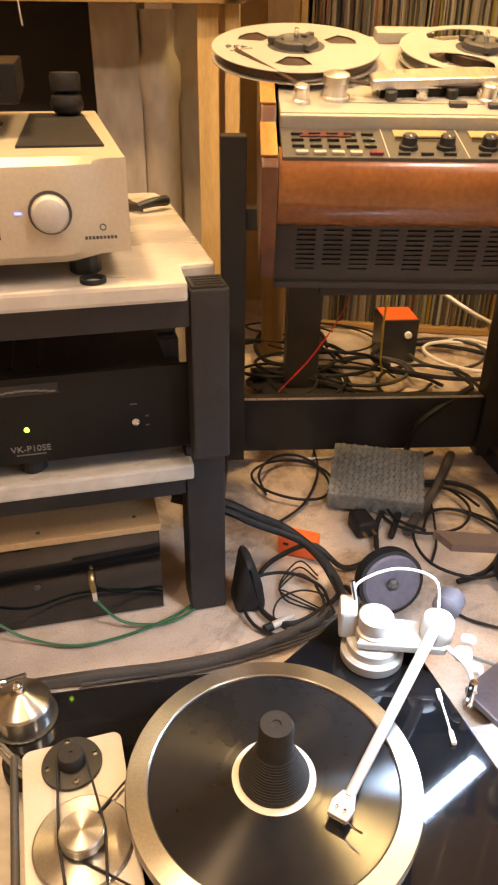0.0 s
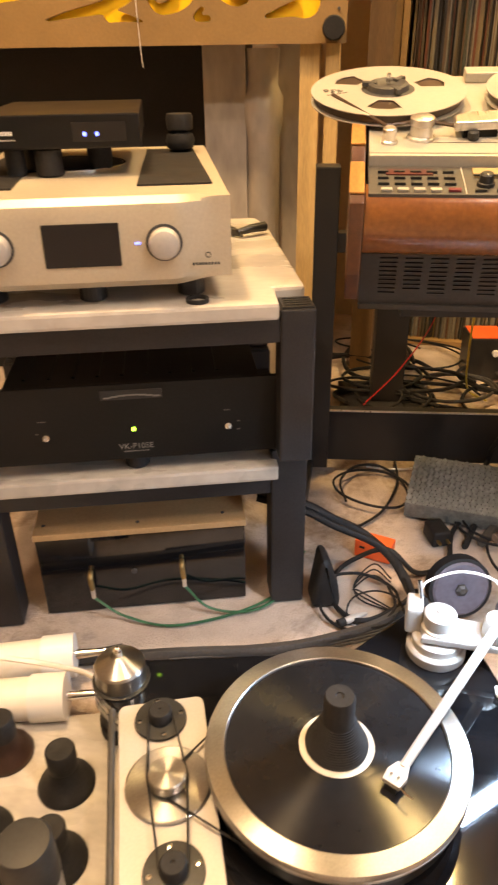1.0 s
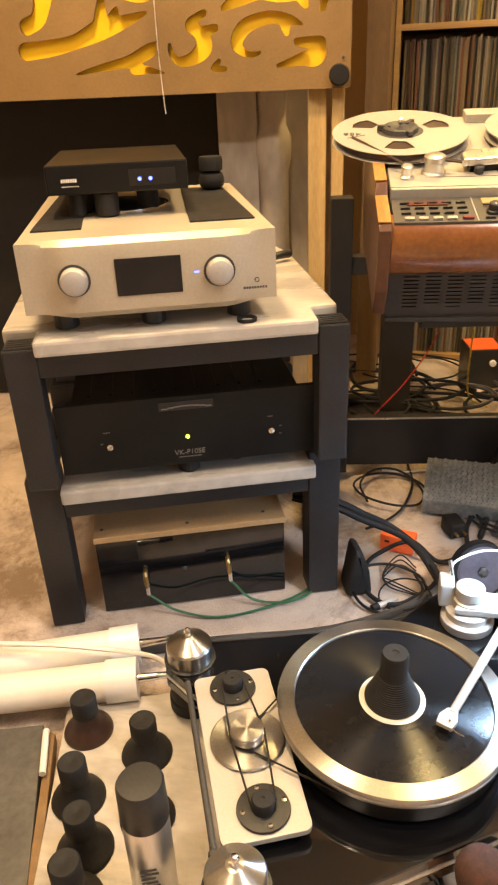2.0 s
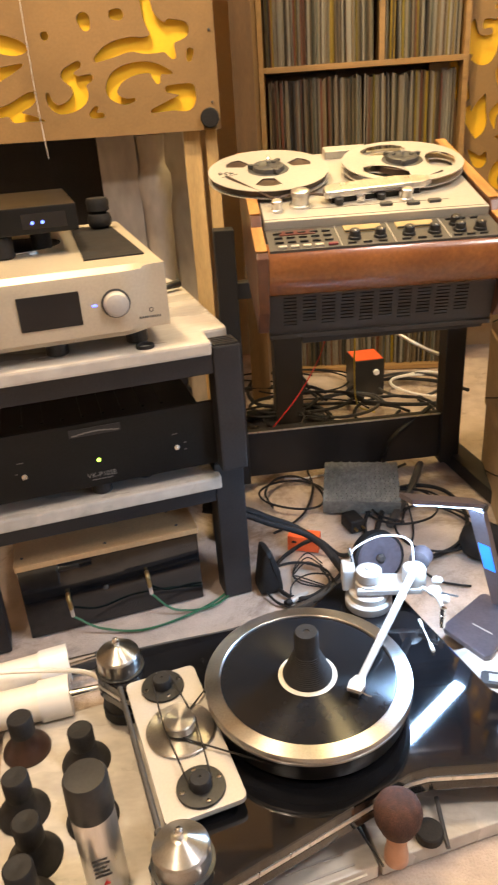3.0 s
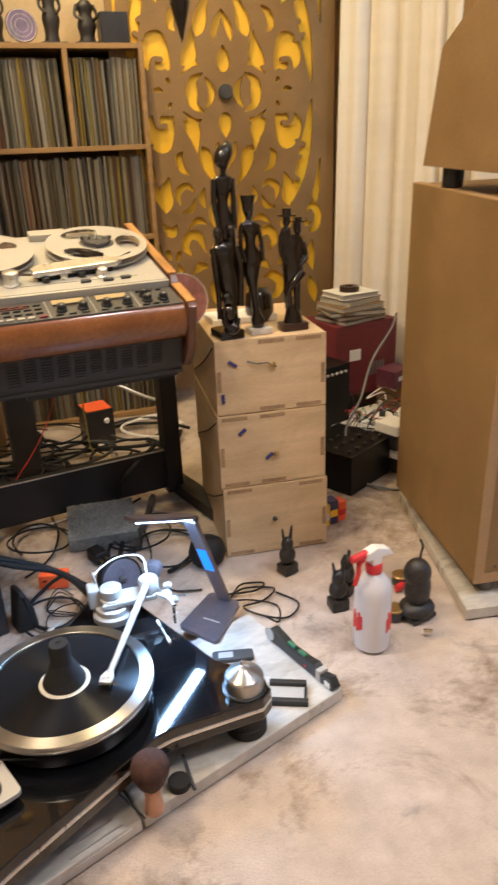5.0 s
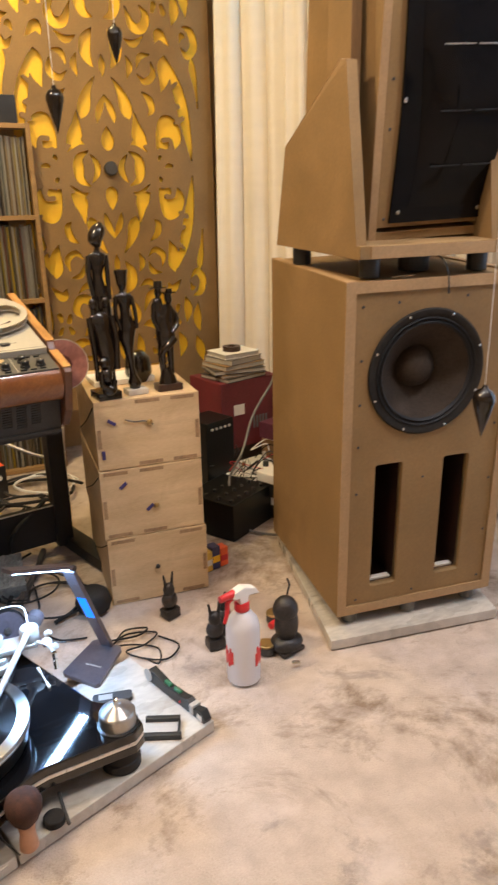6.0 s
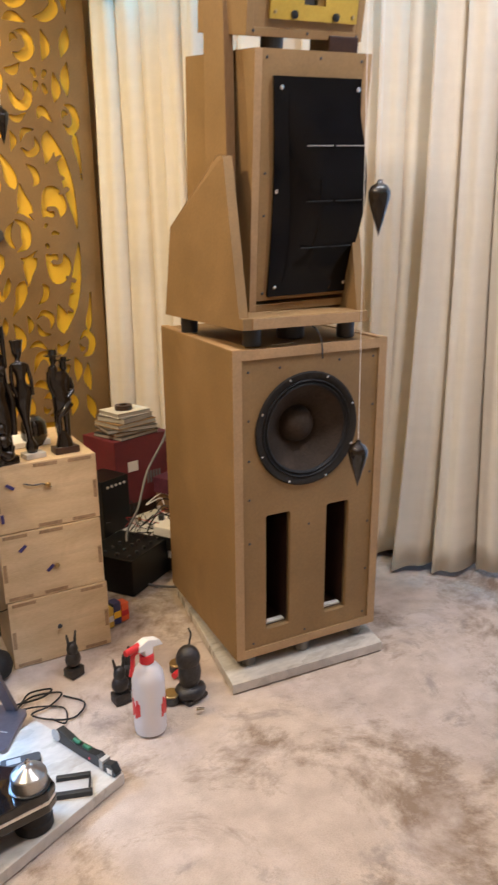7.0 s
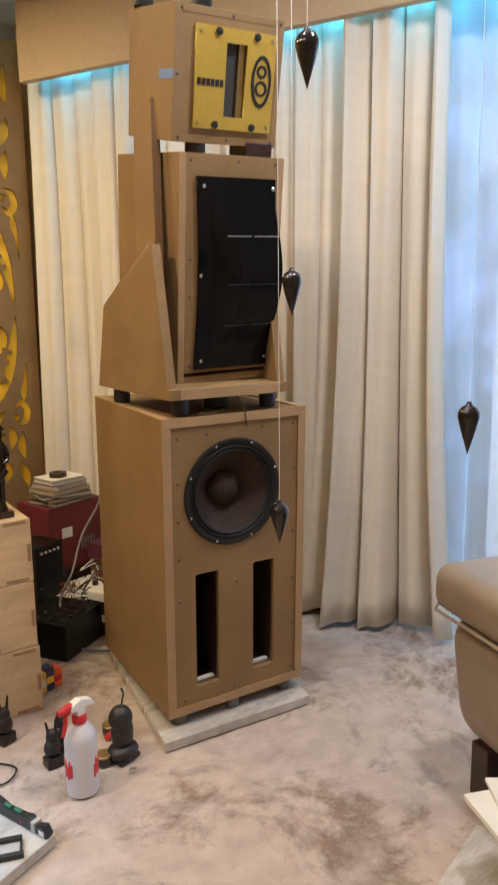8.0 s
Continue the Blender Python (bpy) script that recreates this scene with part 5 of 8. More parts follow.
def tonearm():
    e = empty("tonearm", Matrix(), "white metal tonearm with its armboard tower and counterweight", "tonearm")
    m = Matrix.Translation((0.258, 0.985, 0))
    part("armboard", lathe(B(), [(0.046, 0.1405), (0.048, 0.144), (0.048, 0.158), (0.044, 0.162), (0.040, 0.162), (0.040, 0.175), (0.036, 0.178), (0.0, 0.178)], 36, m), SATIN, e, "", 35)
    part("tower", lathe(B(), [(0.026, 0.178), (0.028, 0.182), (0.028, 0.198), (0.024, 0.2), (0.024, 0.206), (0.026, 0.208), (0.026, 0.224), (0.022, 0.227), (0.008, 0.228), (0.006, 0.231), (0, 0.231)], 32, m), SATIN, e, "", 35)
    part("side_block", box(B(), (0.205, 0.985, 0.172), (0.232, 1.03, 0.222), 0.005), SATIN, e)
    part("bridge", prism(B(), [(0.23, 0.955), (0.36, 0.955), (0.375, 0.985), (0.34, 1.01), (0.25, 1.015)], 0.182, 0.195, 0.003), SATIN, e)
    pv = part("pivot", lathe(B(), [(0.022, 0.192), (0.024, 0.195), (0.024, 0.226), (0.021, 0.231), (0.01, 0.233), (0, 0.233)], 28, Matrix.Translation((0.348, 0.982, 0))), SATIN, e, "", 35)
    part("counterweight", lathe(B(), [(0.012, 0.0), (0.021, 0.003), (0.022, 0.03), (0.018, 0.034), (0, 0.034)], 24, Matrix.Translation((0.362, 1.01, 0.222)) @ pose(0, 0, 0, -90, 0, -28)), GUNMETAL, e, "", 35)
    d = Vector((0.198, 0.672, 0.216)) - Vector((0.348, 0.982, 0.222))
    at = part("arm_tube", tube(B(), [(0.348, 0.982, 0.222), Vector((0.348, 0.982, 0.222)) + d * 0.5, Vector((0.348, 0.982, 0.222)) + d * 0.93], 0.007, 14, 3, (0.0085, 0.0065)), SATIN, e, "tapered white arm tube", 60)
    hs = look((0.203, 0.682, 0.216), (0.198, 0.672, 0.2155))
    h = part("headshell", prism(B(), [(-0.012, -0.012), (0.012, -0.012), (0.014, 0.005), (0.008, 0.022), (-0.008, 0.022), (-0.014, 0.005)], -0.004, 0.004, 0.0015, Matrix.Translation((0.2, 0.678, 0.217)) @ pose(0, 0, 0, 0, 0, -26)), SATIN, at, "white headshell")
    part("cartridge", box(B(), (-0.008, -0.012, -0.016), (0.008, 0.012, -0.004), 0.001, 2, Matrix.Translation((0.2, 0.677, 0.2195)) @ pose(0, 0, 0, 0, 0, -26)), BLACKPLASTIC, h)
    part("finger_lift", tube(B(), [(0.203, 0.668, 0.219), (0.214, 0.655, 0.221), (0.222, 0.65, 0.222)], 0.0012, 6, 3), CHROME, h)
    for x in (-0.005, 0.005):
        part("screw", lathe(B(), [(0.002, 0), (0.002, 0.0025), (0, 0.003)], 8, Matrix.Translation((0.2, 0.678, 0.2212)) @ pose(0, 0, 0, 0, 0, -26) @ Matrix.Translation((x, -0.002, 0))), CHROME, h)
    part("lead_wire", tube(B(), [(0.348, 0.985, 0.23), (0.345, 1.03, 0.262), (0.29, 1.05, 0.262), (0.235, 1.04, 0.24), (0.225, 1.02, 0.222)], 0.0022, 6, 6), WHITEPLASTIC, e, "thin white lead looping over the arm")
    part("plug", tube(B(), [(0.228, 1.018, 0.222), (0.222, 1.03, 0.248)], 0.004, 8, 1), CHROME, e)
    # lift, knobs and rods beside the pivot
    for x, y, z, r in ((0.378, 0.955, 0.19, 0.012), (0.392, 0.935, 0.185, 0.009), (0.385, 0.97, 0.205, 0.008)):
        part("adjuster", lathe(B(), [(r * 0.7, 0), (r, 0.003), (r, 0.016), (r * 0.7, 0.02), (0, 0.02)], 16, Matrix.Translation((x, y, z)) @ pose(0, 0, 0, 60, 0, 40)), SATIN, e, "", 35)
    part("lift_bar", tube(B(), [(0.36, 0.955, 0.2), (0.385, 0.925, 0.195), (0.395, 0.90, 0.17)], 0.004, 8, 4), SATIN, e)
    part("lift_post", cyl(B(), 0.006, 0.1405, 0.19, 12, Matrix.Translation((0.392, 0.905, 0))), CHROME, e)
    part("rod", tube(B(), [(0.36, 0.965, 0.19), (0.43, 0.945, 0.182)], 0.002, 6, 1), DARKGREY, e)
    return e


tonearm()
sw = empty("cotton_swab", Matrix(), "cotton swab lying on the plinth", "cotton swab")
part("stick", tube(B(), [(0.352, 0.92, 0.1435), (0.36, 0.845, 0.1435)], 0.0016, 8, 1), PAPER, sw)
for p, q in (((0.351, 0.925, 0.144), (0.353, 0.907, 0.144)), ((0.359, 0.855, 0.144), (0.361, 0.835, 0.144))):
    part("tip", tube(B(), [p, q], 0.0035, 8, 1), PAPER, sw)


def desk_lamp():
    e = empty("desk_lamp", Matrix(), "gunmetal folding LED desk lamp, lit, with blue clock screen", "desk lamp")
    bm = B()
    prism(bm, [(0.424, 1.025), (0.532, 1.127), (0.545, 1.129), (0.598, 1.062), (0.594, 1.045), (0.50, 0.927), (0.487, 0.925), (0.425, 1.012)], 0.0315, 0.044, 0.003)
    part("base", bm, GUNMETAL, e)
    part("base_light", prism(B(), [(0.487, 1.025), (0.489, 1.028), (0.522, 0.992), (0.52, 0.989)], 0.044, 0.0446), SATIN, e)
    a0, a1 = Vector((0.565, 1.085, 0.044)), Vector((0.463, 0.985, 0.360))
    w = Vector((0.70, -0.71, 0)) * 0.017
    n = (a1 - a0).cross(w).normalized() * 0.006
    b_ = B()
    vs = [b_.verts.new(p + s * w + k * n) for p in (a0, a1) for s, k in ((-1, -1), (1, -1), (1, 1), (-1, 1))]
    for f in ((0, 1, 2, 3), (7, 6, 5, 4), (0, 4, 5, 1), (1, 5, 6, 2), (2, 6, 7, 3), (3, 7, 4, 0)):
        b_.faces.new([vs[k] for k in f])
    bmesh.ops.recalc_face_normals(b_, faces=b_.faces[:])
    ar = part("arm", b_, GUNMETAL, e)
    b_ = B()
    n2 = n if n.y < 0 else -n
    s0, s1 = a0.lerp(a1, 0.42), a0.lerp(a1, 0.68)
    vs = [b_.verts.new(p + s * w * 0.78 + n2 * 1.08) for p in (s0, s1) for s in (-1, 1)]
    b_.faces.new((vs[0], vs[1], vs[3], vs[2]))
    part("screen", b_, LCD_BLUE, ar, "glowing blue clock screen")
    h0, h1 = Vector((0.470, 0.990, 0.362)), Vector((0.306, 0.878, 0.446))
    d = (h1 - h0)
    s = d.cross(Vector((0, 0, 1))).normalized() * 0.016
    b_ = B()
    vs = [b_.verts.new(p + k * s + Vector((0, 0, z))) for p in (h0, h1) for k, z in ((-1, 0.0), (1, 0.0), (1, 0.010), (-1, 0.010))]
    for f in ((0, 1, 2, 3), (7, 6, 5, 4), (0, 4, 5, 1), (1, 5, 6, 2), (2, 6, 7, 3), (3, 7, 4, 0)):
        b_.faces.new([vs[k] for k in f])
    bmesh.ops.recalc_face_normals(b_, faces=b_.faces[:])
    hd = part("head", b_, GUNMETAL, e)
    b_ = B()
    vs = [b_.verts.new(h0.lerp(h1, t) + k * s * 0.82 + Vector((0, 0, -0.0015))) for t in (0.06, 0.97) for k in (-1, 1)]
    b_.faces.new((vs[0], vs[1], vs[3], vs[2]))
    part("led_strip", b_, LED_WHITE, hd, "bright white LED strip")
    part("hinge", cyl(B(), 0.009, -0.018, 0.018, 16, Matrix.Translation((0.466, 0.989, 0.364)) @ pose(0, 0, 0, 90, 0, 45)), BLACKPLASTIC, e)
    return e


desk_lamp()


def spirit_level():
    m = pose(0.662, 0.79, 0.0312, 0, 0, -74)
    e = empty("laser_level", m, "black multi-part spirit level tool on the slab", "level tool")
    part("body", prism(B(), [(-0.12, 0.0), (0.125, 0.0), (0.13, 0.012), (0.115, 0.032), (0.085, 0.022), (0.06, 0.036), (0.035, 0.030), (-0.03, 0.026), (-0.06, 0.034), (-0.10, 0.042), (-0.125, 0.02)], -0.011, 0.011, 0.002, pose(0, 0, 0, 90, 0, 0)), BLACKPLASTIC, e)
    for x in (-0.03, 0.01):
        part("vial", cyl(B(), 0.006, -0.014, 0.014, 12, Matrix.Translation((x, 0, 0.029)) @ pose(0, 0, 0, 0, 90, 0)), GREENWIRE, e)
    part("tape_wheel", lathe(B(), [(0, 0), (0.017, 0), (0.017, 0.002), (0, 0.002)], 20, Matrix.Translation((-0.105, -0.012, 0.022)) @ pose(0, 0, 0, 90, 0, 0)), SATIN, e)
    part("clip", box(B(), (0.07, -0.013, 0.002), (0.085, 0.013, 0.03), 0.002), SATIN, e)
    part("sticker", box(B(), (0.10, -0.0125, 0.004), (0.118, -0.0113, 0.018)), PAPER, e)
    part("button", cyl(B(), 0.004, 0, 0.013, 10, Matrix.Translation((0.03, 0, 0.012)) @ pose(0, 0, 0, 90, 0, 0)), REDPLASTIC, e)


spirit_level()
gm = pose(0.578, 0.70, 0.0312, 0, 0, -25)
e = empty("gauge", gm, "black clamp-like gauge with a pale strip on the slab", "gauge")
part("upper_bar", box(B(), (-0.03, 0.02, 0), (0.055, 0.034, 0.018), 0.002), BLACKPLASTIC, e)
part("lower_bar", box(B(), (-0.035, -0.034, 0), (0.06, -0.020, 0.014), 0.002), BLACKPLASTIC, e)
part("strip", box(B(), (-0.03, -0.02, 0.002), (0.052, 0.02, 0.008)), SATIN, e)
part("end_bar", box(B(), (0.05, -0.02, 0), (0.056, 0.02, 0.012), 0.001), BLACKPLASTIC, e)
gm = pose(0.515, 0.862, 0.0312, 0, 0, -14)
e = empty("stylus_scale", gm, "grey digital stylus scale with a small screen", "digital scale")
part("body", prism(B(), rounded(0.10, 0.035, 0.008), 0, 0.011, 0.002), DARKGREY, e)
part("screen", box(B(), (-0.035, -0.010, 0.011), (0.0, 0.010, 0.0115)), SATIN, e)

e = empty("record_brush", pose(0.243, 0.508, 0.031, 0, 0, 20), "round brown bristle brush with a copper-pink handle", "brush")
part("handle", lathe(B(), [(0.016, 0), (0.019, 0.004), (0.018, 0.02), (0.015, 0.04), (0.017, 0.055), (0.015, 0.06), (0, 0.06)], 28), FLESHWOOD, e, "", 50)
part("bristles", lathe(B(), [(0.014, 0.06), (0.026, 0.075), (0.034, 0.095), (0.036, 0.11), (0.032, 0.124), (0.02, 0.134), (0, 0.138)], 36), BRISTLE, e, "", 60)
e = empty("black_disc", pose(0.30, 0.545, 0.031, 0, 0, 0), "black disc standing by the brush", "puck")
part("disc", cyl(B(), 0.022, 0, 0.018, 24), RUBBER, e)
cable("metal_tool", [(0.322, 0.60, 0.05), (0.323, 0.56, 0.042), (0.325, 0.522, 0.036)], 0.004, DARKGREY, "slim dark metal tool lying on the slab", "tool")
cable("metal_tool", [(0.17, 0.60, 0.035), (0.195, 0.55, 0.035), (0.222, 0.495, 0.035)], 0.0022, DARKGREY, "thin dark rod lying on the slab", "tool")
e = empty("acrylic_sheet", pose(0.13, 0.49, 0.0305, 0, 0, 20), "clear acrylic pieces lying on the slab", "plastic sheet")
for k in range(3):
    part("strip", box(B(), (-0.055, -0.03 + k * 0.022, 0), (0.06 - 0.01 * k, -0.027 + k * 0.022, 0.003)), SATIN, e)


def speaker_puck(x, y, tall, red=False):
    e = empty("isolation_foot", Matrix.Translation((x, y, 0.0302)), "dark flared isolation foot on the marble slab" if not red else "dark reddish flared isolation foot on the marble slab", "isolation foot", "loose isolation feet")
    part("flare", lathe(B(), [(0.043, 0), (0.044, 0.003), (0.041, 0.010), (0.030, 0.022), (0.024, 0.035), (0.022, 0.045)], 32), DARKWOOD if red else RUBBER, e, "", 50)
    part("stem", lathe(B(), [(0.022, 0.045), (0.0225, 0.046), (0.0225, 0.045 + tall), (0.020, 0.048 + tall), (0.004, 0.048 + tall), (0, 0.046 + tall)], 28), RUBBER, e, "", 50)


for x, y, t, r in ((-0.402, 0.728, 0.035, True), (-0.283, 0.698, 0.035, False), (-0.366, 0.598, 0.04, False), (-0.322, 0.518, 0.04, False), (-0.308, 0.442, 0.045, False), (-0.245, 0.585, 0.03, False), (-0.225, 0.38, 0.04, False)):
    speaker_puck(x, y, t, r)
e = empty("spray_can", pose(-0.196, 0.478, 0.0302, 0, 0, 20) @ Matrix.Diagonal((1.2, 1.2, 1.24, 1)), "silver aerosol can with a black cap", "spray can")
part("can", lathe(B(), [(0.024, 0), (0.0265, 0.003), (0.0265, 0.135), (0.022, 0.143), (0, 0.143)], 36), SILVER, e, "", 40)
part("cap", lathe(B(), [(0.027, 0.136), (0.0275, 0.139), (0.0265, 0.185), (0.024, 0.189), (0, 0.190)], 36), BLACKPLASTIC, e, "black plastic cap", 40)
lb = B()
for k in range(5):
    box(lb, (-0.012, -0.0272, 0.05 + k * 0.007), (-0.012 + 0.02 - 0.002 * (k % 3), -0.0262, 0.0525 + k * 0.007))
part("print", lb, DARKGREY, e)
part("warning_mark", prism(B(), [(-0.004, 0), (0.004, 0), (0, 0.007)], 0.0262, 0.0272, 0, Matrix.Translation((0, 0, 0.035)) @ pose(0, 0, 0, 90, 0, 0)), REDPLASTIC, e)
for k, (p, q) in enumerate((((-0.372, 0.928, 0.055), (-0.90, 0.72, 0.055)), ((-0.342, 0.832, 0.062), (-0.90, 0.66, 0.058)))):
    e = empty("pvc_tube", Matrix(), "white plastic pipe cable filter with an end cap and metal connector", "plastic pipe", "pipe filters")
    p, q = Vector(p), Vector(q)
    part("pipe", tube(B(), [p.lerp(q, 0.08), q], 0.036, 24, 1), PVC, e, "", 50)
    part("end_cap", tube(B(), [p, p.lerp(q, 0.10)], 0.040, 24, 1), WHITEPLASTIC, e, "", 50)
    d = (p - q).normalized()
    part("connector", tube(B(), [p, p + d * 0.03, p + d * 0.06], 0.008, 12, 2, (0.009, 0.006)), CHROME, e, "", 50)
    part("connector_tip", tube(B(), [p + d * 0.055, p + d * 0.085 + Vector((0, 0, 0.004))], 0.0075, 10, 1), BLACKPLASTIC, e, "", 50)
cable("white_lead", [(-0.95, 0.85, 0.11), (-0.7, 0.82, 0.115), (-0.5, 0.84, 0.115), (-0.33, 0.86, 0.095), (-0.27, 0.84, 0.08)], 0.005, PVC, "cream lead lying over the pipes")
tagged(part("slate_tile", prism(B(), [(-0.49, 0.728), (-0.62, 0.69), (-0.55, 0.28), (-0.35, 0.36)], 0.0, 0.03, 0.002), mat("dark_slate", (0.09, 0.085, 0.075), 0.5, 0, 0.2, 8, 80, 0.2)), "dark slate tile beside the marble slab", "tile")
tagged(part("marker_pen", tube(B(), [(-0.475, 0.71, 0.038), (-0.442, 0.625, 0.038)], 0.006, 10, 1), PAPER), "white pen lying beside the slab", "pen")
tagged(part("wooden_strip", prism(B(), [(-0.478, 0.72), (-0.463, 0.716), (-0.33, 0.34), (-0.35, 0.34)], 0.0, 0.026, 0.002), BROWNWOOD), "narrow wooden strip along the slab", "wood strip")

settle(earlier, TABLE)

# ---- tape machine on its stand ----
DECK = pose(0.097, 1.132, 0.823, 14, 0, 7.0)  # x along its front, y up the sloping deck


def reel(x, y, rot, lab, filled):
    e = empty("tape_reel", DECK @ Matrix.Translation((x, y, 0.041)) @ pose(0, 0, 0, 0, 0, rot), lab, "tape reel", "tape reels")
    R = 0.1335

    def flange(z, holes):
        ring = [(R * math.cos(k * math.pi / 36), R * math.sin(k * math.pi / 36)) for k in range(72)]
        cut_board("flange", ring, holes, 0.0016, REEL, e, Matrix.Translation((0, 0, z)) @ pose(0, 0, 0, -90, 0, 0))

    holes = []
    for k in range(3):
        a0 = k * 2 * math.pi / 3
        if filled:
            pts = [(0.058, -0.22), (0.098, -0.30), (0.104, -0.1), (0.104, 0.1), (0.098, 0.30), (0.058, 0.22)]
        else:
            pts = [(0.055, -0.36), (0.075, -0.62), (0.098, -0.60), (0.112, -0.40), (0.116, -0.15), (0.116, 0.15), (0.112, 0.40), (0.098, 0.60), (0.075, 0.62), (0.055, 0.36), (0.050, 0.0)]
        holes.append([(r * math.cos(a0 + a), r * math.sin(a0 + a)) for r, a in pts])
    hub = [(0.02 * math.cos(k * math.pi / 12), 0.02 * math.sin(k * math.pi / 12)) for k in range(24)]
    flange(0.008, holes + [hub])
    flange(-0.008, holes + [hub])
    part("tape_pack", lathe(B(), [(0.05, -0.006), (0.126 if filled else 0.06, -0.006), (0.126 if filled else 0.06, 0.006), (0.05, 0.006)], 48), TAPE, e, "brown tape wound on the hub", 40)
    part("hub", lathe(B(), [(0.05, -0.007), (0.05, 0.0085), (0.036, 0.0095), (0.034, 0.018), (0.028, 0.02), (0.02, 0.016), (0, 0.016)], 30), DARKGREY, e, "dark hub adapter", 40)
    for k in range(3):
        a = k * 2 * math.pi / 3 + 0.5
        part("hub_lug", box(B(), (0.02, -0.005, 0.012), (0.045, 0.005, 0.02), 0.0015, 2, Matrix.Rotation(a, 4, "Z")), DARKGREY, e)
    part("spindle", cyl(B(), 0.004, 0.0, 0.034, 12), CHROME, e)
    if filled:
        nb = B()
        text("number", "456", 0.024, Matrix.Translation((-0.0903, 0.031, 0.0091)) @ pose(0, 0, 0, 0, 0, 178 - rot), DARKGREY, e)
        for k in range(7):
            box(nb, (-0.108 + 0.0055 * k, 0.012, 0.0089), (-0.104 + 0.0055 * k, 0.015, 0.0094))
        part("print", nb, DARKGREY, e)


GRILLE = mat("grille_paint", (0.030, 0.027, 0.025), 0.5, 0.1, 0.15, 10, 200, 0.1)


def tape_machine():
    e = empty("tape_machine", DECK, "open-reel tape recorder in a walnut console with red-brown padded front", "tape recorder")
    W, D = 0.462, 0.52
    side = [(-0.012, 0.004), (0.0, 0.012), (0.115, 0.012), (0.135, 0.030), (0.53, 0.030), (0.55, -0.06), (0.42, -0.215), (0.07, -0.172), (0.018, -0.172), (-0.012, -0.11)]
    for x in (-0.001, W + 0.001):
        s = -1 if x < 0.1 else 1
        pl_ = part("side_panel", prism(B(), side, min(x, x + s * 0.022), max(x, x + s * 0.022), 0.003, Matrix(((0, 0, 1, 0), (1, 0, 0, 0), (0, 1, 0, 0), (0, 0, 0, 1)))), WALNUT, e, "walnut side panel")
        part("oak_capping", box(B(), (min(x - 0.001, x + s * 0.023), 0.0, 0.0125), (max(x - 0.001, x + s * 0.023), 0.112, 0.0155), 0.001), OAK, pl_, "oiled oak strip on the top edge")
        part("oak_capping", box(B(), (min(x - 0.001, x + s * 0.023), 0.137, 0.0305), (max(x - 0.001, x + s * 0.023), 0.525, 0.0335), 0.001), OAK, pl_)
    # padded front roll
    prof = []
    for k in range(15):
        t = radians(100 + 170 * k / 14)
        prof.append((0.028 + 0.038 * math.cos(t), -0.042 + 0.050 * math.sin(t)))
    prof += [(0.05, -0.092), (0.05, 0.006)]
    part("front_roll", prism(B(), prof, 0.0, W, 0.0, Matrix(((0, 0, 1, 0), (1, 0, 0, 0), (0, 1, 0, 0), (0, 0, 0, 1)))), LEATHERWOOD, e, "rounded red-brown padded front edge", 40)
    # slotted grille panel under the roll
    g = []
    for c in range(10):
        for r in range(9):
            x, z = 0.030 + c * 0.039, -0.101 - r * 0.0076
            if r == 8 and c % 2:
                continue
            g.append([(x, z), (x + 0.027, z), (x + 0.027, z + 0.0030), (x, z + 0.0030)])
    cut_board("grille", [(0.0, -0.180), (W, -0.180), (W, -0.086), (0.0, -0.086)], g, 0.003, GRILLE, e, Matrix.Translation((0, 0.026, 0)), "dark slotted ventilation panel")
    part("grille_lip", box(B(), (0.0, 0.018, -0.190), (W, 0.030, -0.180), 0.002), GRILLE, e)
    part("chassis", box(B(), (0.004, 0.05, -0.185), (W - 0.004, D, -0.004), 0.002), BLACKMETAL, e)
    # control panel
    cp = part("control_panel", box(B(), (0.004, 0.012, -0.004), (W - 0.004, 0.112, 0.008), 0.001), PANELGREY, e, "dark grey control panel")
    for x in (0.142, 0.246, 0.352):
        part("divider", box(B(), (x, 0.014, 0.008), (x + 0.0014, 0.110, 0.0086)), SATIN, cp)
    for k in range(4):
        part("button", box(B(), (0.022 + k * 0.0235, 0.019, 0.008), (0.038 + k * 0.0235, 0.027, 0.012), 0.001), DECKPLATE, cp, "cream push button")
    part("button", box(B(), (0.118, 0.019, 0.008), (0.136, 0.027, 0.012), 0.001), REDCARD, cp, "red push button")
    for r_ in range(3):
        for k in range(5):
            part("key", box(B(), (0.018 + k * 0.024, 0.042 + r_ * 0.021, 0.008), (0.034 + k * 0.024, 0.047 + r_ * 0.021, 0.012), 0.0006), BLACKPLASTIC, cp)
    part("counter", box(B(), (0.03, 0.078, 0.008), (0.10, 0.096, 0.010)), mat("counter_window", (0.10, 0.025, 0.02), 0.3), cp)
    for x0 in (0.158, 0.262):
        part("meter", box(B(), (x0, 0.070, 0.008), (x0 + 0.075, 0.102, 0.0105), 0.0008), METER, cp, "amber level meter")
        part("meter_shade", box(B(), (x0, 0.070, 0.0105), (x0 + 0.075, 0.075, 0.0125)), BLACKPLASTIC, cp)
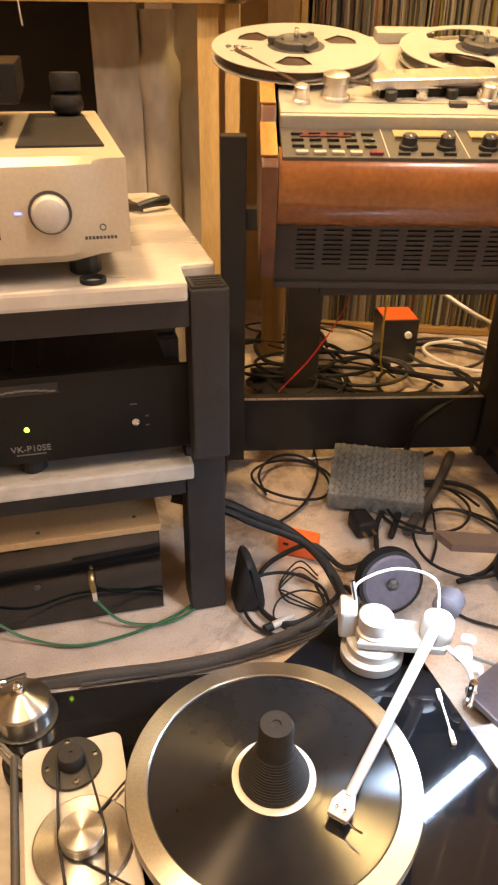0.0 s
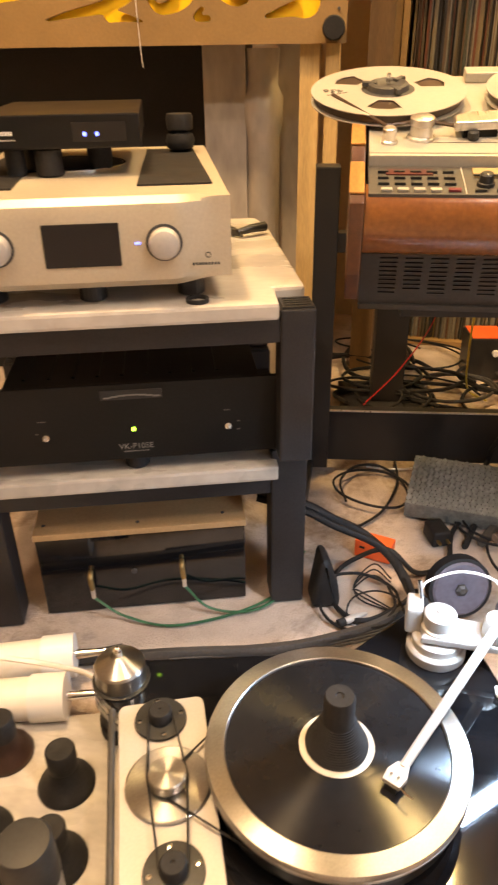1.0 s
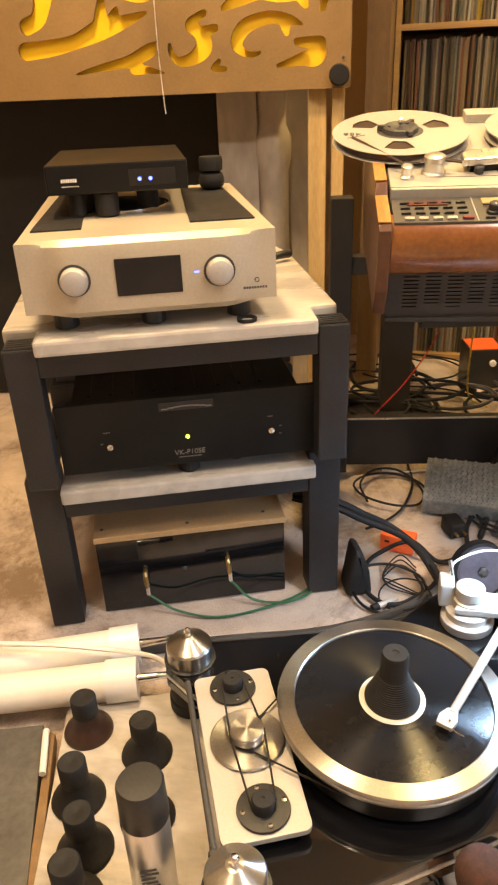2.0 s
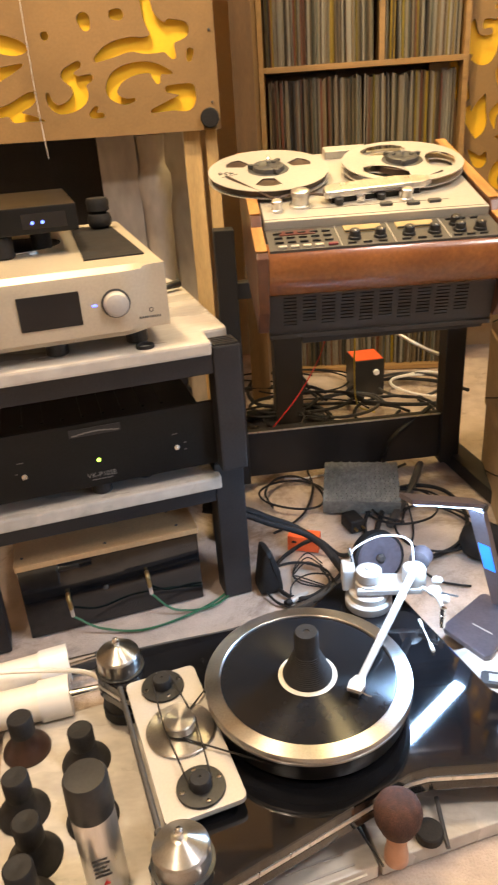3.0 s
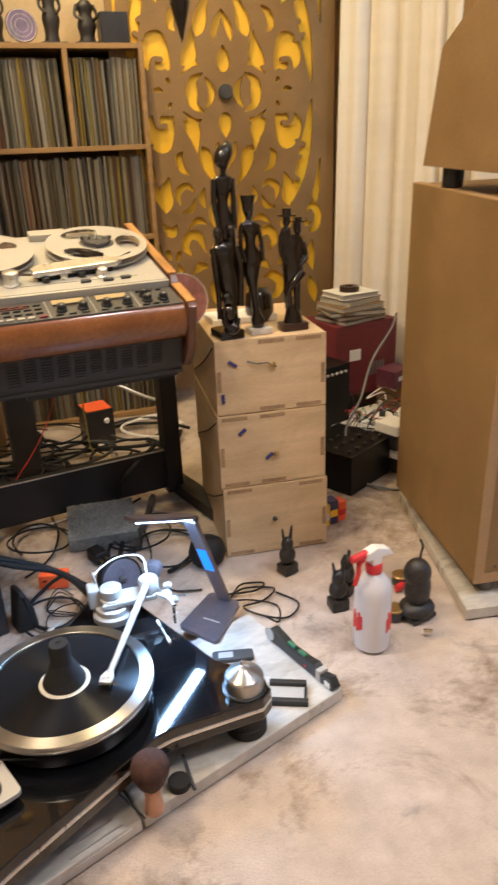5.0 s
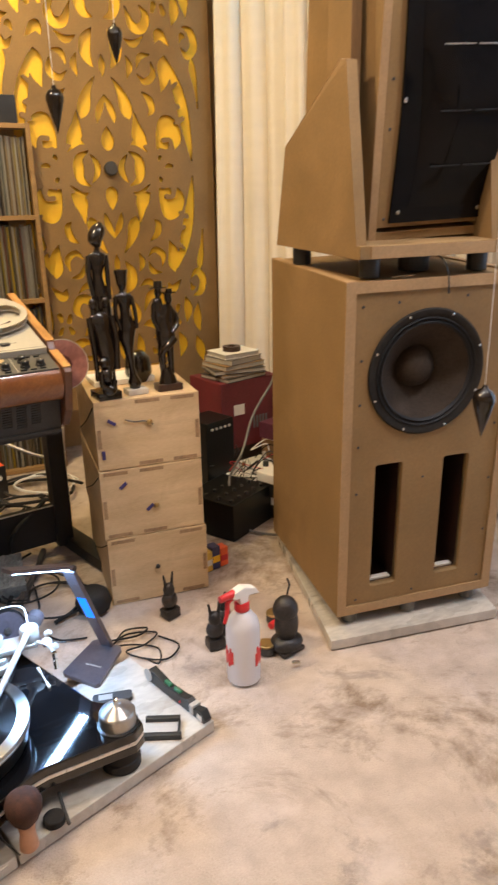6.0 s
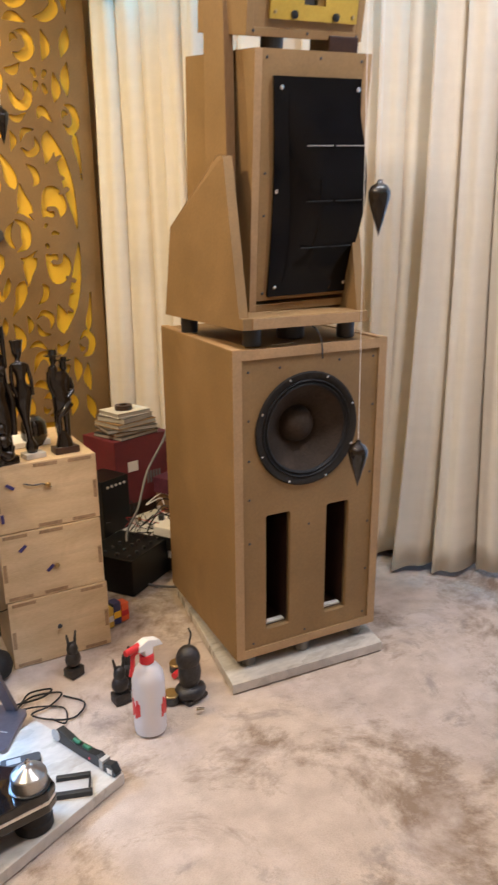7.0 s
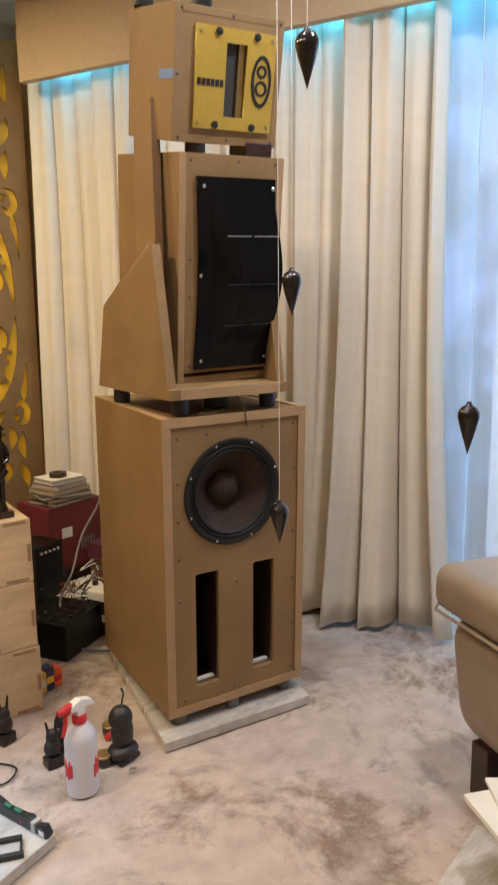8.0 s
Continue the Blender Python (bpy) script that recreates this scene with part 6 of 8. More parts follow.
    for x, y in ((0.172, 0.045), (0.222, 0.045), (0.278, 0.045), (0.328, 0.045), (0.378, 0.045), (0.418, 0.045), (0.378, 0.075)):
        kb = part("dial", lathe(B(), [(0.013, 0.008), (0.0125, 0.013), (0.0105, 0.014), (0.010, 0.024), (0.008, 0.026), (0, 0.026)], 20, Matrix.Translation((x, y, 0))), BLACKPLASTIC, cp, "black rotary dial", 35)
        part("pointer", box(B(), (x - 0.0006, y - 0.009, 0.0261), (x + 0.0006, y - 0.002, 0.0265)), PAPER, kb)
    for x in (0.155, 0.185, 0.215, 0.26, 0.29, 0.32, 0.36, 0.385, 0.41):
        part("key", box(B(), (x, 0.020, 0.008), (x + 0.016, 0.025, 0.012), 0.0006), BLACKPLASTIC, cp)
    for x in (0.365, 0.39, 0.415):
        part("key", box(B(), (x, 0.095, 0.008), (x + 0.014, 0.100, 0.012), 0.0006), BLACKPLASTIC, cp)
    # deck plates
    tp = part("deck_plate", box(B(), (0.004, 0.114, -0.004), (W - 0.004, 0.505, 0.024), 0.002), DECKPLATE, e, "pale metal deck plate")
    part("plate_seam", box(B(), (0.004, 0.122, 0.024), (W - 0.004, 0.1235, 0.0245)), DARKGREY, tp)
    part("plate_seam", box(B(), (0.10, 0.165, 0.024), (0.39, 0.1665, 0.0245)), DARKGREY, tp)
    for x, y, r, h in ((0.085, 0.185, 0.019, 0.034), (0.035, 0.165, 0.011, 0.024), (0.305, 0.178, 0.012, 0.024)):
        part("roller", lathe(B(), [(r * 1.15, 0.024), (r * 1.15, 0.028), (r * 0.9, 0.03), (r * 0.9, 0.024 + h * 0.6), (r, 0.026 + h * 0.6), (r, 0.022 + h), (r * 0.8, 0.024 + h), (0, 0.024 + h)], 28, Matrix.Translation((x, y, 0))), SILVER, e, "", 35)
    hb = part("head_cover", prism(B(), [(0.135, 0.178), (0.35, 0.205), (0.37, 0.225), (0.36, 0.245), (0.30, 0.252), (0.16, 0.232), (0.135, 0.215)], 0.036, 0.050, 0.004), SILVER, e, "silver head cover")
    part("head_block", prism(B(), [(0.15, 0.185), (0.34, 0.208), (0.34, 0.235), (0.15, 0.218)], 0.024, 0.036), BLACKMETAL, e)
    for k in range(4):
        part("head", cyl(B(), 0.009, 0.024, 0.038, 14, Matrix.Translation((0.165 + k * 0.045, 0.178 + k * 0.006, 0))), CHROME if k % 2 else BLACKPLASTIC, e)
    for x, y in ((0.245, 0.150), (0.30, 0.145), (0.345, 0.15)):
        part("lever", box(B(), (x, y, 0.024), (x + 0.025, y + 0.012, 0.030), 0.001), DARKGREY, e)
    part("tape_path", tube(B(), [(-0.06, 0.31, 0.052), (0.03, 0.178, 0.045), (0.085, 0.204, 0.045), (0.15, 0.188, 0.040), (0.29, 0.195, 0.040), (0.40, 0.255, 0.05)], 0.003, 4, 1), TAPE, e, "brown tape threaded past the heads")
    part("rear_bar", box(B(), (0.18, 0.46, 0.024), (0.28, 0.50, 0.042), 0.003), DECKPLATE, e)
    return e


tape_machine()
reel(0.035, 0.345, 25, "silver metal tape reel full of brown tape", True)
reel(0.335, 0.345, -8, "open silver metal tape reel, nearly empty", False)


def machine_stand():
    e = empty("machine_stand", Matrix.Translation((0.605, 1.85, 0)) @ pose(0, 0, 0, 0, 0, 10) @ Matrix.Translation((-0.605, -1.85, 0)), "black steel stand with posts, crossbeam and floor feet", "equipment stand")
    part("crossbeam", box(B(), (-0.06, 1.84, 0.035), (0.60, 1.87, 0.185), 0.003, 2), BLACKSTEEL, e)
    part("beam_edge", box(B(), (-0.06, 1.836, 0.183), (0.58, 1.8405, 0.187)), SILVER, e, "bright silver edge on the beam")
    part("post", box(B(), (0.575, 1.82, 0.02), (0.635, 1.88, 0.62), 0.003), BLACKSTEEL, e)
    part("post", box(B(), (-0.085, 1.82, 0.02), (-0.03, 1.88, 0.79), 0.003), BLACKSTEEL, e)
    for x, dx in ((0.605, 0.07), (-0.078, -0.05)):
        part("floor_foot", prism(B(), [(x - 0.035, 2.15), (x + 0.035, 2.15), (x + dx + 0.035, 1.55), (x + dx - 0.035, 1.55)], 0.0, 0.045, 0.003), BLACKSTEEL, e)
    part("column", box(B(), (0.12, 2.26, 0.012), (0.22, 2.34, 0.66), 0.003), BLACKSTEEL, e)
    part("column_plate", box(B(), (0.02, 2.22, 0.0), (0.31, 2.42, 0.012), 0.002), BLACKSTEEL, e)
    for x in (-0.01, 0.24):
        part("bolt", lathe(B(), [(0.009, 0.012), (0.009, 0.018), (0, 0.020)], 8, Matrix.Translation((x + 0.05, 2.24, 0))), DARKGREY, e)
    part("top_arm", box(B(), (-0.05, 1.83, 0.60), (0.58, 1.87, 0.645), 0.002), BLACKSTEEL, e)
    part("top_plate", box(B(), (0.06, 1.34, 0.615), (0.46, 1.83, 0.64), 0.002), BLACKSTEEL, e)
    part("column_bar", box(B(), (0.13, 1.87, 0.61), (0.21, 2.26, 0.65), 0.002), BLACKSTEEL, e)
    return e


machine_stand()

# ---- record shelves ----


def record_shelf():
    e = empty("record_shelf", Matrix(), "tall wooden shelf packed with vinyl record sleeves", "shelf")
    x0, x1, y0, y1 = 0.045, 0.775, 2.75, 3.05
    part("side_board", box(B(), (x0 - 0.02, y0, 0), (x0, y1, 1.585), 0.002), SHELFWOOD, e)
    part("side_board", box(B(), (x1, y0, 0), (x1 + 0.02, y1, 1.585), 0.002), SHELFWOOD, e)
    part("back_board", box(B(), (x0, y1 - 0.008, 0), (x1, y1, 1.57)), BROWNWOOD, e)
    zs = (0.0, 0.44, 0.815, 1.185, 1.563)
    for z in zs:
        part("shelf_board", box(B(), (x0, y0, z), (x1, y1 - 0.008, z + 0.02), 0.0015), SHELFWOOD, e)
    part("divider", box(B(), (0.47, y0 + 0.002, 1.205), (0.49, y1 - 0.01, 1.563)), SHELFWOOD, e)
    return zs


shelf_z = record_shelf()
SLEEVE = bpy.data.materials.new("record_sleeve_card")
SLEEVE.use_nodes = True
sn, sl = SLEEVE.node_tree.nodes, SLEEVE.node_tree.links
sg, sr = sn.new("ShaderNodeNewGeometry"), sn.new("ShaderNodeValToRGB")
sr.color_ramp.interpolation = "CONSTANT"
cols = [(0.0, (0.55, 0.48, 0.36)), (0.16, (0.20, 0.15, 0.09)), (0.28, (0.62, 0.57, 0.47)), (0.40, (0.06, 0.05, 0.04)), (0.50, (0.42, 0.33, 0.20)), (0.60, (0.16, 0.16, 0.11)), (0.68, (0.60, 0.44, 0.12)), (0.73, (0.32, 0.22, 0.14)), (0.80, (0.70, 0.66, 0.56)), (0.87, (0.36, 0.16, 0.10)), (0.92, (0.25, 0.27, 0.22)), (0.97, (0.50, 0.40, 0.10))]
el = sr.color_ramp.elements
el[0].position, el[0].color = 0, (*cols[0][1], 1)
el[1].position, el[1].color = cols[1][0], (*cols[1][1], 1)
for p, c in cols[2:]:
    q = el.new(p)
    q.color = (*c, 1)
snz = sn.new("ShaderNodeTexNoise")
snz.inputs["Scale"].default_value = 40
smx = sn.new("ShaderNodeMix")
smx.data_type, smx.blend_type = "RGBA", "OVERLAY"
smx.inputs[0].default_value = 0.35
sl.new(sg.outputs["Random Per Island"], sr.inputs[0])
sl.new(sr.outputs[0], smx.inputs[6])
sl.new(snz.outputs[0], smx.inputs[7])
shs = sn.new("ShaderNodeHueSaturation")
shs.inputs["Value"].default_value = 0.37
shs.inputs["Saturation"].default_value = 1.25
sl.new(smx.outputs[2], shs.inputs["Color"])
sl.new(shs.outputs[0], sn["Principled BSDF"].inputs["Base Color"])
sn["Principled BSDF"].inputs["Roughness"].default_value = 0.55


SLEEVE_ONE = SLEEVE.copy()
SLEEVE_ONE.name = "record_sleeve_single"
nt = SLEEVE_ONE.node_tree
pick = nt.nodes.new("ShaderNodeObjectInfo")
ramp = [n for n in nt.nodes if n.type == "VALTORGB"][0]
nt.links.new(pick.outputs["Random"], ramp.inputs[0])
SLAB_MESH = bpy.data.meshes.new("record_sleeve")
bm = box(B(), (0, 0, 0), (1, 1, 1))
bm.to_mesh(SLAB_MESH)
bm.free()
SLAB_MESH.materials.append(SLEEVE_ONE)


def single_sleeves(x0, x1, z, seed, y=2.775, depth=0.26):
    """Sleeves standing side by side, each a thing of its own, leaning in small bunches with a few gaps."""
    rnd = random.Random(seed)
    x, lean = x0, 0.0
    while x < x1 - 0.014:
        w = rnd.choice((0.003, 0.0035, 0.004, 0.004, 0.0045, 0.006, 0.008))
        if rnd.random() < 0.12:
            lean = rnd.uniform(-1.2, 1.2)
            x += 0.0022
        ob = new("record_sleeve", SLAB_MESH)
        ob.matrix_world = pose(x, y + rnd.choice((0.0, 0.0, 0.004, 0.010, 0.016)), z, 0, lean, 0) @ Matrix.Diagonal((w, depth, 0.322 + rnd.choice((0.0, 0.0, 0.004, -0.006, 0.008)), 1))
        tagged(ob, "worn cardboard record sleeve standing on the shelf", "record", "records on the shelf")
        x += w + rnd.choice((0.0004, 0.0008, 0.0014, 0.0022))


def sleeves(x0, x1, z, seed, y=2.775, depth=0.26):
    rnd = random.Random(seed)
    bm = B()
    x = x0
    while x < x1 - 0.012:
        w = rnd.choice((0.003, 0.0035, 0.004, 0.004, 0.005, 0.007, 0.011))
        h = 0.334 + rnd.uniform(-0.012, 0.004)
        dy = rnd.uniform(-0.006, 0.012)
        lean = rnd.uniform(-0.006, 0.006)
        v = [bm.verts.new((x + (0 if k in (0, 3) else w) + (lean if zz else 0), y + dy + (0 if k < 2 else depth), z + (h if zz else 0))) for zz in (0, 1) for k in range(4)]
        for f in ((0, 1, 5, 4), (1, 2, 6, 5), (2, 3, 7, 6), (3, 0, 4, 7), (4, 5, 6, 7), (3, 2, 1, 0)):
            bm.faces.new([v[k] for k in f])
        x += w + rnd.choice((0.0003, 0.0006, 0.001, 0.002))
    ob = part("record_sleeves", bm, SLEEVE)
    return tagged(ob, "row of worn vinyl record sleeves standing on the shelf", "records", "", "stuff")


for k, z in enumerate(shelf_z[:4]):
    if k == 3:
        single_sleeves(0.055, 0.465, z + 0.0205, 31)
        single_sleeves(0.497, 0.77, z + 0.0205, 32)
    elif k == 2:
        single_sleeves(0.055, 0.77, z + 0.0205, 42)
    else:
        sleeves(0.055, 0.77, z + 0.021, 40 + k)
# ornaments on the shelf top
e = empty("agate_disc", pose(0.332, 2.80, 1.645, 80, 0, 10), "purple agate slice standing on the shelf", "ornament")
part("slice", lathe(B(), [(0, 0), (0.058, 0), (0.062, 0.004), (0.058, 0.009), (0, 0.009)], 28), mat("purple_agate", (0.10, 0.06, 0.13), 0.3, 0, 0.3, 20, 60), e)
for r0, r1 in ((0.0555, 0.058), (0.040, 0.0415), (0.024, 0.0255)):
    part("band", lathe(B(), [(r0, 0.009), (r1, 0.009), (r1, 0.0096), (r0, 0.0096), (r0, 0.009)], 28, None, False), LABELPAPER, e, "white agate band")
for x, h, w in ((0.235, 0.26, 0.05), (0.45, 0.28, 0.055), (0.59, 0.22, 0.06)):
    bb = B()
    taper(bb, [(0, 0, 0.01, w * 0.62, w * 0.5), (0, 0, h * 0.16, w * 0.50, w * 0.45), (0.003, 0, h * 0.34, w * 0.66, w * 0.5), (0, 0, h * 0.50, w * 0.44, w * 0.36), (0, 0, h * 0.64, w * 0.60, w * 0.40), (0, 0, h * 0.72, w * 0.34, w * 0.3), (0, 0, h * 0.76, w * 0.18, w * 0.18), (0, -0.003, h * 0.82, w * 0.30, w * 0.32), (0, 0, h * 0.92, w * 0.32, w * 0.34), (0, 0, h, w * 0.10, w * 0.1)])
    for q in (-1, 1):
        limb(bb, [(q * w * 0.55, 0, h * 0.66), (q * w * 0.74, -0.012, h * 0.50), (q * w * 0.40, -w * 0.5, h * 0.40)], w * 0.13, w * 0.10)
    statue("carved_statue", bb, (w * 1.8, w * 1.6), pose(x, 2.86, 1.5835, 0, 0, 10), "small dark carved figure on the shelf top", DARKCARVE, 0.012)
tagged(part("case", box(B(), (0.64, 2.80, 1.5835), (0.755, 2.92, 1.70), 0.003), BLACKPLASTIC), "black box on the shelf top", "box")

# ---- fretwork panels ----


class Fret:
    """A sheet of wood in which strokes of varying width are cut away or left standing."""

    def __init__(self, x0, x1, z0, z1, step=0.004):
        self.x, self.z = np.arange(x0, x1 + step, step), np.arange(z0, z1 + step, step)
        self.x0, self.z0, self.step = x0, z0, step
        self.f = np.full((len(self.x), len(self.z)), -0.02)

    def brush(self, pts, sign):
        """sign 1 cuts a hole along the stroke, -1 leaves wood along it; pts are (x, z, half width)."""
        line = smooth_line(pts, 10) if len(pts) > 2 else [Vector(pts[0]).lerp(Vector(pts[-1]), k / 16) for k in range(17)]
        for p in line:
            r = p[2] + 0.02
            i0, i1 = max(0, int((p[0] - r - self.x0) / self.step)), int((p[0] + r - self.x0) / self.step) + 2
            j0, j1 = max(0, int((p[1] - r - self.z0) / self.step)), int((p[1] + r - self.z0) / self.step) + 2
            if i1 <= i0 or j1 <= j0 or i0 >= len(self.x) or j0 >= len(self.z):
                continue
            d = p[2] - np.hypot(self.x[i0:i1, None] - p[0], self.z[None, j0:j1] - p[1])
            w = self.f[i0:i1, j0:j1]
            self.f[i0:i1, j0:j1] = np.maximum(w, d) if sign > 0 else np.minimum(w, -d)

    def holes(self, least=0.00022):
        """Outlines of the holes, walked round cell by cell."""
        f = self.f
        f[0, :] = f[-1, :] = f[:, 0] = f[:, -1] = -0.02
        inside = f > 0
        code = inside[:-1, :-1] * 1 + inside[1:, :-1] * 2 + inside[1:, 1:] * 4 + inside[:-1, 1:] * 8
        table = {1: ((3, 0),), 2: ((0, 1),), 3: ((3, 1),), 4: ((1, 2),), 5: ((3, 0), (1, 2)), 6: ((0, 2),), 7: ((3, 2),), 8: ((2, 3),), 9: ((2, 0),), 10: ((0, 1), (2, 3)), 11: ((2, 1),), 12: ((1, 3),), 13: ((1, 0),), 14: ((0, 3),)}
        nxt = {}
        for i, j in np.argwhere((code > 0) & (code < 15)):
            i, j = int(i), int(j)
            edges = ((i, j, 0), (i + 1, j, 1), (i, j + 1, 0), (i, j, 1))
            for a, b in table[int(code[i, j])]:
                nxt[edges[a]] = edges[b]

        def at(e):
            i, j, k = e
            a, b = f[i, j], (f[i, j + 1] if k else f[i + 1, j])
            t = a / (a - b)
            return (self.x[i] + (0 if k else t * self.step), self.z[j] + (t * self.step if k else 0))

        out = []
        while nxt:
            e, rest = nxt.popitem()
            loop = [e]
            while rest in nxt:
                loop.append(rest)
                rest = nxt.pop(rest)
            p = np.array([at(q) for q in loop])
            if len(p) < 8:
                continue
            p = (np.roll(p, 1, 0) + 2 * p + np.roll(p, -1, 0)) / 4
            turn = 0.5 * np.sum(p[:, 0] * np.roll(p[:, 1], -1) - p[:, 1] * np.roll(p[:, 0], -1))
            out.append((turn, [(float(a), float(b)) for a, b in p[::2]]))
        big = max(out, key=lambda q: abs(q[0]))[0]
        return [p for t, p in out if t * big > 0 and abs(t) > least]


def arc(cx, cz, rx, rz, a0, a1, w0, w1=None, n=24):
    w1 = w0 if w1 is None else w1
    return [(cx + rx * math.cos(radians(a0 + (a1 - a0) * k / n)), cz + rz * math.sin(radians(a0 + (a1 - a0) * k / n)), w0 + (w1 - w0) * k / n) for k in range(n + 1)]


def scroll(cx, cz, r, a0, turn, w=0.013):
    """A spiral of wood that ends in a round eye."""
    n = 18
    out = [(cx + r * (1 - 0.72 * k / n) * math.cos(radians(a0 + turn * k / n)), cz + r * (1 - 0.72 * k / n) * math.sin(radians(a0 + turn * k / n)), w * (1 - 0.25 * k / n)) for k in range(n + 1)]
    return out[:-1] + [(out[-1][0], out[-1][1], w * 1.5)]


def fret_panel(name, m, x0, x1, z0, z1, fret, lab):
    e = empty(name, m, lab, "fretwork panel")
    cut_board("fretwork_board", [(x0, z0), (x1, z0), (x1, z1), (x0, z1)], fret.holes(), 0.012, MDF, e, None, "brown MDF board cut with scrolls and leaves")
    part("backing", box(B(), (x0 + 0.01, 0.0135, z0 + 0.01), (x1 - 0.01, 0.0185, z1 - 0.01)), YELLOW, e, "bright yellow backing")
    part("spacer", box(B(), (x0 + 0.004, 0.0065, z0 + 0.004), (x0 + 0.03, 0.0133, z1 - 0.004)), MDFEDGE, e)
    part("spacer", box(B(), (x1 - 0.03, 0.0065, z0 + 0.004), (x1 - 0.004, 0.0133, z1 - 0.004)), MDFEDGE, e)
    return e


# tall panel: an oval of leaf-shaped holes and scrolls round a rosette, the same on both sides of its middle
CX, CZ, U = 1.175, 1.415, 0.00182
fr = Fret(0.69, 1.695, 0.28, 2.75, 0.0035)


def leaf(*pts):
    """A hole or a tongue of wood that runs to a point at both ends; pts are (x, z, half width)."""
    return [(*p[:2], 1.5) if k in (0, len(pts) - 1) else p for k, p in enumerate(pts)]


cuts = [leaf((52, 42, 0), (76, 26, 9), (80, 0, 13), (76, -26, 9), (52, -42, 0)), leaf((48, 34, 0), (36, 18, 6), (31, 0, 8), (36, -18, 6), (48, -34, 0)), [(152, 5, 3), (160, 8, 5), (170, 6, 3)]]
wood = []
for sg in (1, -1):
    cuts += [leaf((0, sg * 100, 0), (0, sg * 72, 14), (0, sg * 58, 13), (0, sg * 48, 0)), leaf((0, sg * 172, 0), (12, sg * 146, 8), (19, sg * 126, 7), (22, sg * 108, 0)), leaf((22, sg * 212, 0), (44, sg * 176, 10), (54, sg * 142, 15), (62, sg * 118, 0)),
             leaf((74, sg * 134, 0), (78, sg * 98, 11), (84, sg * 76, 16), (104, sg * 60, 0)), leaf((60, sg * 58, 0), (76, sg * 62, 6), (104, sg * 40, 0)), leaf((97, sg * 182, 0), (116, sg * 166, 8), (122, sg * 142, 8), (112, sg * 128, 0)),
             leaf((130, sg * 38, 0), (140, sg * 78, 11), (154, sg * 112, 15), (176, sg * 104, 14), (186, sg * 74, 12), (180, sg * 48, 0)), leaf((132, sg * 60, 0), (156, sg * 70, 20), (178, sg * 66, 0)), [(134, sg * 24, 4), (137, sg * 28, 5)],
             leaf((226, sg * 14, 0), (219, sg * 70, 9), (207, sg * 140, 14), (192, sg * 200, 12), (170, sg * 262, 0)), leaf((251, sg * 106, 0), (246, sg * 190, 5), (238, sg * 240, 9), (236, sg * 268, 0)),
             leaf((150, sg * 184, 0), (160, sg * 216, 13), (158, sg * 244, 13), (164, sg * 268, 0)), leaf((88, sg * 222, 0), (108, sg * 206, 7), (130, sg * 222, 8), (126, sg * 252, 0)), leaf((88, sg * 236, 0), (98, sg * 262, 7), (124, sg * 268, 0)),
             leaf((22, sg * 232, 0), (38, sg * 262, 12), (36, sg * 292, 13), (20, sg * 318, 0)), leaf((62, sg * 212, 0), (70, sg * 238, 8), (62, sg * 262, 0)), leaf((0, sg * 214, 0), (0, sg * 238, 8), (0, sg * 262, 0)),
             leaf((208, sg * 288, 0), (226, sg * 270, 8), (244, sg * 292, 10), (236, sg * 326, 9), (214, sg * 336, 0)), leaf((206, sg * 300, 0), (212, sg * 316, 6), (222, sg * 312, 0)), leaf((140, sg * 296, 0), (152, sg * 316, 11), (178, sg * 290, 0))]
    cuts += [leaf((60, sg * 300, 0), (84, sg * 290, 8), (110, sg * 308, 0)), leaf((66, sg * 372, 0), (84, sg * 330, 10), (108, sg * 326, 11), (120, sg * 352, 9), (104, sg * 376, 0)), leaf((14, sg * 342, 0), (36, sg * 352, 10), (44, sg * 384, 12), (28, sg * 412, 0)),
             [(138, sg * 366, 5), (142, sg * 380, 7)], [(166, sg * 364, 7), (162, sg * 378, 5)], [(136, sg * 410, 7), (142, sg * 398, 4)], [(168, sg * 410, 6), (162, sg * 398, 4)], leaf((188, sg * 338, 0), (196, sg * 372, 12), (190, sg * 412, 0)),
             leaf((226, sg * 356, 0), (222, sg * 400, 12), (230, sg * 440, 0)), leaf((62, sg * 408, 0), (84, sg * 404, 10), (104, sg * 424, 0)), leaf((46, sg * 430, 0), (50, sg * 470, 11), (44, sg * 512, 0)), leaf((0, sg * 420, 0), (0, sg * 464, 12), (0, sg * 500, 0)),
             leaf((88, sg * 446, 0), (112, sg * 440, 11), (134, sg * 462, 12), (124, sg * 494, 9), (100, sg * 498, 0)), leaf((84, sg * 470, 0), (92, sg * 486, 6), (104, sg * 478, 0)), leaf((164, sg * 436, 0), (176, sg * 470, 12), (166, sg * 510, 0)), leaf((216, sg * 450, 0), (228, sg * 488, 13), (236, sg * 526, 0))]
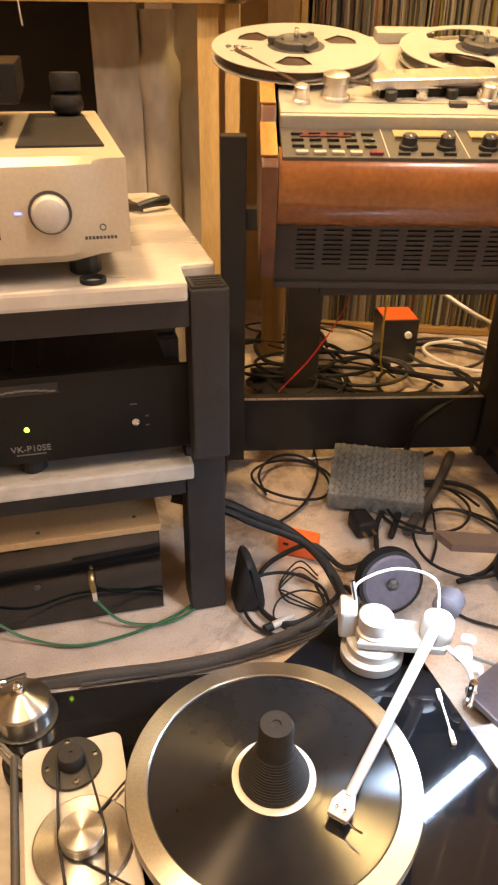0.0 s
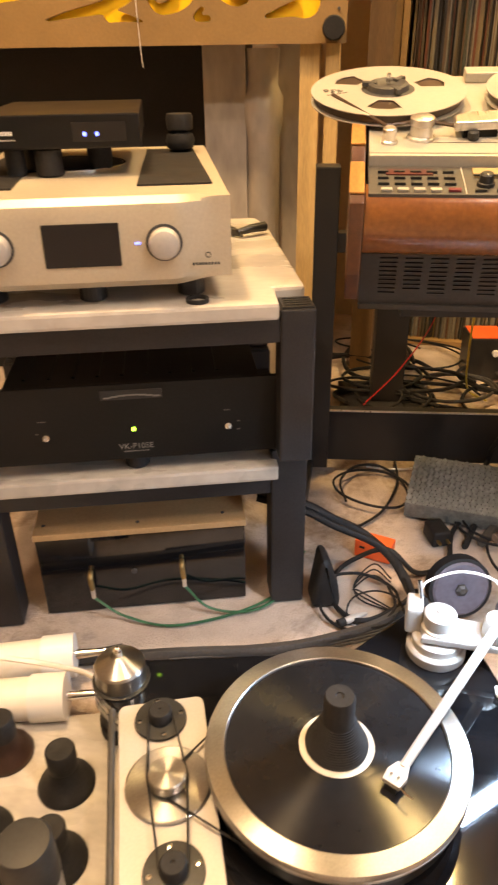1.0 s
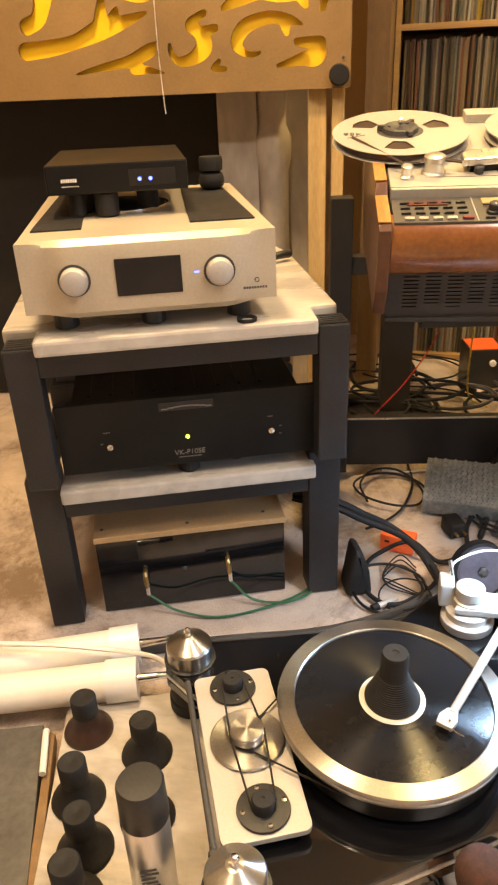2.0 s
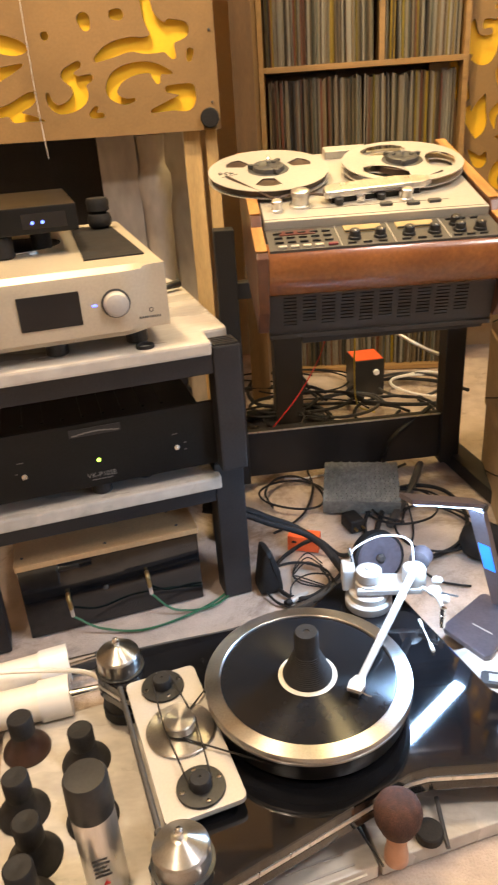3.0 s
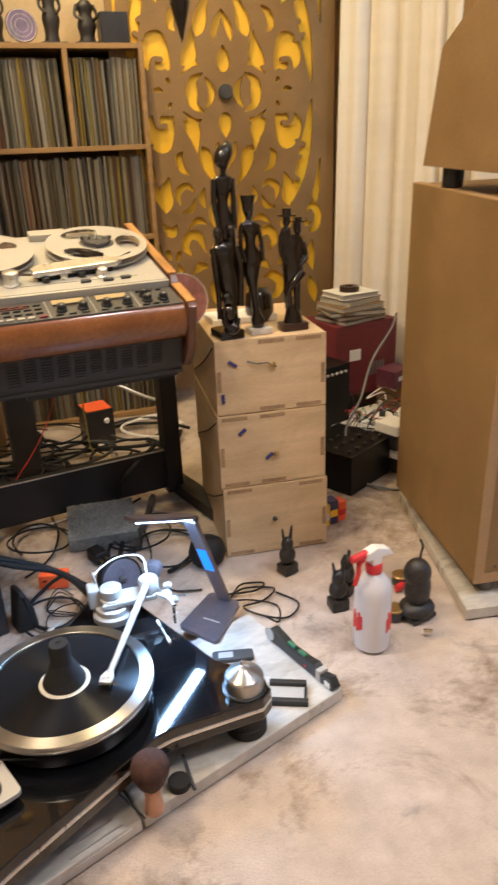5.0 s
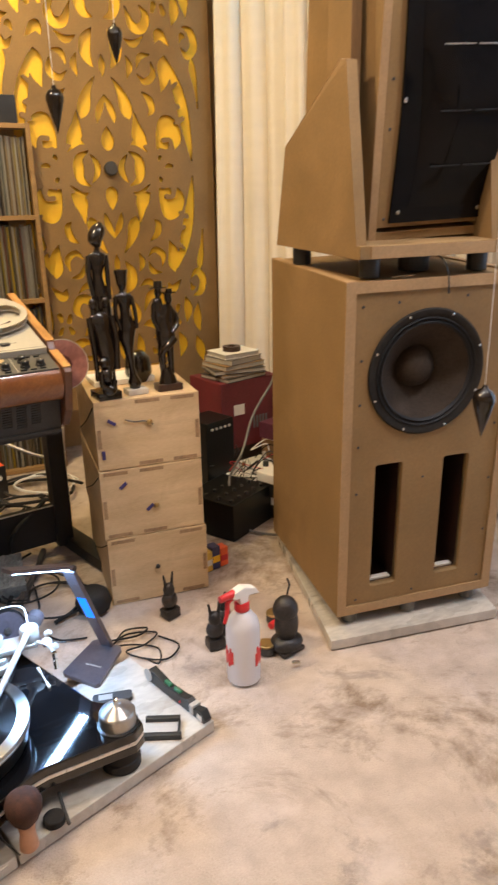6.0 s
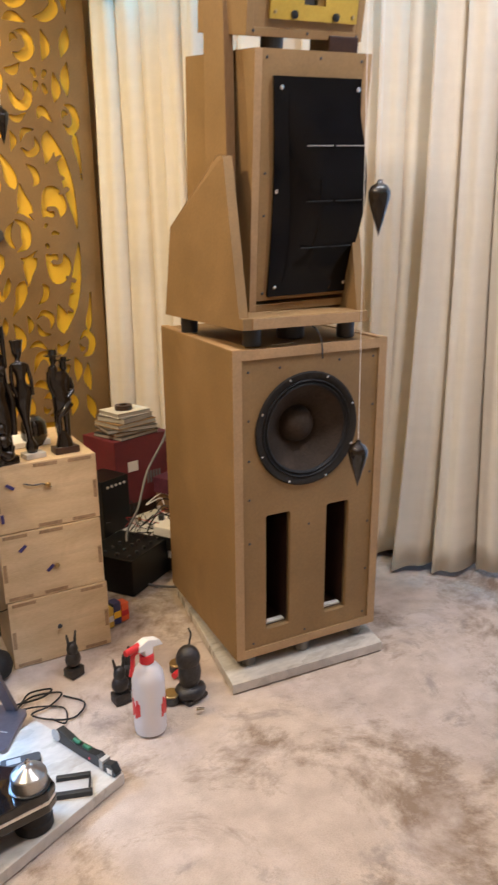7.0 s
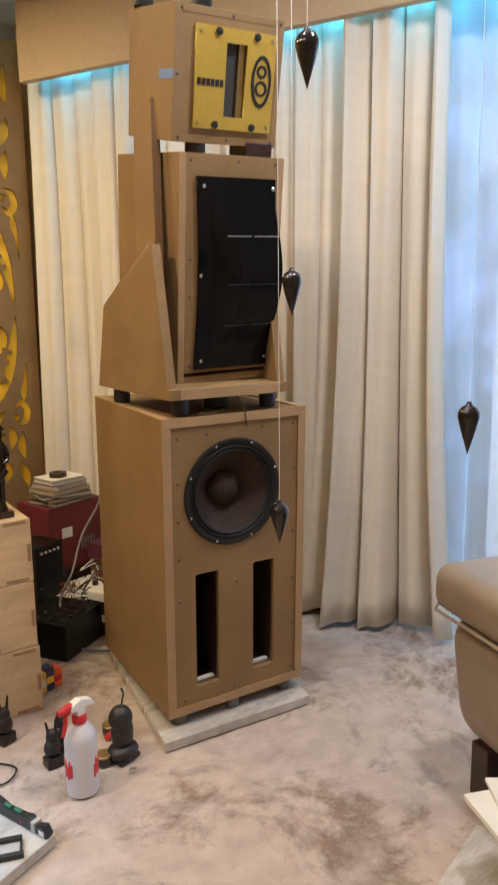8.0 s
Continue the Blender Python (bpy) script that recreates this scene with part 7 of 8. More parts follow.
    cuts += [leaf((70, sg * 520, 0), (96, sg * 530, 11), (128, sg * 520, 0)), leaf((20, sg * 530, 0), (34, sg * 566, 14), (24, sg * 606, 0)), leaf((150, sg * 536, 0), (180, sg * 540, 11), (206, sg * 566, 12), (190, sg * 600, 0)), leaf((70, sg * 566, 0), (100, sg * 560, 11), (126, sg * 584, 12), (112, sg * 622, 0)),
             leaf((238, sg * 556, 0), (230, sg * 610, 12), (240, sg * 664, 0)), leaf((150, sg * 592, 0), (166, sg * 634, 14), (150, sg * 672, 0)), leaf((56, sg * 620, 0), (64, sg * 656, 13), (44, sg * 690, 0)), leaf((0, sg * 620, 0), (0, sg * 656, 12), (0, sg * 694, 0)), leaf((94, sg * 650, 0), (104, sg * 676, 10), (130, sg * 694, 0)), leaf((184, sg * 630, 0), (200, sg * 664, 12), (180, sg * 700, 0))]
    wood += [[(128, sg * 44, 5), (140, sg * 40, 6), (158, sg * 38, 8), (170, sg * 52, 7), (166, sg * 70, 6), (150, sg * 70, 7)], [(186, sg * 112, 5), (204, sg * 122, 7)], [(174, sg * 160, 5), (194, sg * 150, 6)], [(180, sg * 196, 6), (192, sg * 206, 4)]]
for sign, strokes in ((1, cuts), (-1, wood)):
    for st in strokes:
        for sx in (1, -1):
            if all(-1.09 < z * U < 1.29 for x, z, r in st):
                fr.brush([(CX + sx * x * U, CZ + z * U, r * U * (1.12 if sign > 0 else 0.9)) for x, z, r in st], sign)
fp = fret_panel("fretwork_panel", pose(-0.026, 2.815, -0.013, 0, 0, 0), 0.69, 1.695, 0.28, 2.75, fr, "tall brown fretwork panel with yellow backing")
part("centre_knob", lathe(B(), [(0.026, 0), (0.03, 0.004), (0.032, 0.02), (0.028, 0.028), (0, 0.03)], 24, Matrix.Translation((1.175, -0.009, 1.415)) @ pose(0, 0, 0, 90, 0, 0)), DARKGREY, fp, "dark round knob", 50)
# wide panel: bold tapering scrolls cut out of the wood, mirrored to the other half and upwards
fl = Fret(-1.45, 0.0, 1.028, 2.45)
cuts_a = [[(-0.125, 1.179, 0.0026), (-0.159, 1.191, 0.0114), (-0.202, 1.199, 0.0149), (-0.246, 1.194, 0.0166), (-0.284, 1.177, 0.0184), (-0.303, 1.146, 0.0159), (-0.291, 1.126, 0.0106), (-0.266, 1.116, 0.008), (-0.24, 1.12, 0.0044)],
          [(-0.173, 1.18, 0.0132), (-0.169, 1.161, 0.0071)],
          [(-0.083, 1.135, 0.0178), (-0.093, 1.106, 0.0233), (-0.133, 1.1, 0.0152), (-0.193, 1.087, 0.0054)],
          [(-0.083, 1.135, 0.0178), (-0.142, 1.141, 0.0098)],
          [(-0.352, 1.105, 0.0062), (-0.368, 1.087, 0.0071), (-0.337, 1.085, 0.0071)]]
cuts_b = [[(-0.387, 1.217, 0.0095), (-0.426, 1.193, 0.013), (-0.399, 1.171, 0.0183), (-0.391, 1.139, 0.022), (-0.419, 1.115, 0.0168), (-0.459, 1.107, 0.0115), (-0.48, 1.126, 0.0088), (-0.484, 1.149, 0.0052)],
          [(-0.388, 1.173, 0.0148), (-0.358, 1.182, 0.0096)],
          [(-0.334, 1.226, 0.0078), (-0.292, 1.245, 0.0181), (-0.238, 1.257, 0.0181), (-0.187, 1.252, 0.0208), (-0.141, 1.268, 0.0293), (-0.164, 1.299, 0.0205), (-0.179, 1.33, 0.0153), (-0.184, 1.38, 0.0134)]]
cuts_c = [[(-0.138, 1.261, 0.0225), (-0.119, 1.221, 0.0079)],
          [(-0.132, 1.275, 0.0259), (-0.088, 1.286, 0.019), (-0.124, 1.305, 0.0077)],
          [(-0.071, 1.23, 0.0105), (-0.076, 1.211, 0.007)],
          [(-0.355, 1.323, 0.0186), (-0.351, 1.308, 0.0136)],
          [(-0.258, 1.33, 0.0144), (-0.273, 1.331, 0.0127)]]
cuts_d = [[(-0.769, 1.084, 0.0021), (-0.685, 1.1, 0.0091), (-0.599, 1.114, 0.0146), (-0.54, 1.137, 0.0172), (-0.52, 1.152, 0.0048)],
          [(-0.587, 1.095, 0.0153), (-0.546, 1.09, 0.009), (-0.502, 1.081, 0.0021)],
          [(-0.888, 1.148, 0.0224), (-0.816, 1.154, 0.0209), (-0.744, 1.166, 0.018), (-0.67, 1.191, 0.0246), (-0.598, 1.208, 0.0149), (-0.542, 1.225, 0.0047)],
          [(-0.668, 1.202, 0.0218), (-0.661, 1.254, 0.0108), (-0.658, 1.268, 0.0047)],
          [(-0.632, 1.212, 0.0177), (-0.622, 1.235, 0.0081)],
          [(-0.831, 1.28, 0.0163), (-0.813, 1.302, 0.031), (-0.781, 1.295, 0.0309)],
          [(-0.821, 1.263, 0.0245), (-0.84, 1.223, 0.0206), (-0.875, 1.207, 0.0207)],
          [(-0.632, 1.298, 0.012), (-0.588, 1.278, 0.0227), (-0.549, 1.268, 0.02), (-0.523, 1.264, 0.008)],
          [(-0.466, 1.291, 0.0119)],
          [(-0.693, 1.295, 0.008), (-0.688, 1.323, 0.008)]]
cuts = cuts_a + cuts_b + cuts_c + cuts_d
for st in cuts:
    for mz in (0, 1):
        fl.brush([(x, 2.96 - z if mz else z, r) for x, z, r in st], 1)
fl.f = np.minimum(fl.f, np.minimum(np.minimum(fl.x - (-1.40), -0.05 - fl.x)[:, None], np.minimum(fl.z - 1.075, 2.40 - fl.z)[None, :]))
lp = fret_panel("fretwork_panel", pose(-0.06, 2.03, 0, 0, 0, 6), -1.45, 0.0, 1.028, 2.45, fl, "wide brown fretwork panel with yellow backing")
part("corner_knob", lathe(B(), [(0.024, 0), (0.027, 0.004), (0.027, 0.022), (0.024, 0.026), (0, 0.027)], 24, Matrix.Translation((-0.03, -0.009, 1.06)) @ pose(0, 0, 0, 90, 0, 0)), RUBBER, lp, "black round knob", 50)
screws(lp, [(-0.02, 1.10), (-0.015, 1.28)], -0.009)
part("cord", tube(B(), [(-0.512, -0.012, 1.6), (-0.515, -0.014, 1.2), (-0.512, -0.013, 1.05), (-0.508, -0.013, 0.98)], 0.0010, 5, 4), PAPER, lp, "thin white cord")
# fireplace and battens below it
f = empty("fireplace", pose(-0.06, 2.10, 0, 0, 0, 6), "grey marble fireplace with a dark opening", "fireplace")
# flat black sheet; the shade of the fireplace recess is in its colour
part("hearth_back", box(B(), (-1.5, 0.22, 0), (-0.36, 0.24, 1.1)), RUBBER, f, "black sheet standing in for the shaded fireplace opening")
part("pilaster", box(B(), (-0.40, 0.10, 0), (-0.28, 0.24, 1.05), 0.003), GREYSTONE, f)
part("column_shaft", lathe(B(), [(0.05, 0), (0.05, 0.8), (0.06, 0.84), (0.06, 0.9), (0.045, 0.93), (0.045, 0.96), (0.05, 1.02)], 24, Matrix.Translation((-0.24, 0.14, 0))), GREYSTONE, f, "", 50)
part("mantel", box(B(), (-1.55, 0.05, 1.05), (-0.16, 0.26, 1.12), 0.004), GREYSTONE, f)
part("return_panel", box(B(), (-0.20, 0.16, 0), (-0.13, 0.24, 1.05), 0.003), GREYSTONE, f)
for x, w in ((-0.115, 0.05), (-0.05, 0.035)):
    ob = part("batten", box(B(), (x, 0.02, 0), (x + w, 0.065, 1.6), 0.002), PINE)
    ob.matrix_world = pose(-0.06, 2.04, 0, 0, 0, 6)
    tagged(ob, "upright pine batten behind the fretwork panel", "batten", "battens")
tagged(part("wall_pier", box(B(), (-0.05, 2.45, 0), (0.022, 3.06, 2.9)), BROWNWOOD), "dark brown wooden pier beside the record shelf", "wall", "", "structure")

# ---- clutter ----
e = empty("power_box", pose(0.40, 2.50, 0, 0, 0, 12), "black box with an orange-red label on top", "electronics box")
part("body", box(B(), (-0.05, -0.05, 0), (0.07, 0.08, 0.15), 0.003), BLACKPLASTIC, e)
part("lid_label", box(B(), (-0.045, -0.045, 0.15), (0.065, 0.075, 0.153)), ORANGE, e, "orange-red label")
part("dial", cyl(B(), 0.012, 0, 0.012, 16, Matrix.Translation((0.035, -0.05, 0.10)) @ pose(0, 0, 0, 90, 0, 0)), WHITEPLASTIC, e)
e = empty("orange_block", pose(0.145, 1.385, 0, 0, 0, -12), "orange-red plastic block on the carpet", "plastic block")
part("block", box(B(), (-0.042, -0.02, 0), (0.042, 0.02, 0.045), 0.003), ORANGE, e)
for k in range(2):
    part("slot", box(B(), (-0.03 + k * 0.03, -0.0205, 0.025), (-0.018 + k * 0.03, -0.0195, 0.031)), RUBBER, e)
e = empty("foam_block", pose(0.31, 1.53, 0.05, -78, 0, -4), "grey convoluted foam leaning under the stand", "foam")
bm = B()
n = 32
g = [[bm.verts.new((-0.11 + 0.22 * i / n, 0.02 * j / n - 0.009 * math.sin(i * 1.571) * math.sin(j * 1.571), 0.20 * j / n + 0.004)) for j in range(n + 1)] for i in range(n + 1)]
for i in range(n):
    for j in range(n):
        bm.faces.new((g[i][j], g[i + 1][j], g[i + 1][j + 1], g[i][j + 1]))
q = bmesh.ops.extrude_face_region(bm, geom=bm.faces[:])
for v in q["geom"]:
    if isinstance(v, bmesh.types.BMVert):
        v.co.y += 0.045
part("foam", bm, FOAM, e, "", 60)
e = empty("cable_reel", pose(0.325, 1.19, 0.031, 75, 0, 20), "dark round cable drum standing behind the tonearm", "drum")
part("drum", lathe(B(), [(0.02, -0.02), (0.052, -0.018), (0.058, -0.012), (0.058, 0.012), (0.052, 0.018), (0.02, 0.02), (0.012, 0.016), (0, 0.016)], 36, Matrix.Translation((0, 0.064, 0))), mat("dull_purple_plastic", (0.11, 0.098, 0.12), 0.5), e, "", 40)
part("rim", lathe(B(), [(0.056, -0.014), (0.063, -0.013), (0.063, 0.013), (0.056, 0.014)], 40, Matrix.Translation((0, 0.064, 0)), False), RUBBER, e, "dark rim", 40)
part("bolt", lathe(B(), [(0.012, 0.016), (0.012, 0.022), (0.006, 0.026), (0, 0.026)], 6, Matrix.Translation((0, 0.064, 0))), DARKGREY, e)
rnd = random.Random(4)


def floor_loop(cx, cy, rx, ry, turns, r, material, lab, z=0.008, seed=0):
    q = random.Random(seed)
    pts = []
    for k in range(int(turns * 8)):
        a = k * math.pi / 4
        pts.append((cx + rx * math.cos(a) * (1 - 0.02 * k) * (1 + 0.10 * math.sin(0.8 * k + seed)), cy + ry * math.sin(a) * (1 + 0.015 * k) * (1 + 0.12 * math.sin(0.6 * k + 2 * seed)), z + 0.010 * (1 + math.sin(0.9 * k + seed))))
    cable("cable", pts, r, material, lab, per=5)


for k in range(13):
    floor_loop(rnd.uniform(-0.05, 0.62), rnd.uniform(2.12, 2.60), rnd.uniform(0.12, 0.26), rnd.uniform(0.07, 0.16), rnd.uniform(0.7, 1.6), rnd.choice((0.0035, 0.0045, 0.006, 0.0075)), RUBBER, "black power cable coiled on the floor", 0.008 + 0.003 * k, 10 + k)
for k in range(3):
    floor_loop(rnd.uniform(0.3, 0.7), rnd.uniform(2.2, 2.5), 0.15, 0.10, 1.5, 0.006, DARKGREY if k else WHITEPLASTIC, "cable lying on the floor", 0.02, 30 + k)
cable("thin_yellow_wire", [(0.33, 2.05, 0.62), (0.335, 2.1, 0.4), (0.34, 2.2, 0.2), (0.36, 2.3, 0.03), (0.42, 2.25, 0.015)], 0.003, mat("yellow_wire", (0.5, 0.4, 0.05), 0.5), "thin yellow wire hanging to the floor")
cable("thin_red_wire", [(0.25, 2.0, 0.5), (0.22, 2.05, 0.33), (0.14, 2.1, 0.16), (0.04, 2.1, 0.03)], 0.002, REDPLASTIC, "thin red wire hanging behind the beam")
cable("power_cable", [(0.551, 1.855, 0.2), (0.427, 1.786, 0.13), (0.398, 1.771, 0.05), (0.388, 1.675, 0.012), (0.373, 1.563, 0.012), (0.345, 1.447, 0.012)], 0.0075, RUBBER, "black power cable hanging over the stand beam")
cable("hose", [(0.522, 1.829, 0.012), (0.466, 1.659, 0.014), (0.415, 1.545, 0.014), (0.382, 1.468, 0.014)], 0.012, PANELGREY, "grey bent hose lying on the carpet", "hose")
cable("power_cable", [(0.311, 1.392, 0.02), (0.318, 1.501, 0.012), (0.369, 1.61, 0.012), (0.438, 1.677, 0.012), (0.509, 1.686, 0.012), (0.569, 1.647, 0.012), (0.598, 1.548, 0.012), (0.587, 1.445, 0.012), (0.537, 1.358, 0.012), (0.472, 1.315, 0.012)], 0.006, RUBBER, "black power cable looped on the carpet")
cable("cable", [(0.448, 1.596, 0.008), (0.448, 1.523, 0.008), (0.443, 1.44, 0.008), (0.428, 1.379, 0.008)], 0.0028, RUBBER, "thin black wire on the carpet")
cable("cable", [(0.16, 1.817, 0.006), (0.175, 1.699, 0.006), (0.152, 1.57, 0.006), (0.107, 1.491, 0.006), (0.061, 1.449, 0.006)], 0.0035, RUBBER, "thin black wire on the carpet")
cable("cable", [(0.086, 1.764, 0.006), (0.147, 1.765, 0.006), (0.199, 1.778, 0.006), (0.242, 1.803, 0.006)], 0.003, WHITEPLASTIC, "thin white wire under the stand beam")
cable("cable", [(0.342, 1.776, 0.006), (0.394, 1.779, 0.006), (0.453, 1.824, 0.006), (0.477, 1.843, 0.006)], 0.0045, RUBBER, "black wire under the stand beam")
cable("cable", [(0.443, 1.257, 0.006), (0.471, 1.22, 0.006), (0.515, 1.204, 0.006), (0.545, 1.198, 0.006)], 0.003, RUBBER, "thin black wire behind the lamp")
e = empty("mains_plug", pose(0.281, 1.475, 0.0, 0, 0, 25), "black mains plug on the carpet", "plug")
part("body", box(B(), (-0.022, -0.03, 0.001), (0.022, 0.03, 0.042), 0.008, 3), RUBBER, e, "", 40)
for x in (-0.011, 0.011):
    part("pin", box(B(), (x - 0.003, -0.046, 0.018), (x + 0.003, -0.03, 0.024), 0.001), BRASS, e)
cable("power_cable", [(-0.10, 1.27, 0.21), (0.0, 1.275, 0.19), (0.06, 1.28, 0.16), (0.12, 1.30, 0.12), (0.19, 1.26, 0.09), (0.24, 1.17, 0.07), (0.255, 1.10, 0.13)], 0.009, RUBBER, "thick black phono cable running to the tonearm")
cable("power_cable", [(-0.10, 1.262, 0.20), (0.0, 1.265, 0.18), (0.06, 1.265, 0.155), (0.16, 1.28, 0.105), (0.22, 1.22, 0.08), (0.245, 1.10, 0.1), (0.24, 1.05, 0.16)], 0.008, RUBBER, "thick black phono cable running to the tonearm")
for k, (cx, cy, rx, ry, t) in enumerate(((0.13, 1.20, 0.09, 0.07, 1.3), (0.16, 1.18, 0.06, 0.05, 1.2), (0.42, 1.57, 0.12, 0.10, 1.9), (0.50, 1.45, 0.12, 0.12, 1.7), (0.12, 1.64, 0.11, 0.09, 1.8))):
    floor_loop(cx, cy, rx, ry, t, 0.0034 if k != 1 else 0.002, RUBBER, "black cable looped on the carpet", 0.008, 50 + k)
cable("ribbon_cable", [(-0.55, 0.86, 0.01), (-0.2, 0.98, 0.010), (0.0, 1.04, 0.012), (0.15, 1.13, 0.012), (0.22, 1.2, 0.012)], 0.011, DARKGREY, "flat dark cable running behind the turntable")
for k in range(4):
    cable("cable", [(-0.2, 0.955 + k * 0.011, 0.008), (0.0, 1.025 + k * 0.011, 0.008), (0.18, 1.12 + k * 0.008, 0.01), (0.26, 1.22, 0.01)], 0.003, DARKGREY, "thin dark cable in a bundle behind the turntable")
for pts, r in (([(0.585, 1.10, 0.02), (0.66, 1.10, 0.006), (0.72, 1.05, 0.006), (0.70, 0.98, 0.006), (0.66, 0.98, 0.036)], 0.0026), ([(0.60, 1.12, 0.01), (0.66, 1.16, 0.006), (0.74, 1.13, 0.006), (0.69, 1.08, 0.01), (0.63, 1.07, 0.01), (0.67, 1.02, 0.006), (0.73, 0.99, 0.006), (0.78, 1.04, 0.006), (0.74, 1.11, 0.006)], 0.0028), ([(0.60, 1.15, 0.006), (0.68, 1.13, 0.012), (0.72, 1.16, 0.01), (0.66, 1.18, 0.008), (0.62, 1.14, 0.01)], 0.003)):
    cable("lamp_cord", pts, r, RUBBER, "thin black lamp cord curled on the carpet")
cable("cable", [(0.30, 2.0, 0.5), (0.6, 1.9, 0.35), (0.655, 1.92, 0.5), (0.66, 1.98, 0.3), (0.665, 2.0, 0.05)], 0.006, WHITEPLASTIC, "white cable hanging beside the stand post")
bb = B()
lathe(bb, [(0, 0), (0.03, 0.0), (0.05, 0.015), (0.058, 0.04), (0.05, 0.07), (0.03, 0.085), (0, 0.09)], 24)
ob = tagged(part("dark_bag", bb, RUBBER, None, "", 60), "round dark bag at the foot of the wooden boxes", "bag")
ob.matrix_world = pose(0.60, 1.34, 0)
# cable looped round the orange block, and the rack's splayed foot
cable("cable", [(0.30, 1.36, 0.012), (0.24, 1.329, 0.012), (0.175, 1.347, 0.05), (0.103, 1.343, 0.012), (0.07, 1.28, 0.012), (0.073, 1.207, 0.012), (0.108, 1.16, 0.012), (0.156, 1.157, 0.012), (0.217, 1.217, 0.014), (0.244, 1.258, 0.02), (0.262, 1.20, 0.05)], 0.0055, RUBBER, "black cable looped on the carpet by the rack")
for k in range(3):
    cable("cable", [(0.19, 1.30 - 0.012 * k, 0.008), (0.15, 1.315 - 0.02 * k, 0.03), (0.115, 1.27 - 0.01 * k, 0.008), (0.13, 1.215 + 0.012 * k, 0.012), (0.19 + 0.01 * k, 1.20, 0.006)], 0.0018, RUBBER, "thin black hook-up wire on the carpet")
e = empty("fabric_pouch", pose(0.052, 1.215, 0.0, 0, 0, 21), "black pouch leaning on the rack foot", "pouch")
part("body", prism(B(), [(-0.030, 0.0), (0.034, 0.0), (0.026, 0.06), (0.006, 0.12), (-0.012, 0.125)], -0.030, 0.035, 0.014, pose(0, 0, 0, 90, 0, 0)), RUBBER, e, "", 60)
e = empty("inline_connector", pose(0.125, 1.155, 0.012, 0, 90, 40), "short silver cable connector on the carpet", "connector")
part("shell", lathe(B(), [(0.006, -0.02), (0.0075, -0.018), (0.0075, 0.012), (0.005, 0.02), (0.003, 0.032)], 16), SATIN, e, "", 40)
part("sleeve", lathe(B(), [(0.0085, -0.036), (0.0085, -0.02), (0.006, -0.02)], 16), RUBBER, e, "", 40)

# spray bottle and small figures on the carpet
e = empty("spray_bottle", pose(0.891, 0.820, 0.001, 0, 0, 12) @ Matrix.Diagonal((1.24, 1.24, 1.30, 1)), "frosted spray bottle with red and white trigger", "spray bottle")
part("bottle", lathe(B(), [(0.030, 0), (0.036, 0.004), (0.037, 0.02), (0.037, 0.125), (0.034, 0.142), (0.022, 0.158), (0.013, 0.164), (0.013, 0.172)], 40), FROST, e, "frosted translucent plastic", 50)
part("liquid", lathe(B(), [(0.029, 0.003), (0.0345, 0.006), (0.0345, 0.105), (0, 0.105)], 32), mat("pink_liquid", (0.75, 0.66, 0.68), 0.1, 0, 0.03, 10, 60, trans=0.6), e)
part("collar", lathe(B(), [(0.016, 0.166), (0.0165, 0.168), (0.0165, 0.182), (0.015, 0.184)], 28), REDPLASTIC, e, "red screw collar", 40)
part("head", prism(B(), [(-0.028, 0.20), (-0.024, 0.214), (0.0, 0.220), (0.03, 0.210), (0.042, 0.192), (0.03, 0.196), (0.012, 0.198), (0.010, 0.183), (-0.010, 0.183), (-0.012, 0.198)], -0.011, 0.011, 0.003, pose(0, 0, 0, 90, 0, 0)), WHITEPLASTIC, e, "white sprayer head")
part("trigger", tube(B(), [(-0.018, 0, 0.203), (-0.036, 0, 0.196), (-0.038, 0, 0.175), (-0.046, 0, 0.150)], 0.006, 8, 4, (0.007, 0.004)), REDPLASTIC, e, "red trigger", 50)
part("nozzle", tube(B(), [(-0.02, 0, 0.209), (-0.056, 0, 0.207)], 0.009, 12, 1, (0.009, 0.007)), REDPLASTIC, e, "", 50)
for a0 in (-205, -78):
    lbm = B()
    for k in range(6):
        a = radians(a0 + k * 8)
        box(lbm, (-0.0027, -0.0006, 0.045 + 0.004 * (k % 3)), (0.0027, 0.0006, 0.075 + 0.007 * ((k * 2) % 3)), 0, 1, Matrix.Translation((0.0374 * math.cos(a), 0.0374 * math.sin(a), 0)) @ Matrix.Rotation(a + math.pi / 2, 4, "Z"))
    part("print", lbm, REDPLASTIC, e, "red printed lettering bars")
for x, y, h, rot in ((0.877, 0.99, 0.145, 0), (0.811, 1.205, 0.15, 20), (0.93, 1.05, 0.10, 40)):
    bb = B()
    box(bb, (-0.026, -0.02, 0), (0.026, 0.02, 0.03), 0.003)
    blob(bb, (0, 0, 0.058), (0.027, 0.022, 0.03))
    blob(bb, (0, 0, 0.092), (0.019, 0.018, 0.026))
    for s in (-1, 1):
        limb(bb, [(s * 0.010, 0, 0.10), (s * 0.014, 0, 0.125), (s * 0.018, 0, h)], 0.006, 0.003)
    statue("carved_statue", bb, (0.05, 0.045), pose(x, y, 0.001, 0, 0, rot), "small black carved figure standing on the carpet", DARKCARVE, 0.006)
bb = B()
blob(bb, (0, 0, 0.025), (0.052, 0.045, 0.027))
blob(bb, (0, 0, 0.085), (0.036, 0.034, 0.062))
blob(bb, (0, 0.004, 0.13), (0.038, 0.036, 0.042))
statue("carved_statue", bb, (0.08, 0.07), pose(1.057, 0.885, 0.001, 0, 0, 15), "dark rough carved head on the carpet", DARKCARVE, 0.012)
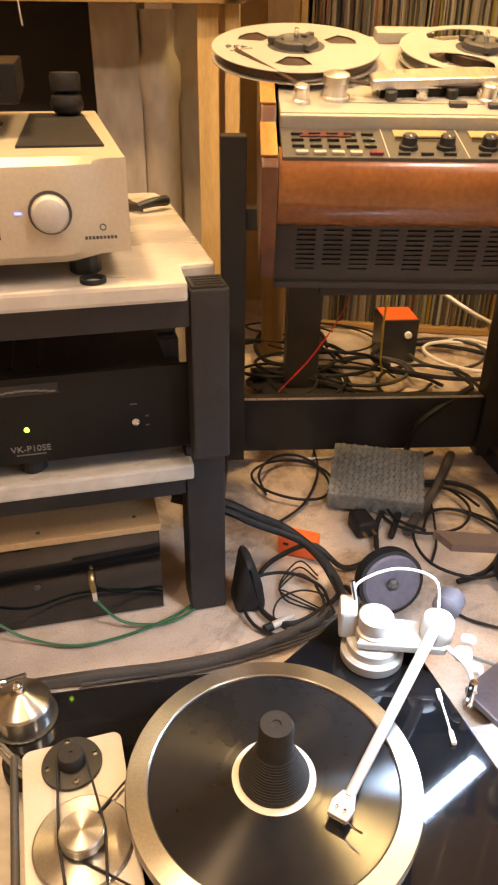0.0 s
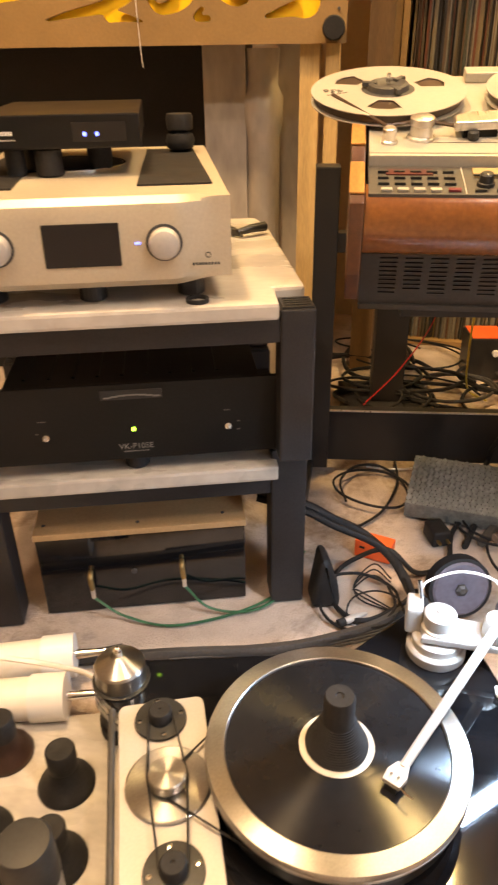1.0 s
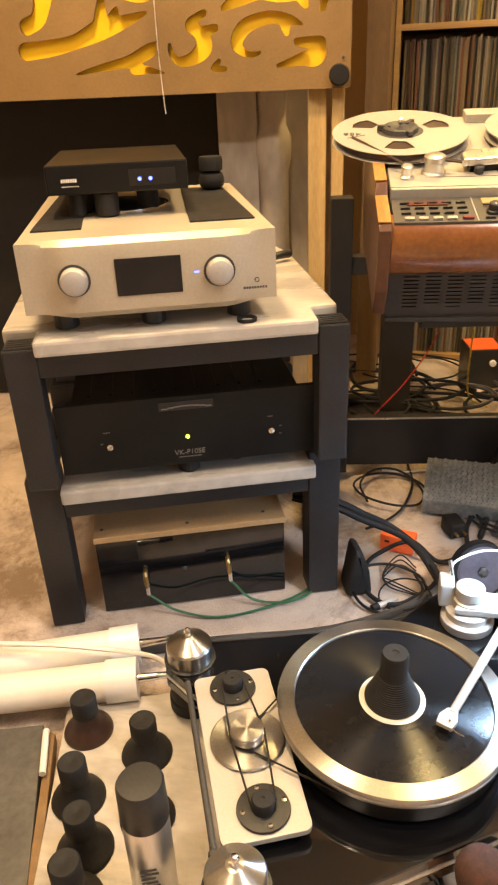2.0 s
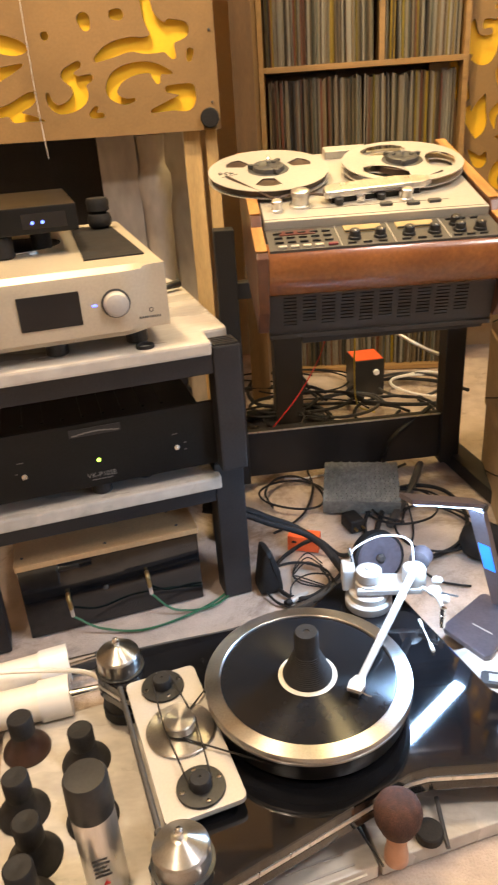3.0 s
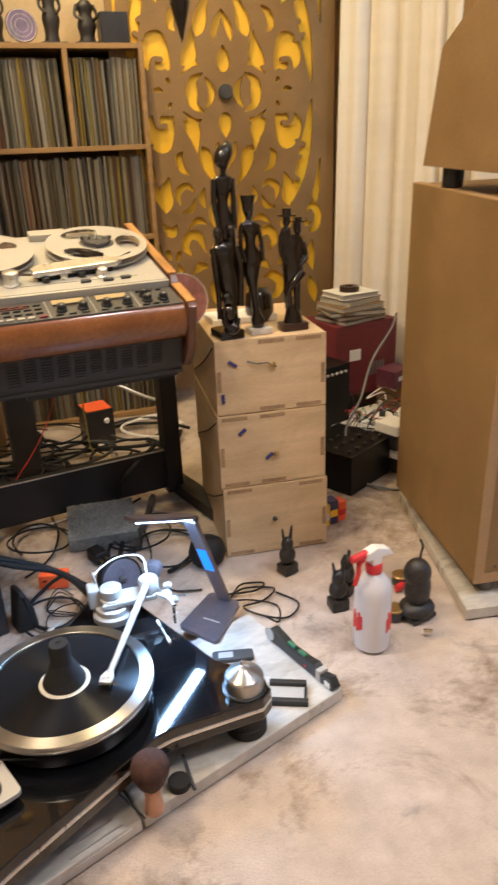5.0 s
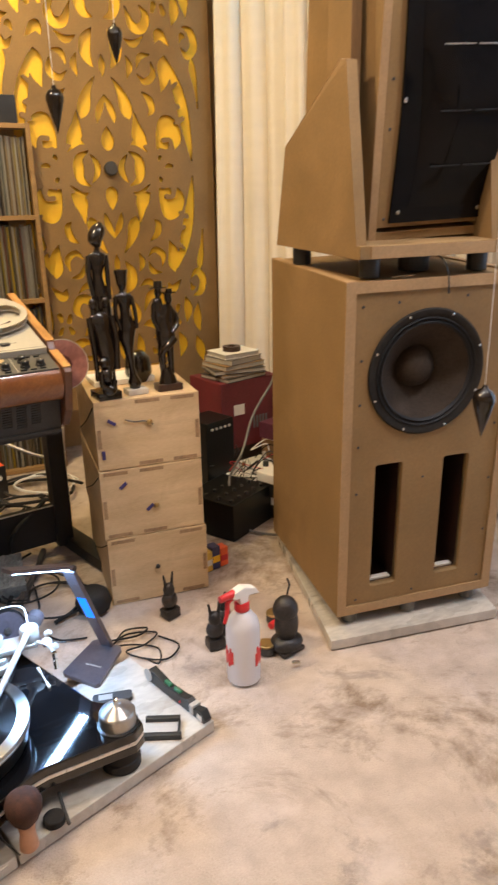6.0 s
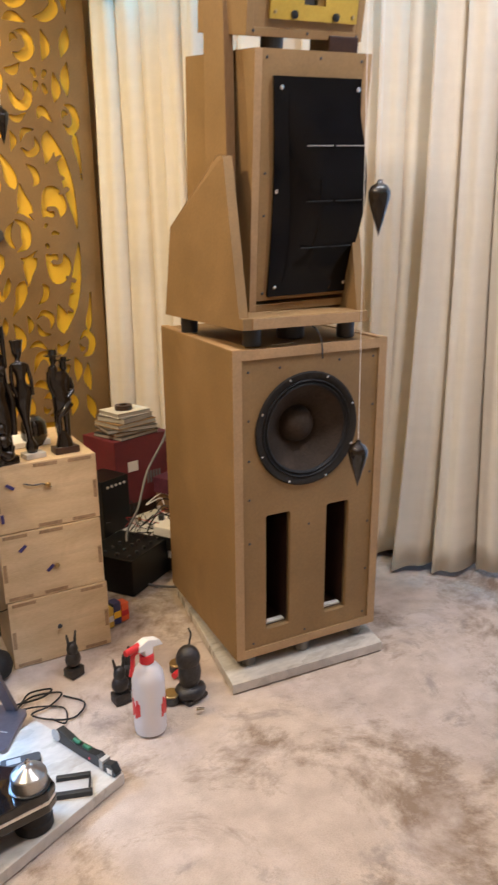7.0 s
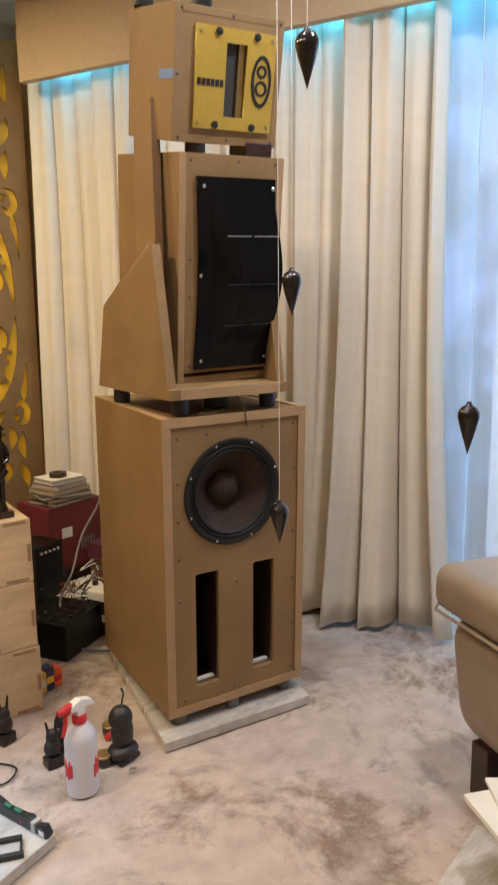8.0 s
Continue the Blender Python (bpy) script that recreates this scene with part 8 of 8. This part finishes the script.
for x, y, z in ((1.090, 1.03, 0.0), (0.997, 0.895, 0.0)):
    e = empty("small_jar", pose(x, y, z), "short round jar with a brass lid on the carpet", "jar", "small jars")
    part("jar", cyl(B(), 0.024, 0.001, 0.026, 24), DARKGREY, e)
    part("lid", cyl(B(), 0.025, 0.026, 0.034, 24), BRASS, e, "dull brass lid")
tagged(part("glue_tube", tube(B(), [(1.060, 0.995, 0.012), (1.105, 1.020, 0.012)], 0.010, 12, 1), REDPLASTIC), "red and white tube lying on the carpet", "tube")
e = empty("small_fitting", pose(1.052, 0.795, 0.0), "small metal fitting lying on the carpet", "metal part")
part("shaft", tube(B(), [(-0.02, 0.01, 0.012), (0.0, 0, 0.012)], 0.006, 10, 1), CHROME, e)
part("nut", cyl(B(), 0.012, -0.006, 0.006, 6, Matrix.Translation((0.008, -0.003, 0.012)) @ pose(0, 90, 0)), DARKWOOD, e)
cable("cable_tie", [(1.064, 0.895, 0.165), (1.07, 0.90, 0.18), (1.08, 0.91, 0.195), (1.078, 0.92, 0.21)], 0.003, RUBBER, "thin black tie sticking up from the carved head")

# behind the boxes: black units, cartons, books
for (cx, cy, w, d, h, rot, name, lab) in ((1.25, 1.75, 0.26, 0.24, 0.15, 30, "control_unit", "black unit with rows of small knobs on top"), (1.31, 2.10, 0.16, 0.16, 0.35, 20, "meter_unit", "black upright unit with knobs on its front")):
    e = empty(name, pose(cx, cy, 0, 0, 0, rot), lab, "electronics box")
    part("body", box(B(), (-w / 2, -d / 2, 0), (w / 2, d / 2, h), 0.003), BLACKMETAL, e)
    for k in range(5):
        for j in range(3):
            if name == "control_unit":
                part("knob", cyl(B(), 0.007, h, h + 0.012, 10, Matrix.Translation((-w / 2 + 0.03 + k * 0.05, -d / 2 + 0.03 + j * 0.06, 0))), DARKGREY, e)
            elif j == 0:
                part("knob", cyl(B(), 0.006, 0, 0.01, 10, Matrix.Translation((-w / 2 + 0.03 + k * 0.025, -d / 2, h - 0.03)) @ pose(0, 0, 0, 90, 0, 0)), SATIN, e)
e = empty("red_carton", pose(1.55, 2.35, 0, 0, 0, 12), "dark red printed carton under a pile of books", "carton")
part("carton", box(B(), (-0.16, -0.12, 0.14), (0.17, 0.14, 0.46), 0.003), REDCARD, e)
part("carton_stand", box(B(), (-0.15, -0.11, 0), (0.16, 0.13, 0.14), 0.003), DARKWOOD, e)
part("picture_label", box(B(), (-0.09, -0.1215, 0.30), (-0.03, -0.1203, 0.35)), PAPER, e)
bk = B()
bars(bk, 0.02, 0.22, -0.1203, 5, 0.012, 0.06, 0.006)
part("print", bk, DIMPRINT, e)
z = 0.4605
for k, (w, d, h, a, m_) in enumerate(((0.24, 0.2, 0.018, 18, DARKGREY), (0.22, 0.19, 0.014, 6, CARD), (0.25, 0.2, 0.02, -4, PANELGREY), (0.23, 0.19, 0.022, 14, SHELFWOOD), (0.20, 0.18, 0.026, 22, DIMPRINT), (0.19, 0.16, 0.022, 10, PAPER))):
    e = empty("book", pose(1.54, 2.33, z, 0, 0, a), "hardback book in a pile on the red carton", "book", "pile of books")
    part("cover", box(box(B(), (-w / 2, -d / 2, 0), (w / 2, d / 2, 0.0025)), (-w / 2, -d / 2, h - 0.0025), (w / 2, d / 2, h)), m_, e)
    part("page_block", box(B(), (-w / 2 + 0.003, -d / 2 + 0.003, 0.0025), (w / 2 - 0.003, d / 2 - 0.003, h - 0.0025)), PAGES, e)
    z += h + 0.0005
tagged(part("tape_roll", lathe(B(), [(0.02, 0), (0.042, 0), (0.042, 0.022), (0.02, 0.022), (0.02, 0)], 28, Matrix.Translation((1.53, 2.32, z)), False), DARKWOOD, None, "", 40), "brown roll of tape on the pile of books", "tape roll")
e = empty("cardboard_box", pose(1.74, 2.22, 0, 0, 0, -20), "open brown cardboard box with papers", "cardboard box")
part("carton", box(B(), (-0.1, -0.1, 0), (0.14, 0.12, 0.20), 0.002), CARD, e)
part("papers", box(B(), (-0.08, -0.08, 0.20), (0.06, 0.08, 0.212)), PANELGREY, e)
e = empty("circuit_board", pose(1.479, 2.030, 0.0, 0, 0, 15), "pale board crowded with wires and parts", "circuit board")
part("board", box(B(), (-0.16, -0.12, 0.09), (0.16, 0.12, 0.10), 0.002), PAPER, e)
part("support", box(B(), (-0.15, -0.11, 0), (0.15, 0.11, 0.09)), DARKWOOD, e)
for k in range(12):
    x, y = rnd.uniform(-0.14, 0.14), rnd.uniform(-0.1, 0.1)
    part("component", cyl(B(), rnd.uniform(0.006, 0.014), 0.10, 0.10 + rnd.uniform(0.01, 0.04), 12, Matrix.Translation((x, y, 0))), rnd.choice((SATIN, BLACKPLASTIC, BRASS, WHITEPLASTIC)), e)
for k in range(10):
    x, y = 1.479 + rnd.uniform(-0.15, 0.15), 2.030 + rnd.uniform(-0.15, 0.1)
    cable("hookup_wire", [(x, y, 0.11), (x + rnd.uniform(-0.08, 0.08), y + rnd.uniform(-0.05, 0.05), 0.16), (x + rnd.uniform(-0.14, 0.14), y + rnd.uniform(-0.1, 0.1), 0.12)], 0.0016, rnd.choice((RUBBER, REDPLASTIC, DARKGREY)), "thin hook-up wire over the circuit board")
for k in range(2):
    e = empty("capacitor_block", pose(1.47 - 0.02 * k, 1.74 + 0.0 * k, 0.0 + 0.10 * k, 0, 0, 25), "white and black transformer block beside the speaker", "transformer")
    part("core", box(B(), (-0.05, -0.05, 0.0), (0.05, 0.05, 0.06), 0.003), BLACKPLASTIC, e)
    part("cover", box(B(), (-0.055, -0.055, 0.06), (0.045, 0.045, 0.10), 0.005), WHITEPLASTIC, e)
cable("grey_cable", [(1.68, 2.17, 0.50), (1.60, 2.06, 0.47), (1.484, 2.0, 0.359), (1.37, 1.87, 0.25), (1.278, 1.80, 0.165), (1.262, 1.70, 0.07), (1.281, 1.647, 0.012), (1.339, 1.56, 0.012), (1.40, 1.53, 0.012)], 0.0055, mat("grey_cable_jacket", (0.17, 0.16, 0.15), 0.5), "grey cable looping down to the floor")
for x, y, c, h in ((1.022, 1.43, 0, 0.075), (1.055, 1.44, 1, 0.085), (1.09, 1.45, 2, 0.07)):
    m_ = (mat("yellow_box", (0.75, 0.5, 0.08), 0.5), mat("navy_box", (0.05, 0.05, 0.14), 0.5), ORANGE)[c]
    e = empty("valve_carton", pose(x, y, 0.001, 0, 0, 12), "small colourful carton beside the wooden boxes", "carton", "small cartons")
    part("carton", box(B(), (-0.016, -0.02, 0), (0.016, 0.02, h), 0.001), m_, e)
    part("flap", box(B(), (-0.015, -0.0208, h * 0.3), (0.015, -0.0202, h * 0.6)), (WHITEPLASTIC, YELLOW, REDPLASTIC)[c], e)
e = empty("small_carton", pose(1.66, 2.13, 0.2005, 0, 0, 24), "small purple printed carton on the cardboard box", "carton")
part("carton", box(B(), (-0.06, -0.05, 0), (0.06, 0.05, 0.075), 0.002), mat("purple_carton", (0.10, 0.025, 0.045), 0.5, 0, 0.15, 14, 90), e)
part("print", box(B(), (-0.035, -0.0508, 0.03), (0.03, -0.0502, 0.05)), PAPER, e)
for k, (x, y, z, a) in enumerate(((1.60, 1.90, 0.0, 20), (1.55, 1.84, 0.0, -12), (1.52, 1.92, 0.026, 40))):
    e = empty("paper_sheaf", pose(x, y, z, 0, 0, a), "untidy sheaf of white papers on the floor", "papers", "loose papers")
    for q in range(3):
        part("sheet", box(B(), (-0.10, -0.07, 0.001 + 0.008 * q), (0.10, 0.07, 0.008 + 0.008 * q), 0.001, 2, pose(0, 0, 0, 0, 0, 7 * q - 6)), PAPER, e)
tangle = random.Random(12)
for k in range(16):
    x, y, z = tangle.uniform(1.36, 1.66), tangle.uniform(1.72, 2.12), tangle.uniform(0.10, 0.16)
    pts = [(x, y, z)]
    for q in range(4):
        x, y = x + tangle.uniform(-0.11, 0.11), y + tangle.uniform(-0.09, 0.09)
        pts.append((x, y, max(0.05, z + tangle.uniform(-0.03, 0.09))))
    cable("hookup_wire", pts, tangle.choice((0.0018, 0.0025, 0.0032)), tangle.choice((RUBBER, RUBBER, DARKGREY, WHITEPLASTIC, BLACKPLASTIC)), "thin wire tangled over the papers and boards")
for k, (x, y, z) in enumerate(((1.50, 1.66, 0.030), (1.515, 1.74, 0.232), (1.47, 1.60, 0.030))):
    e = empty("valve_tube", pose(x, y, z, 0, 90, 20 + 14 * k), "white cylindrical capacitor with a dark end cap", "capacitor", "loose capacitors")
    part("can", lathe(B(), [(0.024, -0.05), (0.028, -0.046), (0.028, 0.046), (0.024, 0.05)], 24), WHITEPLASTIC, e, "", 40)
    part("end_cap", lathe(B(), [(0.026, 0.0505), (0.029, 0.052), (0.029, 0.066), (0.0, 0.068)], 24), BLACKPLASTIC, e, "", 40)
e = empty("waste_bin", pose(2.365, 1.352, 0), "dark grey bin with cables behind the speaker", "bin")
part("bin", lathe(B(), [(0.07, 0), (0.085, 0.17), (0.08, 0.17), (0.066, 0.01), (0, 0.01)], 28), DARKGREY, e, "", 40)

# ---- seat ----


def footstool():
    e = empty("leather_seat", pose(1.765, 0.235, 0, 0, 0, -20), "tan leather padded seat on dark wooden legs", "armchair")
    bm = box(B(), (0.0, -0.75, 0.15), (0.9, 0.0, 0.50), 0.10, 6)
    for v in bm.verts:
        if v.co.y > -0.2:
            v.co.y -= 0.06 * max(0, (0.36 - v.co.z) / 0.22)
    part("base", bm, LEATHER, e, "", 80)
    bm = box(B(), (-0.03, -0.78, 0.495), (0.93, 0.03, 0.63), 0.055, 5)
    for v in bm.verts:
        v.co.z += 0.03 * math.sin(math.pi * min(1, max(0, (v.co.x + 0.03) / 0.96)))
    part("cushion", bm, LEATHER, e, "", 80)
    part("piping", tube(B(), [(-0.028, -0.7, 0.50), (-0.03, 0.0, 0.50), (0.0, 0.03, 0.50), (0.9, 0.03, 0.50)], 0.005, 8, 1), LEATHER, e)
    part("button", lathe(B(), [(0.014, 0), (0.012, 0.004), (0, 0.006)], 16, Matrix.Translation((0.25, 0.0, 0.36)) @ pose(0, 0, 0, -90, 0, 0)), LEATHER, e)
    for x, y in ((0.045, -0.17), (0.85, -0.09), (0.05, -0.68), (0.85, -0.68)):
        part("leg", prism(B(), [(x - 0.035, y - 0.035), (x + 0.035, y - 0.035), (x + 0.035, y + 0.035), (x - 0.035, y + 0.035)], 0.0, 0.16, 0.004), DARKWOOD, e)
    return e


footstool()
tagged(part("floor_board", prism(B(), [(1.62, 0.01), (1.30, -0.06), (1.0, -0.5), (1.9, -0.6)], 0.0, 0.006, 0.001), mat("pale_floor_plank", (0.55, 0.50, 0.44), 0.5, 0, 0.15, 6, 60, 0.05, stretch=(0.5, 4, 1))), "pale plank flooring beside the carpet", "flooring", "", "structure")
e = empty("paper_folder", pose(1.56, -0.22, 0.0, 0, 0, -40), "cream folders piled near the leather seat", "folder")
part("folder", box(B(), (-0.12, -0.16, 0.20), (0.16, 0.12, 0.21), 0.002), PAPER, e)
part("folder", box(B(), (-0.16, -0.16, 0.182), (0.12, 0.12, 0.196), 0.002, 2, pose(0, 0, 0, 0, 0, 14)), PAPER, e)
part("stand", box(B(), (-0.09, -0.13, 0), (0.10, 0.09, 0.182), 0.004), DARKWOOD, e)
